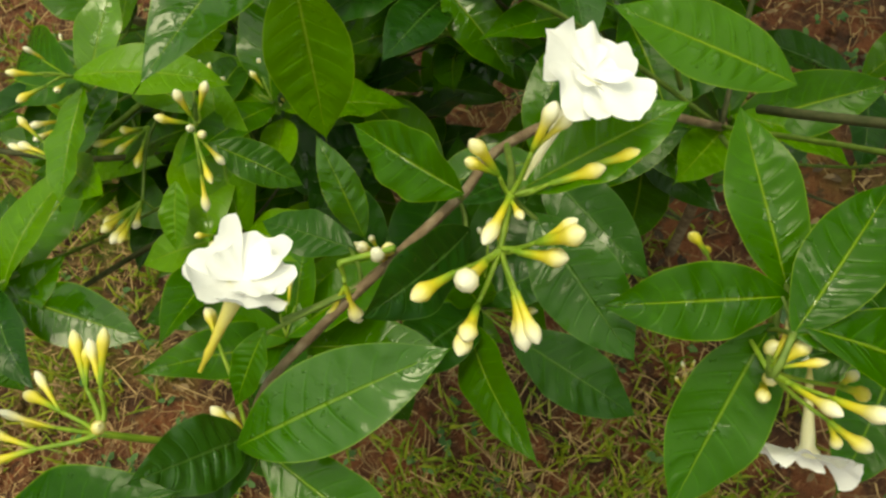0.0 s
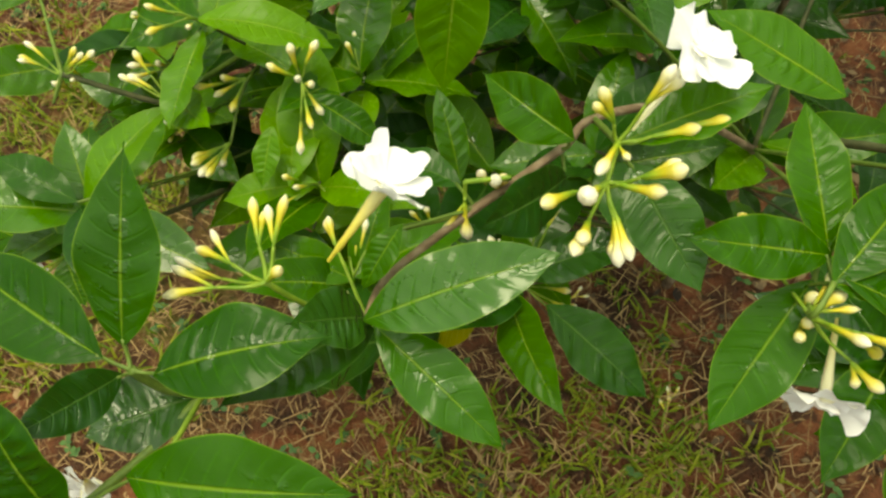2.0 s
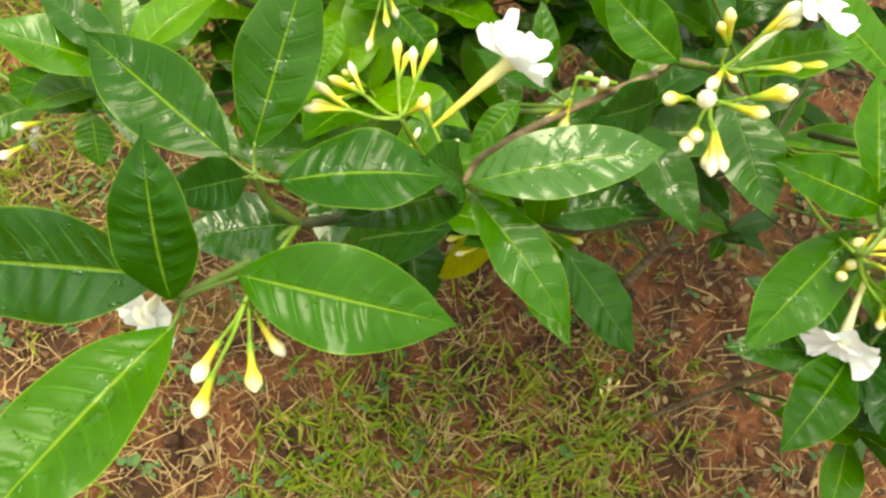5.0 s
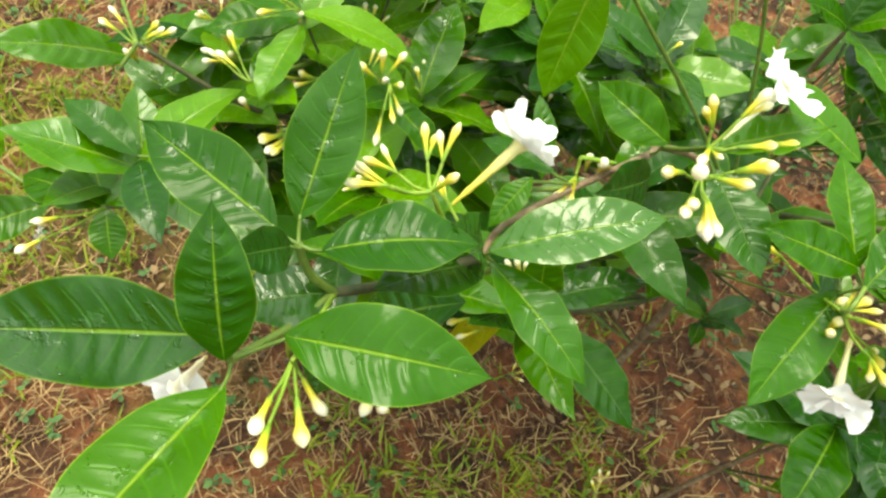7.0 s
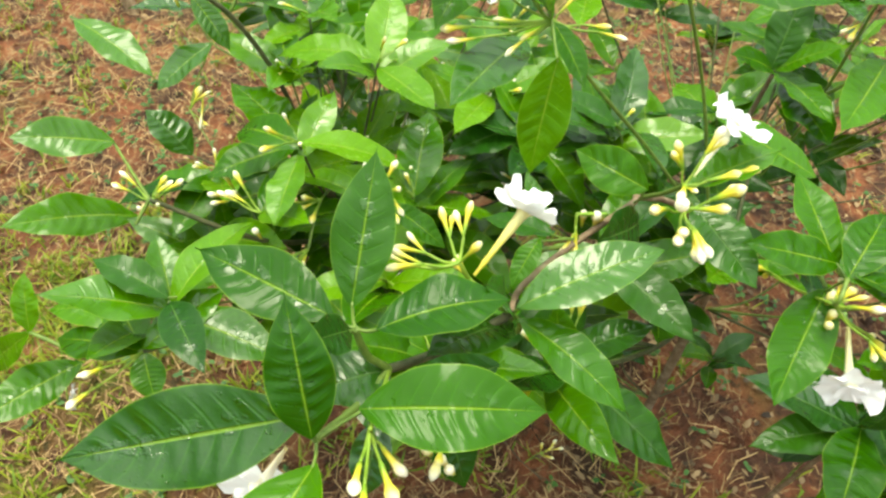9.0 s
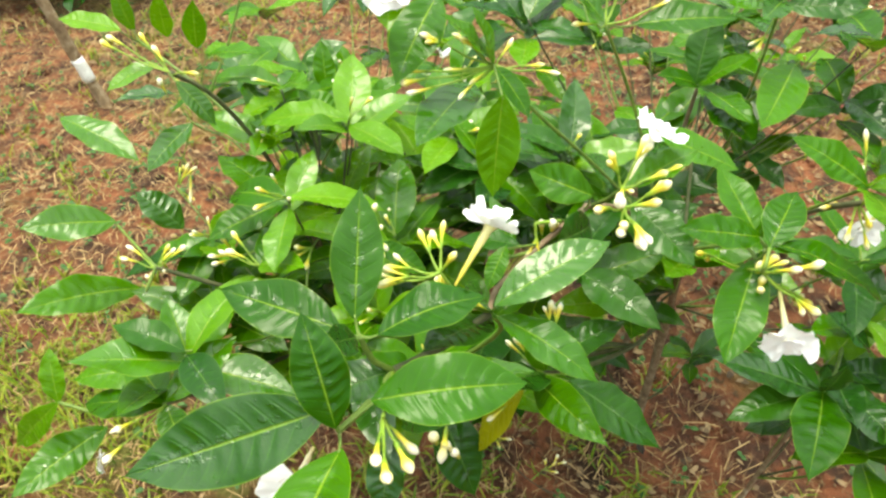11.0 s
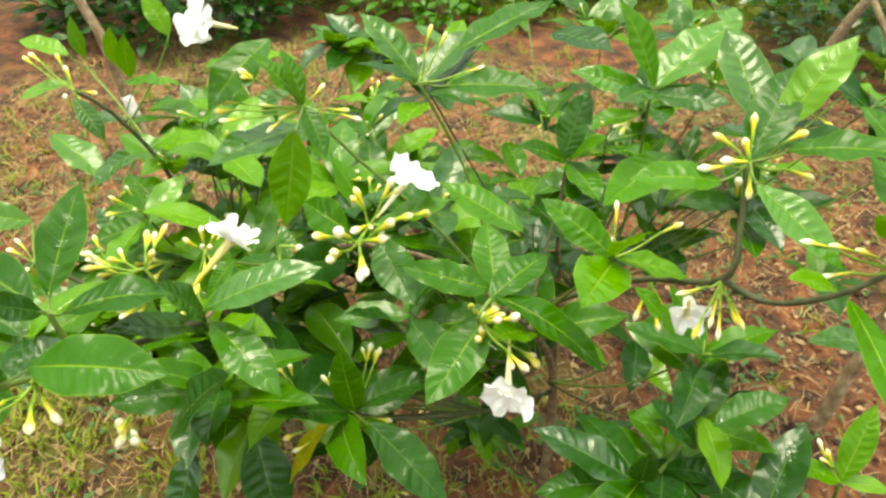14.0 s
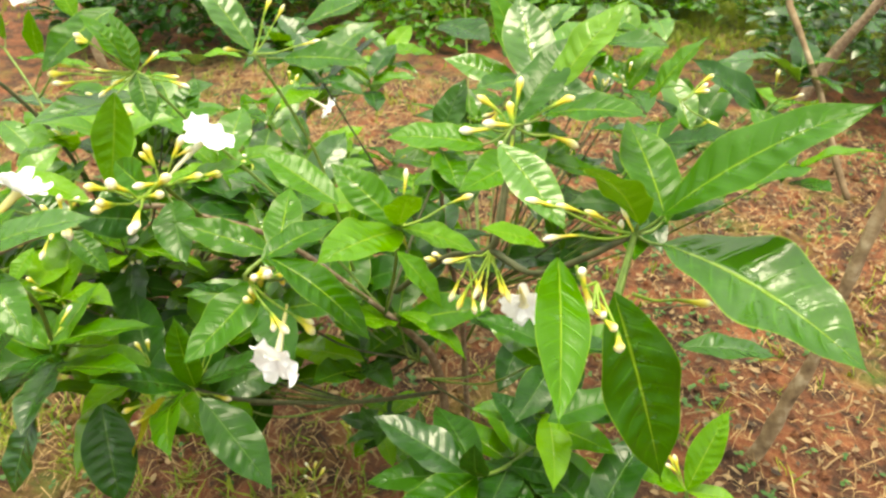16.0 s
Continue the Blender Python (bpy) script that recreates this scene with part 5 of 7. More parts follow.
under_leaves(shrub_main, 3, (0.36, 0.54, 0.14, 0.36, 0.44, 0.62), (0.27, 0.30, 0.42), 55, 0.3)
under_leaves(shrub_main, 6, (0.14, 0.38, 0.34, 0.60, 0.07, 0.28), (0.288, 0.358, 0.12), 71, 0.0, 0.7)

shrub_left = thing("jasmine_shrub", "smaller evergreen shrub with glossy leaves and yellow bud clusters", "shrub", (-0.16, 0.46, 0.0), "flowering shrubs")
leaf(shrub_left, (-0.4258, 0.3339, 0.5529), (-0.5176, 0.2901, 0.5826), 0.0462, 29, 0.054, 0.26, puff=0.042, twist=2)
leaf(shrub_left, (-0.4373, 0.3464, 0.4224), (-0.5506, 0.2504, 0.4804), 0.0566, 20, 0.074, 0.26, puff=0.042, twist=7)
leaf(shrub_left, (-0.6586, 0.6953, 0.4666), (-0.5160, 0.6259, 0.4211), 0.0610, 0, 0.057, 0.26, puff=0.042, twist=-3)
leaf(shrub_left, (-0.3034, 0.0830, 0.5387), (-0.2379, 0.1451, 0.5649), 0.0387, -13, 0.052, 0.26, twist=-2)
leaf(shrub_left, (-0.3035, 0.0814, 0.5367), (-0.3663, 0.1564, 0.5188), 0.0408, 0, 0.05, 0.26)
leaf(shrub_left, (-0.3035, 0.0814, 0.5367), (-0.4066, 0.1067, 0.5004), 0.0460, 0, 0.05, 0.26)
leaf(shrub_left, (-0.4091, 0.1257, 0.4322), (-0.4804, 0.0342, 0.4391), 0.0465, 18, 0.052, 0.26, twist=4)
leaf(shrub_left, (-0.3035, 0.0814, 0.5367), (-0.2852, 0.0470, 0.5117), 0.0300, 0, 0.05, 0.26)
leaf(shrub_left, (-0.4300, 0.1080, 0.5050), (-0.4340, 0.1423, 0.5554), 0.0260, 0, 0.05, 0.26, mat=LEAF_YOUNG)
leaf(shrub_left, (-0.4300, 0.1080, 0.5050), (-0.5171, 0.1179, 0.4071), 0.0300, 64, 0.05, 0.26, mat=LEAF_YOUNG)
leaf(shrub_left, (-0.4450, 0.3215, 0.3667), (-0.3463, 0.2223, 0.4350), 0.0520, -9, 0.014, 0.26, mat=LEAF_DARK, twist=4)
leaf(shrub_left, (-0.2076, 0.3002, 0.6082), (-0.2929, 0.2519, 0.5921), 0.0430, 12, 0.040, 0.26, twist=3)
leaf(shrub_left, (-0.2195, 0.3337, 0.5871), (-0.3118, 0.4198, 0.5751), 0.0492, -6, 0.052, 0.26, twist=2)
leaf(shrub_left, (-0.2170, 0.3350, 0.5880), (-0.2001, 0.3664, 0.6256), 0.0213, 0, 0.05, 0.26)
leaf(shrub_left, (-0.2170, 0.1922, 0.6153), (-0.1590, 0.1526, 0.6492), 0.0319, -8, 0.05, 0.26, mat=LEAF_YOUNG)
leaf(shrub_left, (-0.2170, 0.1922, 0.6153), (-0.1965, 0.2693, 0.6125), 0.0327, 0, 0.05, 0.26)
leaf(shrub_left, (-0.2279, 0.5186, 0.5427), (-0.3013, 0.4813, 0.5804), 0.0371, 0, 0.05, 0.26)
leaf(shrub_left, (-0.1745, 0.4711, 0.6406), (-0.1782, 0.5017, 0.7009), 0.0278, 0, 0.05, 0.26)
leaf(shrub_left, (-0.1326, 0.4146, 0.6424), (-0.1284, 0.4728, 0.6744), 0.0300, 0, 0.05, 0.26)
leaf(shrub_left, (-0.4100, 0.4793, 0.7270), (-0.4856, 0.4852, 0.7395), 0.0321, 12, 0.058, 0.26, mat=LEAF_YOUNG, twist=1)
leaf(shrub_left, (-0.4092, 0.5112, 0.7095), (-0.4203, 0.5189, 0.7672), 0.0240, 0, 0.050, 0.26, mat=LEAF_YOUNG, twist=0)
leaf(shrub_left, (-0.3835, 0.5439, 0.6841), (-0.3751, 0.5320, 0.7517), 0.0281, 0, 0.050, 0.26, mat=LEAF_YOUNG, twist=0)
leaf(shrub_left, (-0.3223, 0.4700, 0.7073), (-0.3096, 0.4631, 0.7731), 0.0283, -6, 0.044, 0.26, mat=LEAF_YOUNG, twist=-1)
leaf(shrub_left, (-0.2619, 0.4849, 0.7635), (-0.2988, 0.5051, 0.8124), 0.0287, 16, 0.052, 0.26, mat=LEAF_YOUNG, twist=1)
leaf(shrub_left, (-0.3288, 0.3637, 0.7471), (-0.3757, 0.3238, 0.7363), 0.0258, 8, 0.057, 0.26, mat=LEAF_YOUNG, twist=0)
leaf(shrub_left, (-0.2977, 0.3199, 0.7511), (-0.2641, 0.3074, 0.7031), 0.0245, -12, 0.054, 0.26, mat=LEAF, twist=1)
leaf(shrub_left, (-0.2926, 0.4116, 0.7293), (-0.2198, 0.3741, 0.7485), 0.0343, 0, 0.050, 0.26, mat=LEAF, twist=0)
leaf(shrub_left, (-0.2105, 0.4699, 0.6456), (-0.1572, 0.4313, 0.6128), 0.0309, -10, 0.052, 0.26, mat=LEAF, twist=-1)
leaf(shrub_left, (-0.2447, 0.5700, 0.5046), (-0.3126, 0.5103, 0.5588), 0.0447, 24, 0.037, 0.26, mat=LEAF, twist=3)
leaf(shrub_left, (-0.1008, 0.1948, 0.6413), (-0.0451, 0.1804, 0.6059), 0.0281, -5, 0.048, 0.26, mat=LEAF, twist=0)
leaf(shrub_left, (-0.1270, 0.1745, 0.6274), (-0.1291, 0.1319, 0.6052), 0.0200, 6, 0.050, 0.26, mat=LEAF_YOUNG, twist=0)
branch(shrub_left, [(-0.1720, 0.1770, 0.5900), (-0.1795, 0.1684, 0.5916)], [0.0010, 0.0008], STALK, "flower_stalk", 5, 6, 0.0)
bud(shrub_left, (-0.1795, 0.1684, 0.5916), (-0.1952, 0.1505, 0.5949), 1.15, 701)
branch(shrub_left, [(-0.1720, 0.1770, 0.5900), (-0.1775, 0.1640, 0.5913)], [0.0010, 0.0008], STALK, "flower_stalk", 5, 6, 0.0)
bud(shrub_left, (-0.1775, 0.1640, 0.5913), (-0.1867, 0.1419, 0.5935), 1.15, 702)
branch(shrub_left, [(-0.1720, 0.1770, 0.5900), (-0.1741, 0.1655, 0.5918)], [0.0010, 0.0008], STALK, "flower_stalk", 5, 6, 0.0)
bud(shrub_left, (-0.1741, 0.1655, 0.5918), (-0.1783, 0.1422, 0.5954), 1.15, 703)
branch(shrub_left, [(-0.1720, 0.1770, 0.5900), (-0.1727, 0.1717, 0.5895)], [0.0010, 0.0008], STALK, "flower_stalk", 5, 6, 0.0)
bud(shrub_left, (-0.1727, 0.1717, 0.5895), (-0.1746, 0.1557, 0.5880), 1.15, 704)
branch(shrub_left, [(-0.1720, 0.1770, 0.5900), (-0.1789, 0.1722, 0.5894)], [0.0010, 0.0008], STALK, "flower_stalk", 5, 6, 0.0)
bud(shrub_left, (-0.1789, 0.1722, 0.5894), (-0.1986, 0.1586, 0.5876), 1.15, 705)
bud(shrub_left, (-0.0973, 0.1886, 0.6644), (-0.0890, 0.1844, 0.6718), 0.95, 711)
branch(shrub_left, [(-0.1000, 0.1900, 0.6620), (-0.0968, 0.1814, 0.6594)], [0.0010, 0.0008], STALK, "flower_stalk", 5, 6, 0.0)
bud(shrub_left, (-0.0968, 0.1814, 0.6594), (-0.0888, 0.1598, 0.6528), 0.95, 712)
branch(shrub_left, [(-0.1000, 0.1900, 0.6620), (-0.0962, 0.1867, 0.6582)], [0.0010, 0.0008], STALK, "flower_stalk", 5, 6, 0.0)
bud(shrub_left, (-0.0962, 0.1867, 0.6582), (-0.0849, 0.1767, 0.6467), 0.95, 713)
branch(shrub_left, [(-0.1000, 0.1900, 0.6620), (-0.0989, 0.1697, 0.6477)], [0.0010, 0.0008], STALK, "flower_stalk", 5, 6, 0.0)
bud(shrub_left, (-0.0989, 0.1697, 0.6477), (-0.0979, 0.1501, 0.6340), 0.95, 714)
branch(shrub_left, [(-0.1700, 0.2280, 0.6050), (-0.1737, 0.2214, 0.6073)], [0.0010, 0.0008], STALK, "flower_stalk", 5, 6, 0.0)
bud(shrub_left, (-0.1737, 0.2214, 0.6073), (-0.1849, 0.2017, 0.6143), 1.00, 721)
branch(shrub_left, [(-0.1700, 0.2280, 0.6050), (-0.1708, 0.2188, 0.6050)], [0.0010, 0.0008], STALK, "flower_stalk", 5, 6, 0.0)
bud(shrub_left, (-0.1708, 0.2188, 0.6050), (-0.1729, 0.1948, 0.6051), 1.00, 722)
branch(shrub_left, [(-0.1700, 0.2280, 0.6050), (-0.1841, 0.2197, 0.6077)], [0.0010, 0.0008], STALK, "flower_stalk", 5, 6, 0.0)
bud(shrub_left, (-0.1841, 0.2197, 0.6077), (-0.2045, 0.2076, 0.6116), 1.00, 723)
branch(shrub_left, [(-0.1700, 0.2280, 0.6050), (-0.1742, 0.2259, 0.6067)], [0.0010, 0.0008], STALK, "flower_stalk", 5, 6, 0.0)
bud(shrub_left, (-0.1742, 0.2259, 0.6067), (-0.1867, 0.2196, 0.6118), 1.00, 724)
branch(shrub_left, [(-0.2620, 0.2620, 0.5600), (-0.2680, 0.2624, 0.5714)], [0.0010, 0.0008], STALK, "flower_stalk", 5, 6, 0.0)
bud(shrub_left, (-0.2680, 0.2624, 0.5714), (-0.2793, 0.2630, 0.5926), 1.00, 731)
branch(shrub_left, [(-0.2620, 0.2620, 0.5600), (-0.2721, 0.2558, 0.5670)], [0.0010, 0.0008], STALK, "flower_stalk", 5, 6, 0.0)
bud(shrub_left, (-0.2721, 0.2558, 0.5670), (-0.2897, 0.2449, 0.5792), 1.00, 732)
branch(shrub_left, [(-0.2620, 0.2620, 0.5600), (-0.2711, 0.2500, 0.5666)], [0.0010, 0.0008], STALK, "flower_stalk", 5, 6, 0.0)
bud(shrub_left, (-0.2711, 0.2500, 0.5666), (-0.2844, 0.2325, 0.5763), 1.00, 733)
branch(shrub_left, [(-0.2620, 0.2620, 0.5600), (-0.2626, 0.2582, 0.5654)], [0.0010, 0.0008], STALK, "flower_stalk", 5, 6, 0.0)
bud(shrub_left, (-0.2626, 0.2582, 0.5654), (-0.2643, 0.2469, 0.5815), 1.00, 734)
branch(shrub_left, [(-0.1700, 0.3000, 0.5600), (-0.1720, 0.2300, 0.5980), (-0.1720, 0.1770, 0.5900)], [0.0014, 0.0011], TWIG)
branch(shrub_left, [(-0.1300, 0.2400, 0.6200), (-0.1000, 0.1900, 0.6620)], [0.0012, 0.0010], TWIG)
branch(shrub_left, [(-0.1900, 0.3300, 0.5300), (-0.2620, 0.2620, 0.5600)], [0.0015, 0.0011], TWIG)
branch(shrub_left, [(-0.1100, 0.2070, 0.6450), (-0.1106, 0.2079, 0.6451), (-0.1112, 0.2088, 0.6512)], [0.0011, 0.0008], STALK, "flower_stalk", 7, 6, 0.0)
bud(shrub_left, (-0.1112, 0.2088, 0.6512), (-0.1150, 0.2150, 0.6720), 1.0, 104)
branch(shrub_left, [(-0.1100, 0.2070, 0.6450), (-0.1083, 0.2095, 0.6453), (-0.1065, 0.2119, 0.6517)], [0.0011, 0.0008], STALK, "flower_stalk", 7, 6, 0.0)
bud(shrub_left, (-0.1065, 0.2119, 0.6517), (-0.0980, 0.2240, 0.6680), 1.0, 105)
branch(shrub_left, [(-0.1100, 0.2070, 0.6450), (-0.1119, 0.2063, 0.6436), (-0.1138, 0.2057, 0.6482)], [0.0011, 0.0008], STALK, "flower_stalk", 7, 6, 0.0)
bud(shrub_left, (-0.1138, 0.2057, 0.6482), (-0.1300, 0.2000, 0.6620), 1.0, 106)
bud(shrub_left, (-0.1100, 0.2070, 0.6450), (-0.1050, 0.1900, 0.6640), 1.0, 107)
branch(shrub_left, [(-0.1700, 0.3000, 0.5600), (-0.1300, 0.2400, 0.6200), (-0.1100, 0.2070, 0.6450)], [0.0018, 0.0012], TWIG)
branch(shrub_left, [(-0.3400, 0.2250, 0.5820), (-0.3468, 0.2290, 0.5832), (-0.3536, 0.2330, 0.5903)], [0.0011, 0.0008], STALK, "flower_stalk", 7, 6, 0.0)
bud(shrub_left, (-0.3536, 0.2330, 0.5903), (-0.3704, 0.2428, 0.6006), 1.0, 108)
branch(shrub_left, [(-0.3400, 0.2250, 0.5820), (-0.3382, 0.2271, 0.5812), (-0.3363, 0.2292, 0.5864)], [0.0011, 0.0008], STALK, "flower_stalk", 7, 6, 0.0)
bud(shrub_left, (-0.3363, 0.2292, 0.5864), (-0.3250, 0.2422, 0.6001), 1.0, 109)
bud(shrub_left, (-0.3358, 0.2298, 0.5871), (-0.3250, 0.2379, 0.5913), 0.78, 609)
branch(shrub_left, [(-0.3400, 0.2250, 0.5820), (-0.3326, 0.2283, 0.5825), (-0.3253, 0.2316, 0.5890)], [0.0011, 0.0008], STALK, "flower_stalk", 7, 6, 0.0)
bud(shrub_left, (-0.3253, 0.2316, 0.5890), (-0.3069, 0.2399, 0.5977), 1.0, 110)
bud(shrub_left, (-0.3437, 0.2253, 0.5571), (-0.3467, 0.2203, 0.5771), 1.0, 111)
bud(shrub_left, (-0.3439, 0.2251, 0.5581), (-0.3533, 0.2208, 0.5740), 0.89, 611)
branch(shrub_left, [(-0.3400, 0.2250, 0.5820), (-0.3487, 0.2269, 0.5810), (-0.3575, 0.2287, 0.5859)], [0.0011, 0.0008], STALK, "flower_stalk", 7, 6, 0.0)
bud(shrub_left, (-0.3575, 0.2287, 0.5859), (-0.3785, 0.2333, 0.5906), 1.0, 112)
bud(shrub_left, (-0.3584, 0.2290, 0.5861), (-0.3729, 0.2261, 0.5961), 0.72, 612)
bud(shrub_left, (-0.3326, 0.2348, 0.5671), (-0.3356, 0.2298, 0.5871), 1.0, 113)
bud(shrub_left, (-0.3327, 0.2346, 0.5680), (-0.3316, 0.2219, 0.5803), 0.69, 613)
branch(shrub_left, [(-0.3400, 0.2250, 0.5820), (-0.3371, 0.2268, 0.5809), (-0.3341, 0.2286, 0.5858)], [0.0011, 0.0008], STALK, "flower_stalk", 7, 6, 0.0)
bud(shrub_left, (-0.3341, 0.2286, 0.5858), (-0.3178, 0.2388, 0.5965), 1.0, 114)
branch(shrub_left, [(-0.3100, 0.3400, 0.7500), (-0.3358, 0.3479, 0.7553), (-0.3617, 0.3559, 0.7666)], [0.0011, 0.0008], STALK, "flower_stalk", 7, 6, 0.0)
bud(shrub_left, (-0.3617, 0.3559, 0.7666), (-0.3818, 0.3621, 0.7731), 1.0, 115)
branch(shrub_left, [(-0.3100, 0.3400, 0.7500), (-0.3327, 0.3496, 0.7571), (-0.3553, 0.3592, 0.7701)], [0.0011, 0.0008], STALK, "flower_stalk", 7, 6, 0.0)
bud(shrub_left, (-0.3553, 0.3592, 0.7701), (-0.3741, 0.3672, 0.7785), 1.0, 116)
bud(shrub_left, (-0.3562, 0.3596, 0.7705), (-0.3687, 0.3688, 0.7695), 0.79, 616)
branch(shrub_left, [(-0.3100, 0.3400, 0.7500), (-0.3189, 0.3481, 0.7555), (-0.3277, 0.3563, 0.7670)], [0.0011, 0.0008], STALK, "flower_stalk", 7, 6, 0.0)
bud(shrub_left, (-0.3277, 0.3563, 0.7670), (-0.3410, 0.3684, 0.7797), 1.0, 117)
branch(shrub_left, [(-0.3100, 0.3400, 0.7500), (-0.3124, 0.3431, 0.7502), (-0.3149, 0.3461, 0.7564)], [0.0011, 0.0008], STALK, "flower_stalk", 7, 6, 0.0)
bud(shrub_left, (-0.3149, 0.3461, 0.7564), (-0.3255, 0.3594, 0.7703), 1.0, 118)
bud(shrub_left, (-0.3196, 0.3403, 0.7251), (-0.3226, 0.3353, 0.7451), 1.0, 119)
branch(shrub_left, [(-0.3100, 0.3400, 0.7500), (-0.3068, 0.3376, 0.7445), (-0.3036, 0.3353, 0.7450)], [0.0011, 0.0008], STALK, "flower_stalk", 7, 6, 0.0)
bud(shrub_left, (-0.3036, 0.3353, 0.7450), (-0.2887, 0.3241, 0.7334), 1.0, 120)
branch(shrub_left, [(-0.3100, 0.3400, 0.7500), (-0.3058, 0.3398, 0.7468), (-0.3016, 0.3397, 0.7497)], [0.0011, 0.0008], STALK, "flower_stalk", 7, 6, 0.0)
bud(shrub_left, (-0.3016, 0.3397, 0.7497), (-0.2796, 0.3388, 0.7488), 1.0, 121)
branch(shrub_left, [(-0.2170, 0.1922, 0.6153), (-0.2243, 0.1983, 0.6187), (-0.2317, 0.2043, 0.6280)], [0.0011, 0.0008], STALK, "flower_stalk", 7, 6, 0.0)
bud(shrub_left, (-0.2317, 0.2043, 0.6280), (-0.2458, 0.2160, 0.6402), 1.0, 122)
branch(shrub_left, [(-0.2170, 0.1922, 0.6153), (-0.2277, 0.1948, 0.6150), (-0.2384, 0.1974, 0.6207)], [0.0011, 0.0008], STALK, "flower_stalk", 7, 6, 0.0)
bud(shrub_left, (-0.2384, 0.1974, 0.6207), (-0.2592, 0.2024, 0.6259), 1.0, 123)
bud(shrub_left, (-0.2186, 0.1873, 0.5849), (-0.2216, 0.1823, 0.6049), 1.0, 124)
branch(shrub_left, [(-0.2170, 0.1922, 0.6153), (-0.2240, 0.1947, 0.6150), (-0.2311, 0.1973, 0.6206)], [0.0011, 0.0008], STALK, "flower_stalk", 7, 6, 0.0)
bud(shrub_left, (-0.2311, 0.1973, 0.6206), (-0.2506, 0.2042, 0.6279), 1.0, 125)
branch(shrub_left, [(-0.4808, 0.6358, 0.3665), (-0.4775, 0.6411, 0.3691), (-0.4743, 0.6465, 0.3777)], [0.0011, 0.0008], STALK, "flower_stalk", 7, 6, 0.0)
bud(shrub_left, (-0.4743, 0.6465, 0.3777), (-0.4659, 0.6605, 0.3924), 1.0, 126)
bud(shrub_left, (-0.4739, 0.6471, 0.3784), (-0.4736, 0.6655, 0.3847), 0.78, 626)
branch(shrub_left, [(-0.4808, 0.6358, 0.3665), (-0.4732, 0.6319, 0.3594), (-0.4656, 0.6280, 0.3583)], [0.0011, 0.0008], STALK, "flower_stalk", 7, 6, 0.0)
bud(shrub_left, (-0.4656, 0.6280, 0.3583), (-0.4479, 0.6190, 0.3489), 1.0, 127)
bud(shrub_left, (-0.4648, 0.6276, 0.3579), (-0.4561, 0.6196, 0.3422), 0.85, 627)
branch(shrub_left, [(-0.3035, 0.0814, 0.5367), (-0.3174, 0.0583, 0.5352), (-0.3313, 0.0351, 0.5397)], [0.0011, 0.0008], STALK, "flower_stalk", 7, 6, 0.0)
bud(shrub_left, (-0.3313, 0.0351, 0.5397), (-0.3427, 0.0163, 0.5410), 1.2, 128)
branch(shrub_left, [(-0.3035, 0.0814, 0.5367), (-0.3128, 0.0669, 0.5414), (-0.3221, 0.0525, 0.5522)], [0.0011, 0.0008], STALK, "flower_stalk", 7, 6, 0.0)
bud(shrub_left, (-0.3221, 0.0525, 0.5522), (-0.3330, 0.0356, 0.5612), 1.2, 129)
bud(shrub_left, (-0.3226, 0.0517, 0.5526), (-0.3407, 0.0407, 0.5553), 0.89, 629)
branch(shrub_left, [(-0.1600, 0.4600, -0.0100), (-0.1900, 0.4200, 0.3000), (-0.2000, 0.3700, 0.5000), (-0.2170, 0.3350, 0.5880)], [0.009, 0.006, 0.003])
branch(shrub_left, [(-0.2000, 0.4000, 0.4500), (-0.2500, 0.3900, 0.6200), (-0.2800, 0.3600, 0.7100), (-0.3100, 0.3400, 0.7500)], [0.003, 0.0026, 0.0024], TWIG_DARK)
branch(shrub_left, [(-0.3100, 0.4350, 0.6650), (-0.2800, 0.4700, 0.7200), (-0.2619, 0.4849, 0.7635)], [0.0016, 0.0012], TWIG)
branch(shrub_left, [(-0.2500, 0.3900, 0.6200), (-0.3200, 0.4400, 0.6700), (-0.3950, 0.4900, 0.7050)], [0.0022, 0.0018], TWIG)
branch(shrub_left, [(-0.1900, 0.4200, 0.3500), (-0.2400, 0.2600, 0.5000), (-0.3400, 0.2250, 0.5820)], [0.003, 0.0024], TWIG_DARK)
branch(shrub_left, [(-0.2400, 0.2600, 0.5000), (-0.4808, 0.6358, 0.3665)], [0.0016, 0.001], TWIG)
branch(shrub_left, [(-0.3400, 0.2250, 0.5820), (-0.4260, 0.3325, 0.5507)], [0.002, 0.0015], TWIG)
branch(shrub_left, [(-0.3400, 0.2250, 0.5820), (-0.3513, 0.2070, 0.5632)], [0.002, 0.0015], TWIG)
branch(shrub_left, [(-0.1700, 0.4400, 0.2000), (-0.2200, 0.2500, 0.4000), (-0.3035, 0.0814, 0.5367)], [0.003, 0.0024], TWIG_DARK)
branch(shrub_left, [(-0.3035, 0.0814, 0.5367), (-0.3743, 0.0983, 0.4948), (-0.4300, 0.1080, 0.5050)], [0.0025, 0.002], TWIG)
branch(shrub_left, [(-0.2000, 0.3700, 0.5000), (-0.2170, 0.1922, 0.6153)], [0.003, 0.002], TWIG)
flower(shrub_left, (-0.3961, 0.0913, 0.4282), (-0.4235, 0.1062, 0.3891), (-0.8,-0.3,0.1), 0.026, 130)
leaf(shrub_left, (-0.2165, 0.3171, 0.5968), (-0.3022, 0.3817, 0.6157), 0.0551, -10, 0.045, 0.26, mat=LEAF, twist=0)
leaf(shrub_left, (-0.2165, 0.3171, 0.5968), (-0.2031, 0.3758, 0.6179), 0.0298, 10, 0.045, 0.26, mat=LEAF_YOUNG, twist=0)
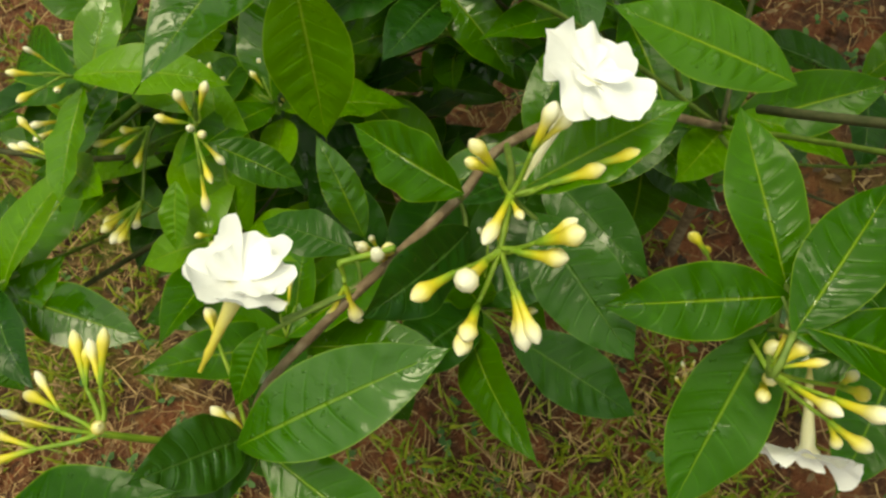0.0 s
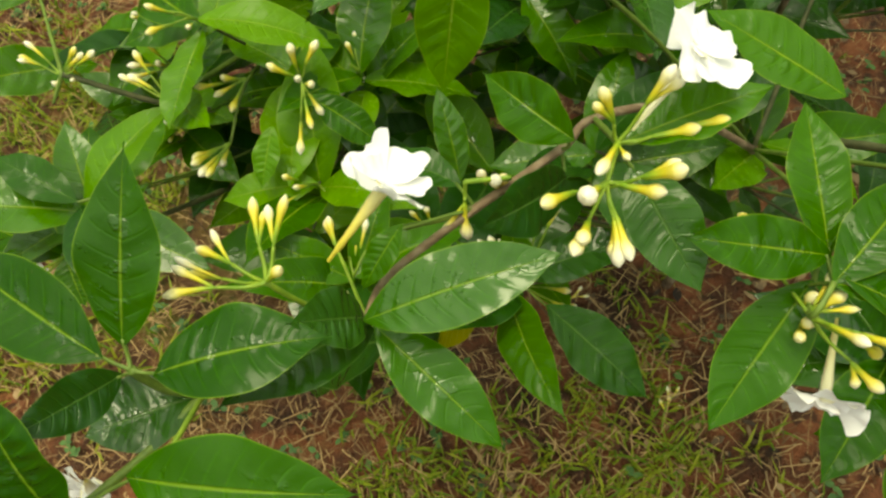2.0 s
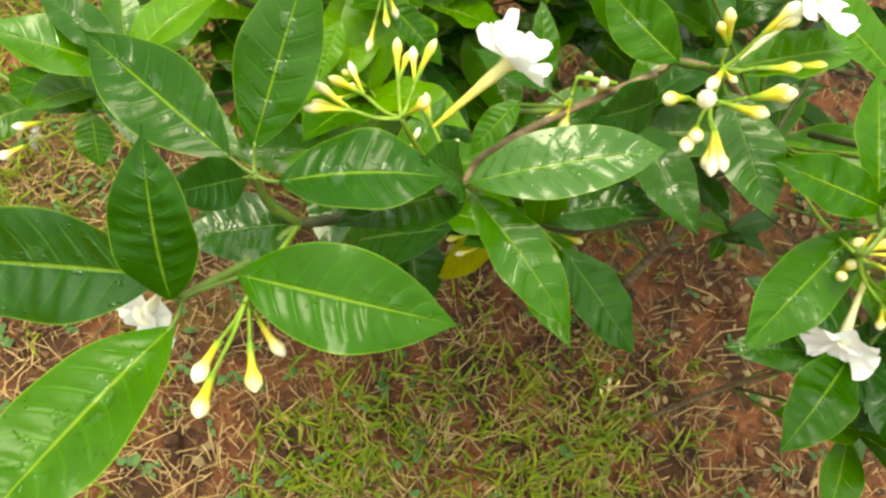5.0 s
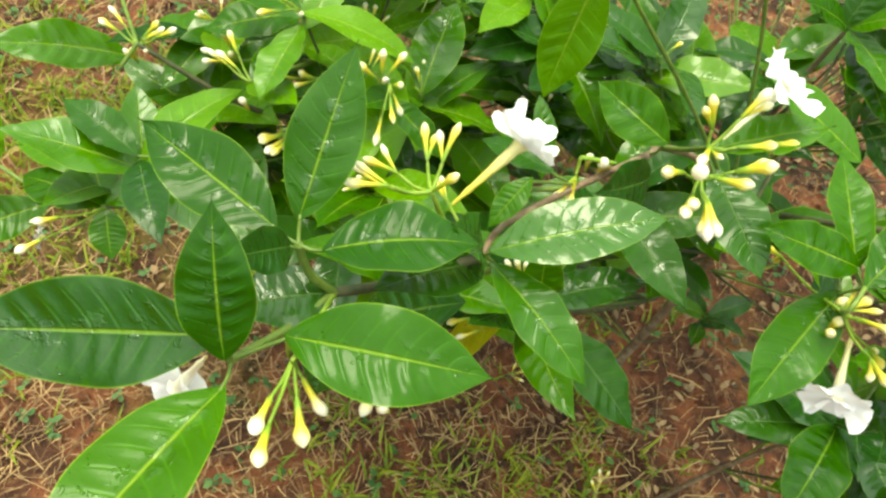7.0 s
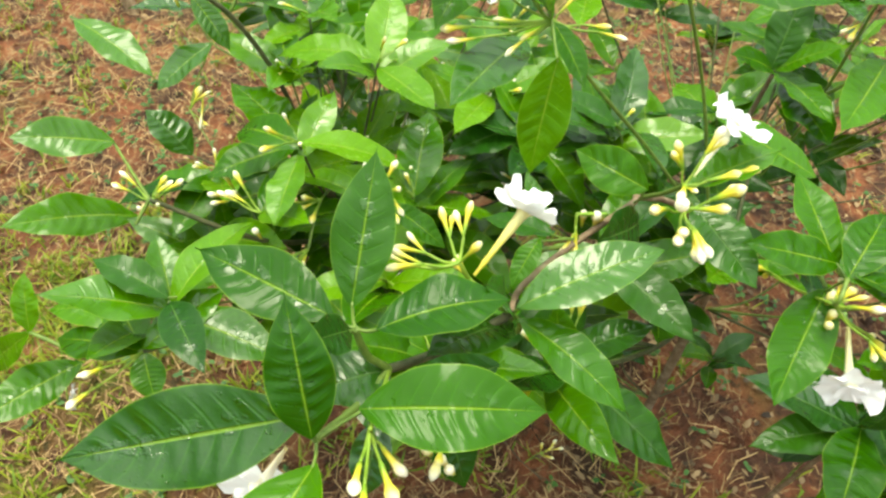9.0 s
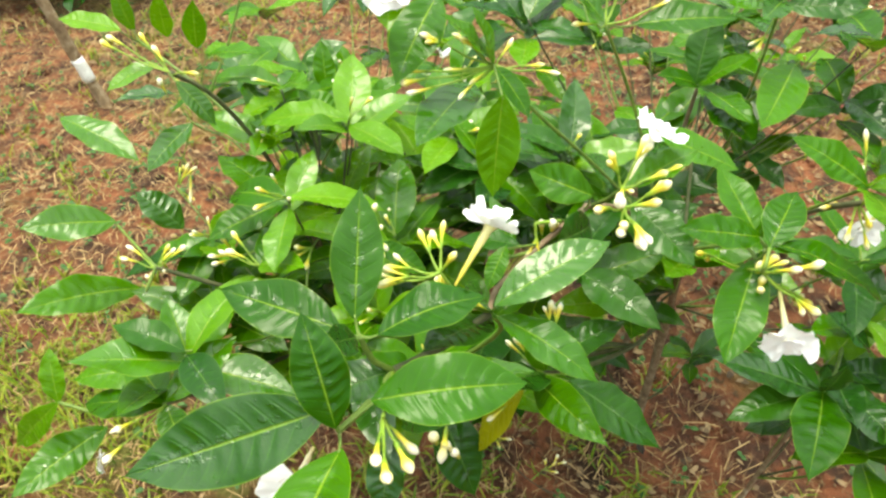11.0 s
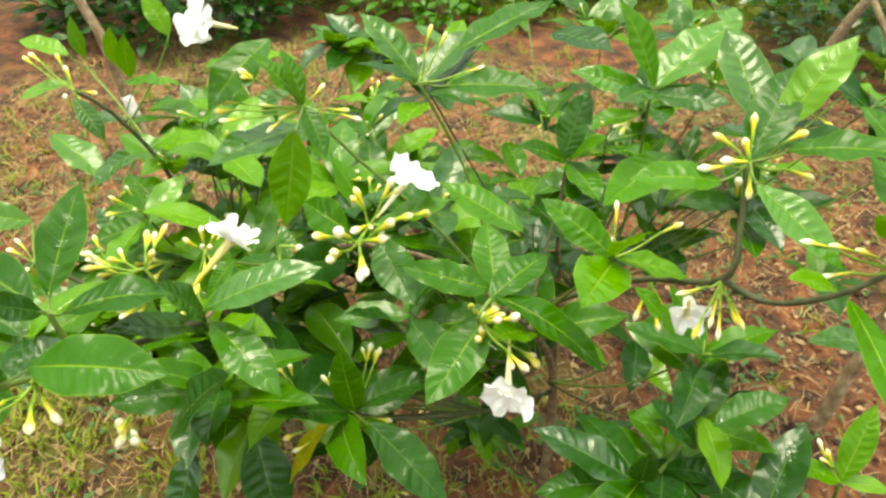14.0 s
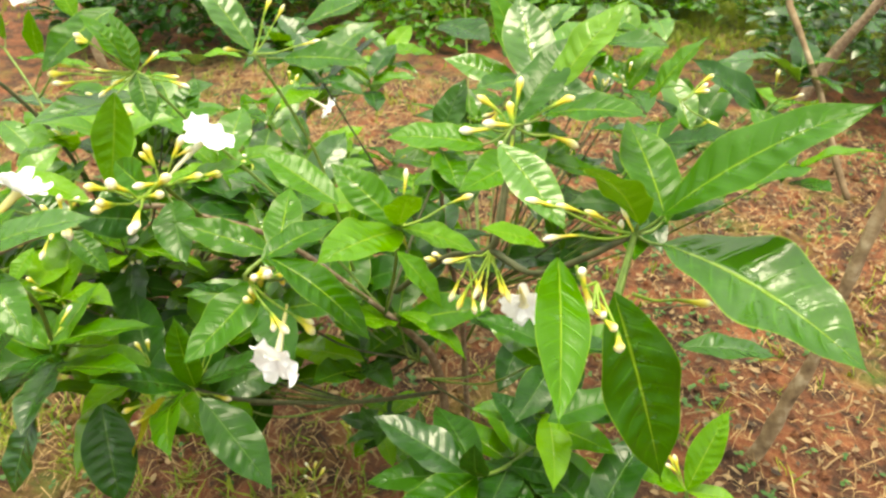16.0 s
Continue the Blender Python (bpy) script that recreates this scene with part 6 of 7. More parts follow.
leaf(shrub_left, (-0.2145, 0.4508, 0.5869), (-0.2959, 0.4551, 0.5904), 0.0470, 0, 0.045, 0.26, mat=LEAF_DEEP, twist=0)
leaf(shrub_left, (-0.1503, 0.3936, 0.6442), (-0.2015, 0.4269, 0.6743), 0.0455, 0, 0.045, 0.26, mat=LEAF, twist=0)
leaf(shrub_left, (-0.1998, 0.5774, 0.5705), (-0.2013, 0.6455, 0.6297), 0.0475, 0, 0.045, 0.26, mat=LEAF_DEEP, twist=0)
leaf(shrub_left, (-0.1375, 0.3984, 0.6485), (-0.1349, 0.4458, 0.6862), 0.0290, 0, 0.045, 0.26, mat=LEAF, twist=0)
leaf(shrub_left, (-0.2237, 0.5203, 0.5780), (-0.2915, 0.5321, 0.5862), 0.0485, 0, 0.045, 0.26, mat=LEAF_DARK, twist=0)
leaf(shrub_left, (-0.3101, 0.4565, 0.7073), (-0.2631, 0.4978, 0.6907), 0.0339, 0, 0.045, 0.26, mat=LEAF_YOUNG, twist=0)
leaf(shrub_left, (-0.3849, 0.5499, 0.5485), (-0.4448, 0.4818, 0.5093), 0.0515, 0, 0.045, 0.26, mat=LEAF_DEEP, twist=0)
leaf(shrub_left, (-0.4060, 0.5663, 0.5878), (-0.4746, 0.5291, 0.5997), 0.0360, 0, 0.045, 0.26, mat=LEAF_DARK, twist=0)
leaf(shrub_left, (-0.4535, 0.5564, 0.3413), (-0.5255, 0.5835, 0.4000), 0.0607, 0, 0.045, 0.26, mat=LEAF_DARK, twist=0)
branch(shrub_left, [(-0.2000, 0.4000, 0.4500), (-0.2060, 0.3550, 0.5500), (-0.2165, 0.3171, 0.5968)], [0.0020, 0.0016, 0.0012], TWIG)
branch(shrub_left, [(-0.2000, 0.4000, 0.4500), (-0.1900, 0.4250, 0.5500), (-0.1440, 0.3960, 0.6460)], [0.0020, 0.0016, 0.0012], TWIG)
branch(shrub_left, [(-0.1900, 0.4250, 0.5500), (-0.2145, 0.4508, 0.5869)], [0.0014, 0.0011], TWIG)
branch(shrub_left, [(-0.2000, 0.4000, 0.4500), (-0.2020, 0.4900, 0.5300), (-0.2237, 0.5203, 0.5780)], [0.0018, 0.0015, 0.0012], TWIG_DARK)
branch(shrub_left, [(-0.2020, 0.4900, 0.5300), (-0.1998, 0.5774, 0.5705)], [0.0014, 0.0011], TWIG_DARK)
branch(shrub_left, [(-0.2000, 0.4000, 0.4500), (-0.3100, 0.5100, 0.5300), (-0.3849, 0.5499, 0.5485), (-0.4060, 0.5663, 0.5878)], [0.0020, 0.0016, 0.0013, 0.0011], TWIG)
branch(shrub_left, [(-0.2000, 0.4000, 0.4200), (-0.3300, 0.5000, 0.3500), (-0.4535, 0.5564, 0.3413)], [0.0020, 0.0016, 0.0012], TWIG_DARK)
branch(shrub_left, [(-0.3849, 0.5499, 0.5485), (-0.3980, 0.5050, 0.5150), (-0.4005, 0.4774, 0.4937)], [0.0010, 0.0009, 0.0008], STALK, "flower_stalk", 7, 6, 0.0)
bud(shrub_left, (-0.4005, 0.4774, 0.4937), (-0.3876, 0.5001, 0.5159), 1.0, 631)
bud(shrub_left, (-0.3973, 0.4832, 0.4992), (-0.3792, 0.5004, 0.5115), 1.0, 632)
bud(shrub_left, (-0.3867, 0.4947, 0.5081), (-0.3851, 0.4664, 0.4716), 0.9, 633)
petioles(shrub_left, [(-0.32, 0.44, 0.67), (-0.25, 0.39, 0.62), (-0.395, 0.49, 0.705), (-0.31, 0.34, 0.75), (-0.217, 0.335, 0.588), (-0.34, 0.225, 0.582), (-0.3035, 0.0814, 0.5367), (-0.217, 0.1922, 0.6153), (-0.19, 0.42, 0.64)])
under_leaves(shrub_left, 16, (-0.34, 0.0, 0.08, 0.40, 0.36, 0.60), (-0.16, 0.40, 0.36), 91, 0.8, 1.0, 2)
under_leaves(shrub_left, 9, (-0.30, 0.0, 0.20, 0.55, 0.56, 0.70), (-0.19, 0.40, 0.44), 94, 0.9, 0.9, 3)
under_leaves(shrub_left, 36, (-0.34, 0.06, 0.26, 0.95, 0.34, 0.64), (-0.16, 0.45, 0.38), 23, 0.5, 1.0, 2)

shrub_back = thing("jasmine_shrub", "tall evergreen shrub with dark ribbed leaves behind the others", "shrub", (0.30, 0.52, 0.0), "flowering shrubs")
leaf(shrub_back, (0.2600, 0.3920, 0.6920), (0.2988, 0.3090, 0.6908), 0.0376, 0, 0.05, 0.26, puff=0.042)
leaf(shrub_back, (0.2562, 0.3913, 0.6939), (0.2762, 0.4430, 0.7661), 0.0398, 3, 0.065, 0.26, mat=LEAF_DARK, puff=0.042, twist=-1)
leaf(shrub_back, (0.2600, 0.3920, 0.6920), (0.1986, 0.3620, 0.7234), 0.0308, 20, 0.05, 0.26)
leaf(shrub_back, (0.2600, 0.3920, 0.6920), (0.3012, 0.3653, 0.7427), 0.0289, -24, 0.05, 0.26)
leaf(shrub_back, (0.3769, 0.4195, 0.7012), (0.2968, 0.2927, 0.6958), 0.0515, 14, 0.017, 0.26, twist=1)
leaf(shrub_back, (0.3443, 0.4255, 0.7777), (0.2900, 0.4484, 0.8672), 0.0437, 13, 0.056, 0.26, puff=0.042, twist=5)
leaf(shrub_back, (0.3420, 0.4250, 0.7750), (0.4466, 0.5255, 0.8289), 0.0635, 0, 0.05, 0.26)
leaf(shrub_back, (0.3392, 0.4229, 0.7709), (0.2480, 0.4225, 0.7904), 0.0374, 23, 0.027, 0.26, twist=4)
leaf(shrub_back, (0.3420, 0.4250, 0.7750), (0.2979, 0.3638, 0.7824), 0.0311, 16, 0.05, 0.26, puff=0.042)
leaf(shrub_back, (0.3433, 0.4218, 0.7709), (0.4275, 0.4001, 0.7775), 0.0360, -29, 0.021, 0.26, mat=LEAF_DARK, twist=-4)
leaf(shrub_back, (0.2246, 0.5227, 0.7942), (0.2993, 0.4551, 0.8012), 0.0500, -12, 0.05, 0.26, mat=LEAF_DARK)
leaf(shrub_back, (0.4720, 0.3288, 0.8085), (0.5153, 0.3423, 0.8715), 0.0318, 0, 0.05, 0.26)
branch(shrub_back, [(0.5167, 0.4832, 0.7501), (0.5250, 0.4901, 0.7542), (0.5333, 0.4971, 0.7644)], [0.0011, 0.0008], STALK, "flower_stalk", 7, 6, 0.0)
bud(shrub_back, (0.5333, 0.4971, 0.7644), (0.5474, 0.5088, 0.7765), 1.1, 131)
branch(shrub_back, [(0.5167, 0.4832, 0.7501), (0.5224, 0.4867, 0.7502), (0.5282, 0.4902, 0.7564)], [0.0011, 0.0008], STALK, "flower_stalk", 7, 6, 0.0)
bud(shrub_back, (0.5282, 0.4902, 0.7564), (0.5451, 0.5007, 0.7658), 1.1, 132)
bud(shrub_back, (0.5289, 0.4907, 0.7569), (0.5455, 0.4911, 0.7645), 0.97, 632)
branch(shrub_back, [(0.5167, 0.4832, 0.7501), (0.5300, 0.4809, 0.7397), (0.5434, 0.4786, 0.7354)], [0.0011, 0.0008], STALK, "flower_stalk", 7, 6, 0.0)
bud(shrub_back, (0.5434, 0.4786, 0.7354), (0.5625, 0.4753, 0.7249), 1.1, 133)
branch(shrub_back, [(0.3420, 0.4250, 0.7750), (0.3613, 0.4336, 0.7795), (0.3806, 0.4421, 0.7900)], [0.0011, 0.0008], STALK, "flower_stalk", 7, 6, 0.0)
bud(shrub_back, (0.3806, 0.4421, 0.7900), (0.3995, 0.4506, 0.7973), 1.0, 134)
branch(shrub_back, [(0.3420, 0.4250, 0.7750), (0.3376, 0.4237, 0.7710), (0.3333, 0.4223, 0.7731)], [0.0011, 0.0008], STALK, "flower_stalk", 7, 6, 0.0)
bud(shrub_back, (0.3333, 0.4223, 0.7731), (0.3127, 0.4160, 0.7686), 1.0, 135)
bud(shrub_back, (0.3323, 0.4220, 0.7729), (0.3190, 0.4163, 0.7622), 0.78, 635)
branch(shrub_back, [(0.3420, 0.4250, 0.7750), (0.3325, 0.4131, 0.7588), (0.3230, 0.4012, 0.7486)], [0.0011, 0.0008], STALK, "flower_stalk", 7, 6, 0.0)
bud(shrub_back, (0.3230, 0.4012, 0.7486), (0.3126, 0.3882, 0.7341), 1.0, 136)
bud(shrub_back, (0.3225, 0.4006, 0.7479), (0.3053, 0.3923, 0.7388), 0.70, 636)
branch(shrub_back, [(0.3000, 0.5200, -0.0100), (0.2850, 0.4700, 0.3500), (0.2620, 0.4100, 0.5800), (0.2600, 0.3920, 0.6920)], [0.006, 0.0035, 0.002])
branch(shrub_back, [(0.2880, 0.4800, 0.3300), (0.3450, 0.4600, 0.5500), (0.3420, 0.4250, 0.7750)], [0.0022, 0.0016], TWIG)
branch(shrub_back, [(0.3400, 0.4500, 0.6200), (0.3804, 0.4200, 0.7033)], [0.002, 0.0015], TWIG)
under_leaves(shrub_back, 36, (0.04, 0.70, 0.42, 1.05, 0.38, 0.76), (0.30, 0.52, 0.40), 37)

shrub_low = thing("young_shrub", "low young shrub with a whorl of dark ribbed leaves", "shrub", (0.37, 0.16, 0.0), "flowering shrubs")
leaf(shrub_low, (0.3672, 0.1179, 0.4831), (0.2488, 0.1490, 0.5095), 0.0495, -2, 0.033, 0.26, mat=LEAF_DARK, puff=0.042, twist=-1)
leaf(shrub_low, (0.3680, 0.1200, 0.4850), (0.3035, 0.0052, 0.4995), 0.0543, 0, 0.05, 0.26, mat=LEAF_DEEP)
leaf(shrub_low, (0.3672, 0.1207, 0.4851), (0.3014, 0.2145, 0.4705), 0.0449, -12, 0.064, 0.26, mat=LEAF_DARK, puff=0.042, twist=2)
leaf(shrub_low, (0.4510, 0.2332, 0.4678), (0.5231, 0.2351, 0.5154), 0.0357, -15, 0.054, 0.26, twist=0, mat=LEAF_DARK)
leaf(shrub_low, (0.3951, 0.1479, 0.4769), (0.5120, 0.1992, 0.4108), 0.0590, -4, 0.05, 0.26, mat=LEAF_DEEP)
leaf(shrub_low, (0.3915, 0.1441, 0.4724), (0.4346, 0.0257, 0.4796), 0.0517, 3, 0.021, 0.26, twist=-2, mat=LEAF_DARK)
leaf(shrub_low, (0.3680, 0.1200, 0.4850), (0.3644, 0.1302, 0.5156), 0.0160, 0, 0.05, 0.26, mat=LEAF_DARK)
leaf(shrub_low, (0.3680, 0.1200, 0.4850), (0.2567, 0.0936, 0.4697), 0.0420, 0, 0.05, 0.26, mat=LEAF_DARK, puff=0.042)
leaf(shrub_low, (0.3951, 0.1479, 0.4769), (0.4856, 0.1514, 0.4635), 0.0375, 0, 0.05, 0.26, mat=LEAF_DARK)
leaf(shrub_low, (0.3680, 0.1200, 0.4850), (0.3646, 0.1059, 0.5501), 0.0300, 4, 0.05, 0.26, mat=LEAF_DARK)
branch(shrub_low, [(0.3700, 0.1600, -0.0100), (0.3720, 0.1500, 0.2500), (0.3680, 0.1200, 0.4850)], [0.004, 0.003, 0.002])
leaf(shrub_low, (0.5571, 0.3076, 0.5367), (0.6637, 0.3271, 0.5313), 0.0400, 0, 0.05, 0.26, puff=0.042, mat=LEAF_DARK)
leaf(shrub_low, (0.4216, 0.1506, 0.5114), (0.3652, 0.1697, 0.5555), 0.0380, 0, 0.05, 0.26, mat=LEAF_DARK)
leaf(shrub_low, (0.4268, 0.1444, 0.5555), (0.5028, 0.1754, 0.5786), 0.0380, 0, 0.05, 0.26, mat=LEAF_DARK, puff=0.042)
under_leaves(shrub_low, 4, (0.30, 0.50, 0.06, 0.26, 0.34, 0.50), (0.372, 0.15, 0.25), 61, 0.1)
branch(shrub_low, [(0.3680, 0.1200, 0.4850), (0.3951, 0.1479, 0.4769), (0.4503, 0.2366, 0.4699)], [0.002, 0.002], TWIG)

shrub_seed = thing("seedling", "light green jasmine seedling with thin yellow buds", "seedling", (0.70, 0.30, 0.0))
leaf(shrub_seed, (0.5678, 0.1508, 0.4915), (0.5100, 0.1557, 0.5071), 0.0246, 0, 0.05, 0.26, mat=LEAF_YOUNG)
leaf(shrub_seed, (0.5678, 0.1508, 0.4915), (0.5968, 0.2063, 0.5581), 0.0300, 0, 0.05, 0.26, mat=LEAF_YOUNG)
leaf(shrub_seed, (0.5678, 0.1508, 0.4915), (0.5019, 0.1534, 0.5079), 0.0279, 0, 0.05, 0.26, mat=LEAF_YOUNG)
leaf(shrub_seed, (0.5678, 0.1508, 0.4915), (0.6217, 0.1542, 0.4852), 0.0223, 0, 0.05, 0.26, mat=LEAF_YOUNG)
branch(shrub_seed, [(0.5678, 0.1508, 0.4915), (0.5598, 0.1569, 0.4980), (0.5518, 0.1630, 0.5105)], [0.0011, 0.0008], STALK, "flower_stalk", 7, 6, 0.0)
bud(shrub_seed, (0.5518, 0.1630, 0.5105), (0.5391, 0.1726, 0.5257), 1.0, 137)
branch(shrub_seed, [(0.5678, 0.1508, 0.4915), (0.5642, 0.1543, 0.4938), (0.5606, 0.1579, 0.5021)], [0.0011, 0.0008], STALK, "flower_stalk", 7, 6, 0.0)
bud(shrub_seed, (0.5606, 0.1579, 0.5021), (0.5498, 0.1685, 0.5181), 1.0, 138)
bud(shrub_seed, (0.5601, 0.1583, 0.5028), (0.5447, 0.1617, 0.5137), 0.69, 638)
branch(shrub_seed, [(0.7000, 0.3000, -0.0100), (0.5678, 0.1508, 0.4915)], [0.004, 0.002], TWIG)


# ---- beyond the shrubs ----
PAINT = plain_organic("white_paint", ((0.3, (0.62, 0.62, 0.60)), (0.7, (0.80, 0.80, 0.78))), 60, 0.7, 0.3, 0.002)
BARK_GREY = plain_organic("bark_grey_brown", ((0.25, (0.11, 0.07, 0.04)), (0.5, (0.25, 0.175, 0.10)), (0.75, (0.46, 0.38, 0.26))), 45, 0.85, 0.9, 0.004)

sapling = thing("sapling", "grey-brown sapling trunk with bare twigs", "tree", (0.817, 0.667, 0.0))
branch(sapling, [(0.80, 0.665, -0.03), (0.818, 0.67, 0.06), (0.832, 0.68, 0.162), (0.847, 0.69, 0.237), (0.852, 0.70, 0.376), (0.862, 0.72, 0.494), (0.873, 0.74, 0.61), (0.90, 0.78, 0.95)], [0.016, 0.0125, 0.011, 0.010, 0.009, 0.008], BARK_GREY, "trunk", 22, 12, 0.4)
branch(sapling, [(0.873, 0.74, 0.61), (0.90, 0.77, 0.74), (0.84, 0.80, 0.88), (0.74, 0.80, 0.92)], [0.008, 0.006, 0.005], BARK_GREY, "branch", 14, 8, 0.3)
branch(sapling, [(0.74, 0.80, 0.92), (0.66, 0.77, 0.86), (0.652, 0.75, 0.811), (0.68, 0.72, 0.762), (0.714, 0.686, 0.703), (0.745, 0.646, 0.638), (0.774, 0.615, 0.585)], [0.005, 0.0045, 0.004, 0.005, 0.004], BARK_GREY, "branch", 22, 8, 0.35)

painted_tree = thing("painted_tree", "thin young tree trunk with a white painted band", "tree", (-0.997, 1.479, 0.0))
branch(painted_tree, [(-0.985, 1.482, -0.03), (-1.004, 1.49, 0.03), (-1.028, 1.49, 0.135), (-1.046, 1.49, 0.25), (-1.066, 1.49, 0.345), (-1.10, 1.49, 0.43), (-1.19, 1.50, 0.70)], [0.017, 0.015, 0.014, 0.012], BARK_GREY, "trunk", 18, 10, 0.3)
branch(painted_tree, [(-1.013, 1.49, 0.072), (-1.020, 1.49, 0.102), (-1.029, 1.49, 0.140)], [0.0172, 0.0170, 0.0166], PAINT, "painted_band", 6, 12, 0.15, "white painted band")

far_tree = thing("slender_tree", "slender leaning brown tree trunk", "tree", (0.86, 1.85, 0.0))
branch(far_tree, [(0.83, 1.84, -0.03), (0.92, 1.86, 0.09), (0.99, 1.88, 0.195), (1.054, 1.88, 0.393), (1.127, 1.88, 0.557), (1.25, 1.9, 0.9)], [0.020, 0.017, 0.014, 0.011], BARK, "trunk", 16, 10, 0.3)


def bush(name, label, at, reach, height, count, mat, seed):
    """A dense low bush: a few stems and one part of many small leaves with an uneven outline."""
    rng = random.Random(seed)
    ob = thing(name, label, "bush", at)
    c = Vector(at)
    verts, faces, uvs = [], [], []
    for k in range(5):
        a = k * 1.3 + rng.uniform(-0.3, 0.3)
        end = c + Vector((math.cos(a) * reach * 0.6, math.sin(a) * reach * 0.6, height * rng.uniform(0.6, 0.9)))
        branch(ob, [c + Vector((0, 0, -0.02)), c.lerp(end, 0.5) + Vector((0, 0, 0.06)), end], [0.012, 0.008, 0.004], BARK, "stem", 8, 6, 0.2)
    for _ in range(int(count * 2.4)):
        a, r, h = rng.uniform(0, 6.28), reach * math.sqrt(rng.random()), rng.random()
        lump = 1 + 0.35 * noise.noise(Vector((a * 1.5, h * 3, seed)))
        p = c + Vector((math.cos(a) * r * lump, math.sin(a) * r * lump, height * (0.08 + 0.92 * h * (1 - 0.55 * (r / reach) ** 2)) * lump))
        ln = rng.uniform(0.05, 0.10)
        d = Vector((math.cos(a) + rng.uniform(-0.8, 0.8), math.sin(a) + rng.uniform(-0.8, 0.8), rng.uniform(-0.4, 0.7))).normalized()
        v, f, u = leaf_sheet(p, p + d * ln, ln * rng.uniform(0.4, 0.55), rng.uniform(-30, 30), 0.08, 0.2, 0, 6, 5, _)
        n = len(verts)
        verts += v
        uvs += u
        faces += [tuple(q + n for q in w) for w in f]
    piece("foliage", mesh_from("foliage", verts, faces, uvs), mat, ob, kind="stuff")
    return ob


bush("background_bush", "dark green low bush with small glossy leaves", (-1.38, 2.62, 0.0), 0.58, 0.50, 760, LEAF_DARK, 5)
bush("background_bush", "low dense green bush on red soil", (-0.30, 3.15, 0.0), 0.55, 0.22, 420, LEAF, 8)
# LEAF_DARK puts the shade of this bush and both dark hedges into colour
bush("background_bush", "dark green bush among thin trunks, shade put into its leaves", (1.55, 2.75, 0.0), 0.55, 0.65, 480, LEAF_DARK, 9)
bush("background_bush", "dark hedge bush beyond the grass, shade put into its leaves", (-1.0, 3.7, 0.0), 0.60, 0.55, 420, LEAF_DARK, 14)
bush("background_bush", "low green hedge bush beyond the grass", (1.0, 3.9, 0.0), 0.65, 0.36, 460, LEAF, 15)
bush("background_bush", "dark hedge bush beyond the grass, shade put into its leaves", (2.3, 3.4, 0.0), 0.60, 0.7, 460, LEAF_DARK, 17)
bush("background_bush", "leafy green bush growing from rough grass", (0.35, 3.45, 0.0), 0.45, 0.32, 320, LEAF, 12)


# ---- fallen things on the soil ----
def fallen_spray(at, turn, seed):
    """A dropped sprig of yellow buds lying on the ground."""
    rng = random.Random(seed)
    x, y = at
    z = ground_height(x, y)
    ob = thing("fallen_buds", "fallen sprig of yellowing buds lying on the soil", "flower buds", (x, y, z), "fallen buds")
    d = Vector((math.cos(turn), math.sin(turn), 0.0))
    s = Vector((-d.y, d.x, 0))
    c = Vector((x, y, z + 0.007))
    branch(ob, [c - d * 0.03, c + s * 0.003, c + d * 0.02], [0.0012, 0.001], STALK, "stalk", 6, 6, 0.0)
    for k in range(5):
        w = (k - 2) * 0.42
        e = (d * math.cos(w) + s * math.sin(w)) * rng.uniform(0.02, 0.032) + Vector((0, 0, rng.uniform(-0.001, 0.008)))
        bud(ob, c + d * 0.018 * (k % 2), c + d * 0.018 * (k % 2) + e, 0.9, seed + k)


fallen_spray((0.135, 0.304), 0.6, 3)
fallen_spray((0.041, 0.379), -0.8, 4)
fallen_spray((0.048, 0.544), 0.3, 5)
fallen_spray((0.052, 0.405), 2.2, 6)
fallen_spray((0.30, 0.16), 1.4, 7)

DRY = blade_material("dry_leaf_litter", (0.025, 0.015, 0.010), (0.40, 0.27, 0.14), 0.1, 0.75)


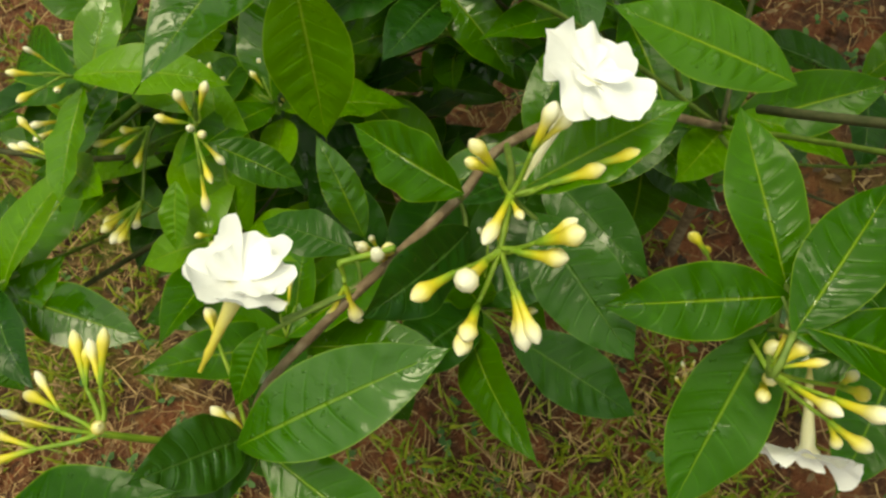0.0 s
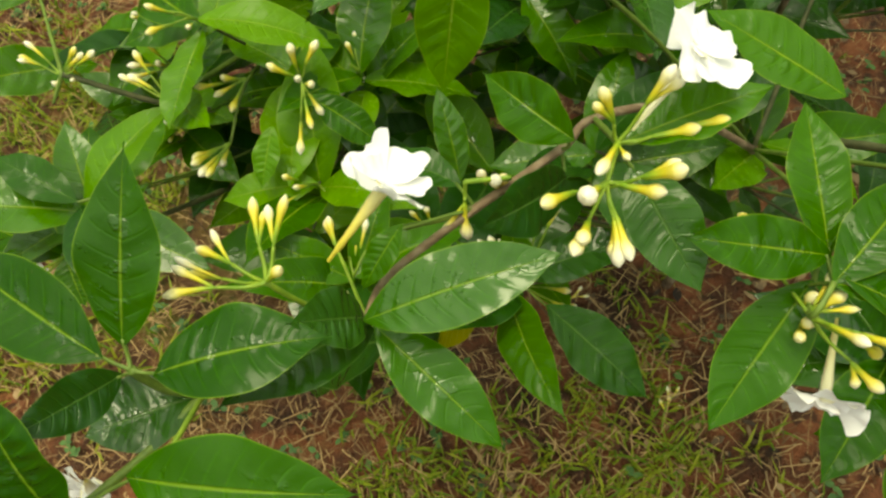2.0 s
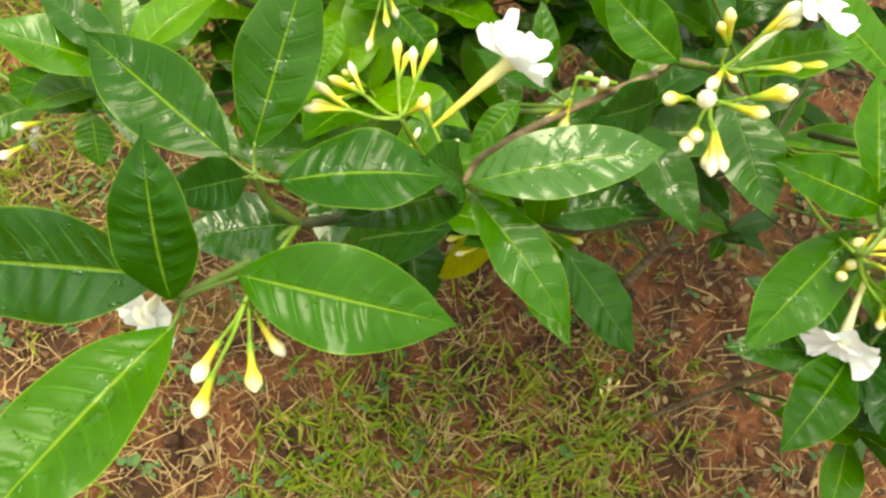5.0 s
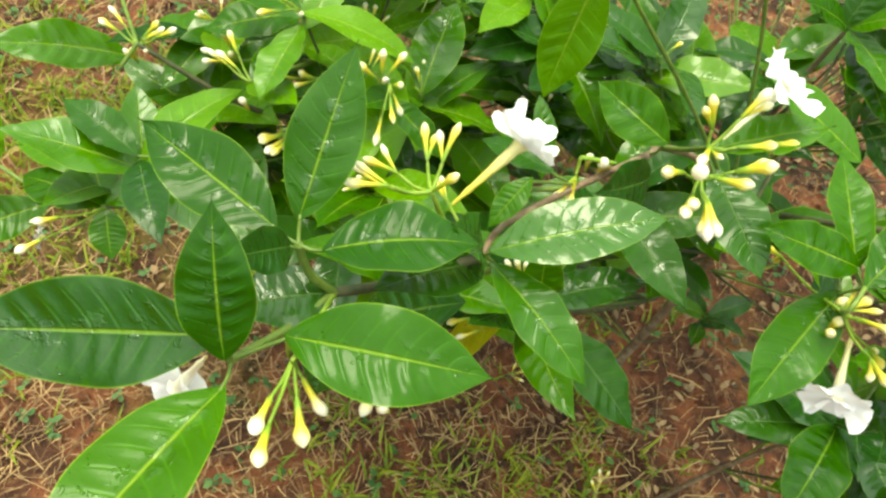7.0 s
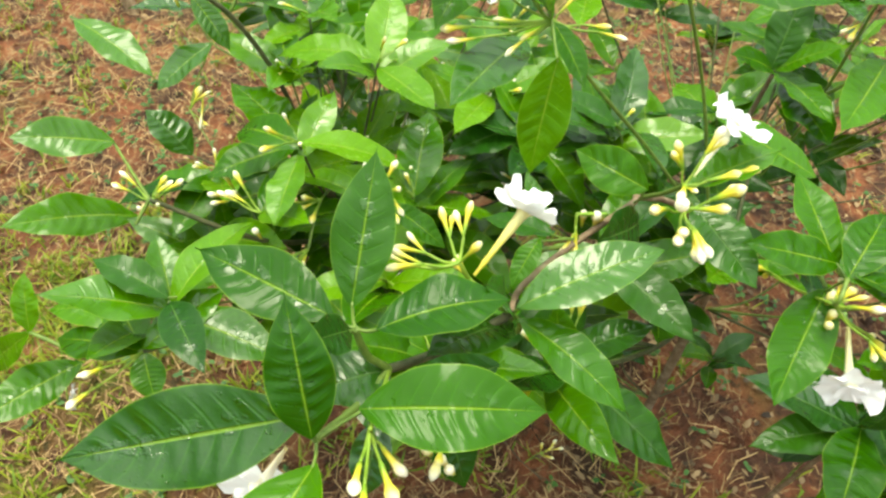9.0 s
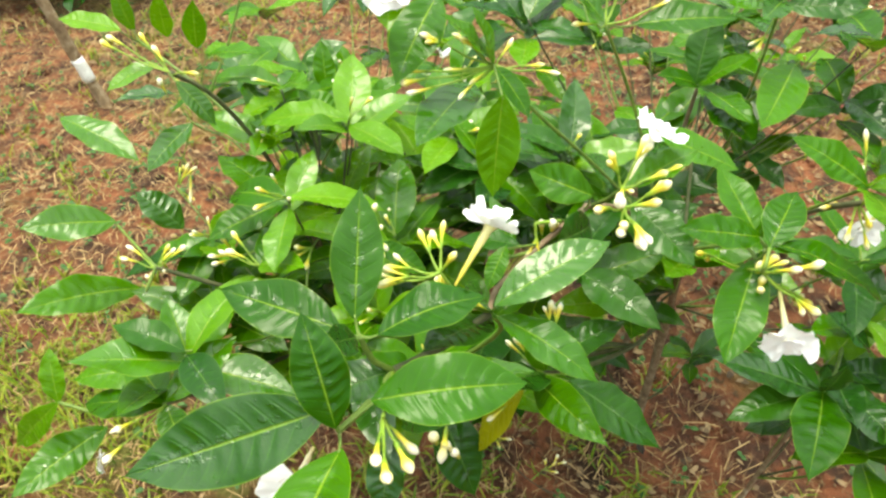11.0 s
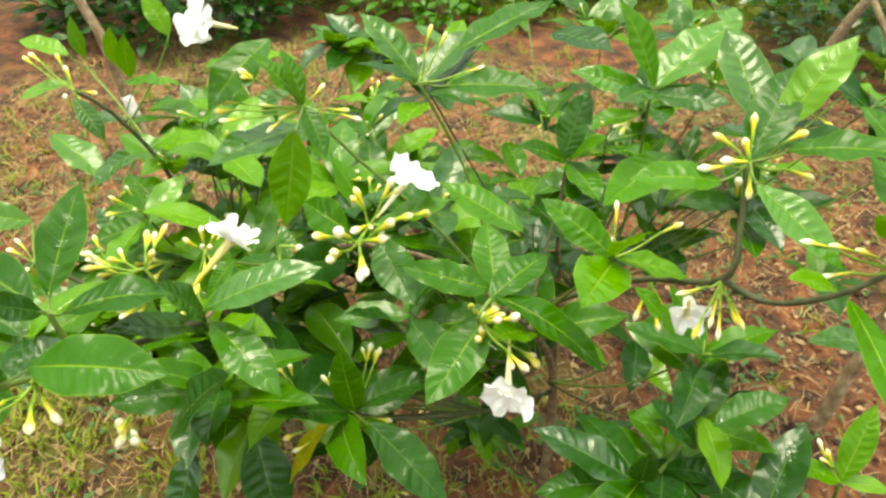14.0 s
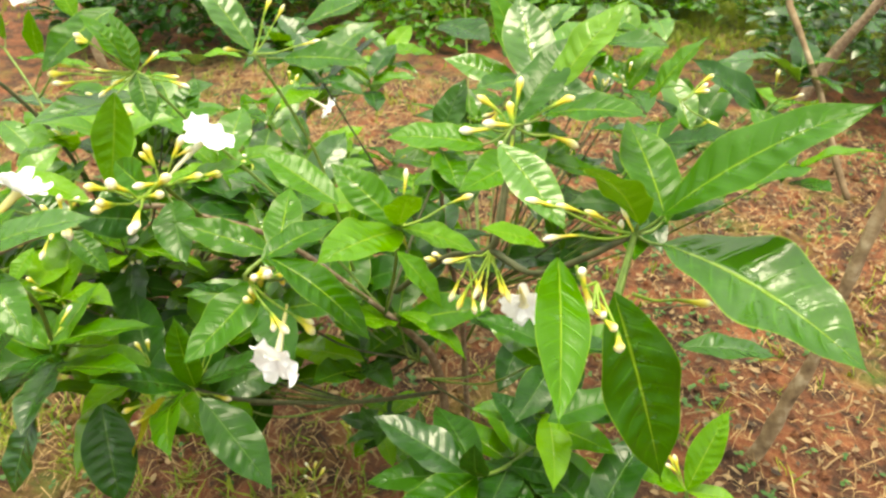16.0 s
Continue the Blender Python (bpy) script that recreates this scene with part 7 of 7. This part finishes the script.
def dry_leaf(rng, x, y, z, verts, faces):
    a, ln, w = rng.uniform(0, 6.28), rng.uniform(0.006, 0.024), rng.uniform(0.15, 0.35)
    c, s, n, curl = math.cos(a), math.sin(a), len(verts), rng.uniform(0.0, 0.5)
    z += 0.006
    for t, q in ((0, 0.05), (0.3, 0.8), (0.65, 0.9), (1.0, 0.05)):
        for u in (-1, 0, 1):
            verts.append((x + c * ln * t - s * ln * w * q * u, y + s * ln * t + c * ln * w * q * u, z + ln * (0.25 * t * (1 - t) + curl * 0.4 * abs(u) * q * 0.5)))
    for i in range(3):
        for j in range(2):
            k = n + i * 3 + j
            faces.append((k, k + 1, k + 4, k + 3))


def clod(rng, x, y, z, verts, faces):
    r, n = rng.uniform(0.004, 0.016), len(verts)
    for i in range(3):
        for j in range(6):
            a, q = j * math.pi / 3 + i * 0.4, r * (1.0, 0.85, 0.4)[i] * rng.uniform(0.7, 1.2)
            verts.append((x + math.cos(a) * q, y + math.sin(a) * q, z + r * (-0.2, 0.5, 0.95)[i]))
    for i in range(2):
        for j in range(6):
            faces.append((n + i * 6 + j, n + i * 6 + (j + 1) % 6, n + i * 6 + 6 + (j + 1) % 6, n + i * 6 + 6 + j))
    faces.append(tuple(n + 12 + j for j in range(6)))


def stick(rng, x, y, z, verts, faces):
    a, ln, w = rng.uniform(0, math.pi), rng.uniform(0.03, 0.13), rng.uniform(0.0006, 0.0016)
    dx, dy, n = math.cos(a), math.sin(a), len(verts)
    bow, tilt = rng.gauss(0, 0.06) * ln, rng.uniform(0.0, 0.012)
    for t in (-0.5, -0.15, 0.2, 0.5):
        side, up = bow * (1 - 4 * t * t), z + 0.007 + tilt * (t + 0.5)
        for k in range(4):
            c, q = math.cos(k * math.pi / 2) * w, math.sin(k * math.pi / 2) * w
            verts.append((x + dx * ln * t - dy * (side + c), y + dy * ln * t + dx * (side + c), up + q))
    for i in range(3):
        for k in range(4):
            faces.append((n + i * 4 + k, n + i * 4 + (k + 1) % 4, n + i * 4 + 4 + (k + 1) % 4, n + i * 4 + 4 + k))


scatter("fallen_twigs", 420, NEAR, stick, DRY, "thin dry twigs lying among the litter", "twigs", 21, lambda x, y: 0.8)
scatter("dry_leaves", 9000, NEAR, dry_leaf, DRY, "small brown dry leaves scattered on the soil", "litter", 15, lambda x, y: 0.2 + 0.7 * max(0, min(1, x * 1.6)))
scatter("soil_clods", 2600, NEAR, clod, SOIL, "crumbs and clods of red soil", "soil", 16, lambda x, y: 0.6)
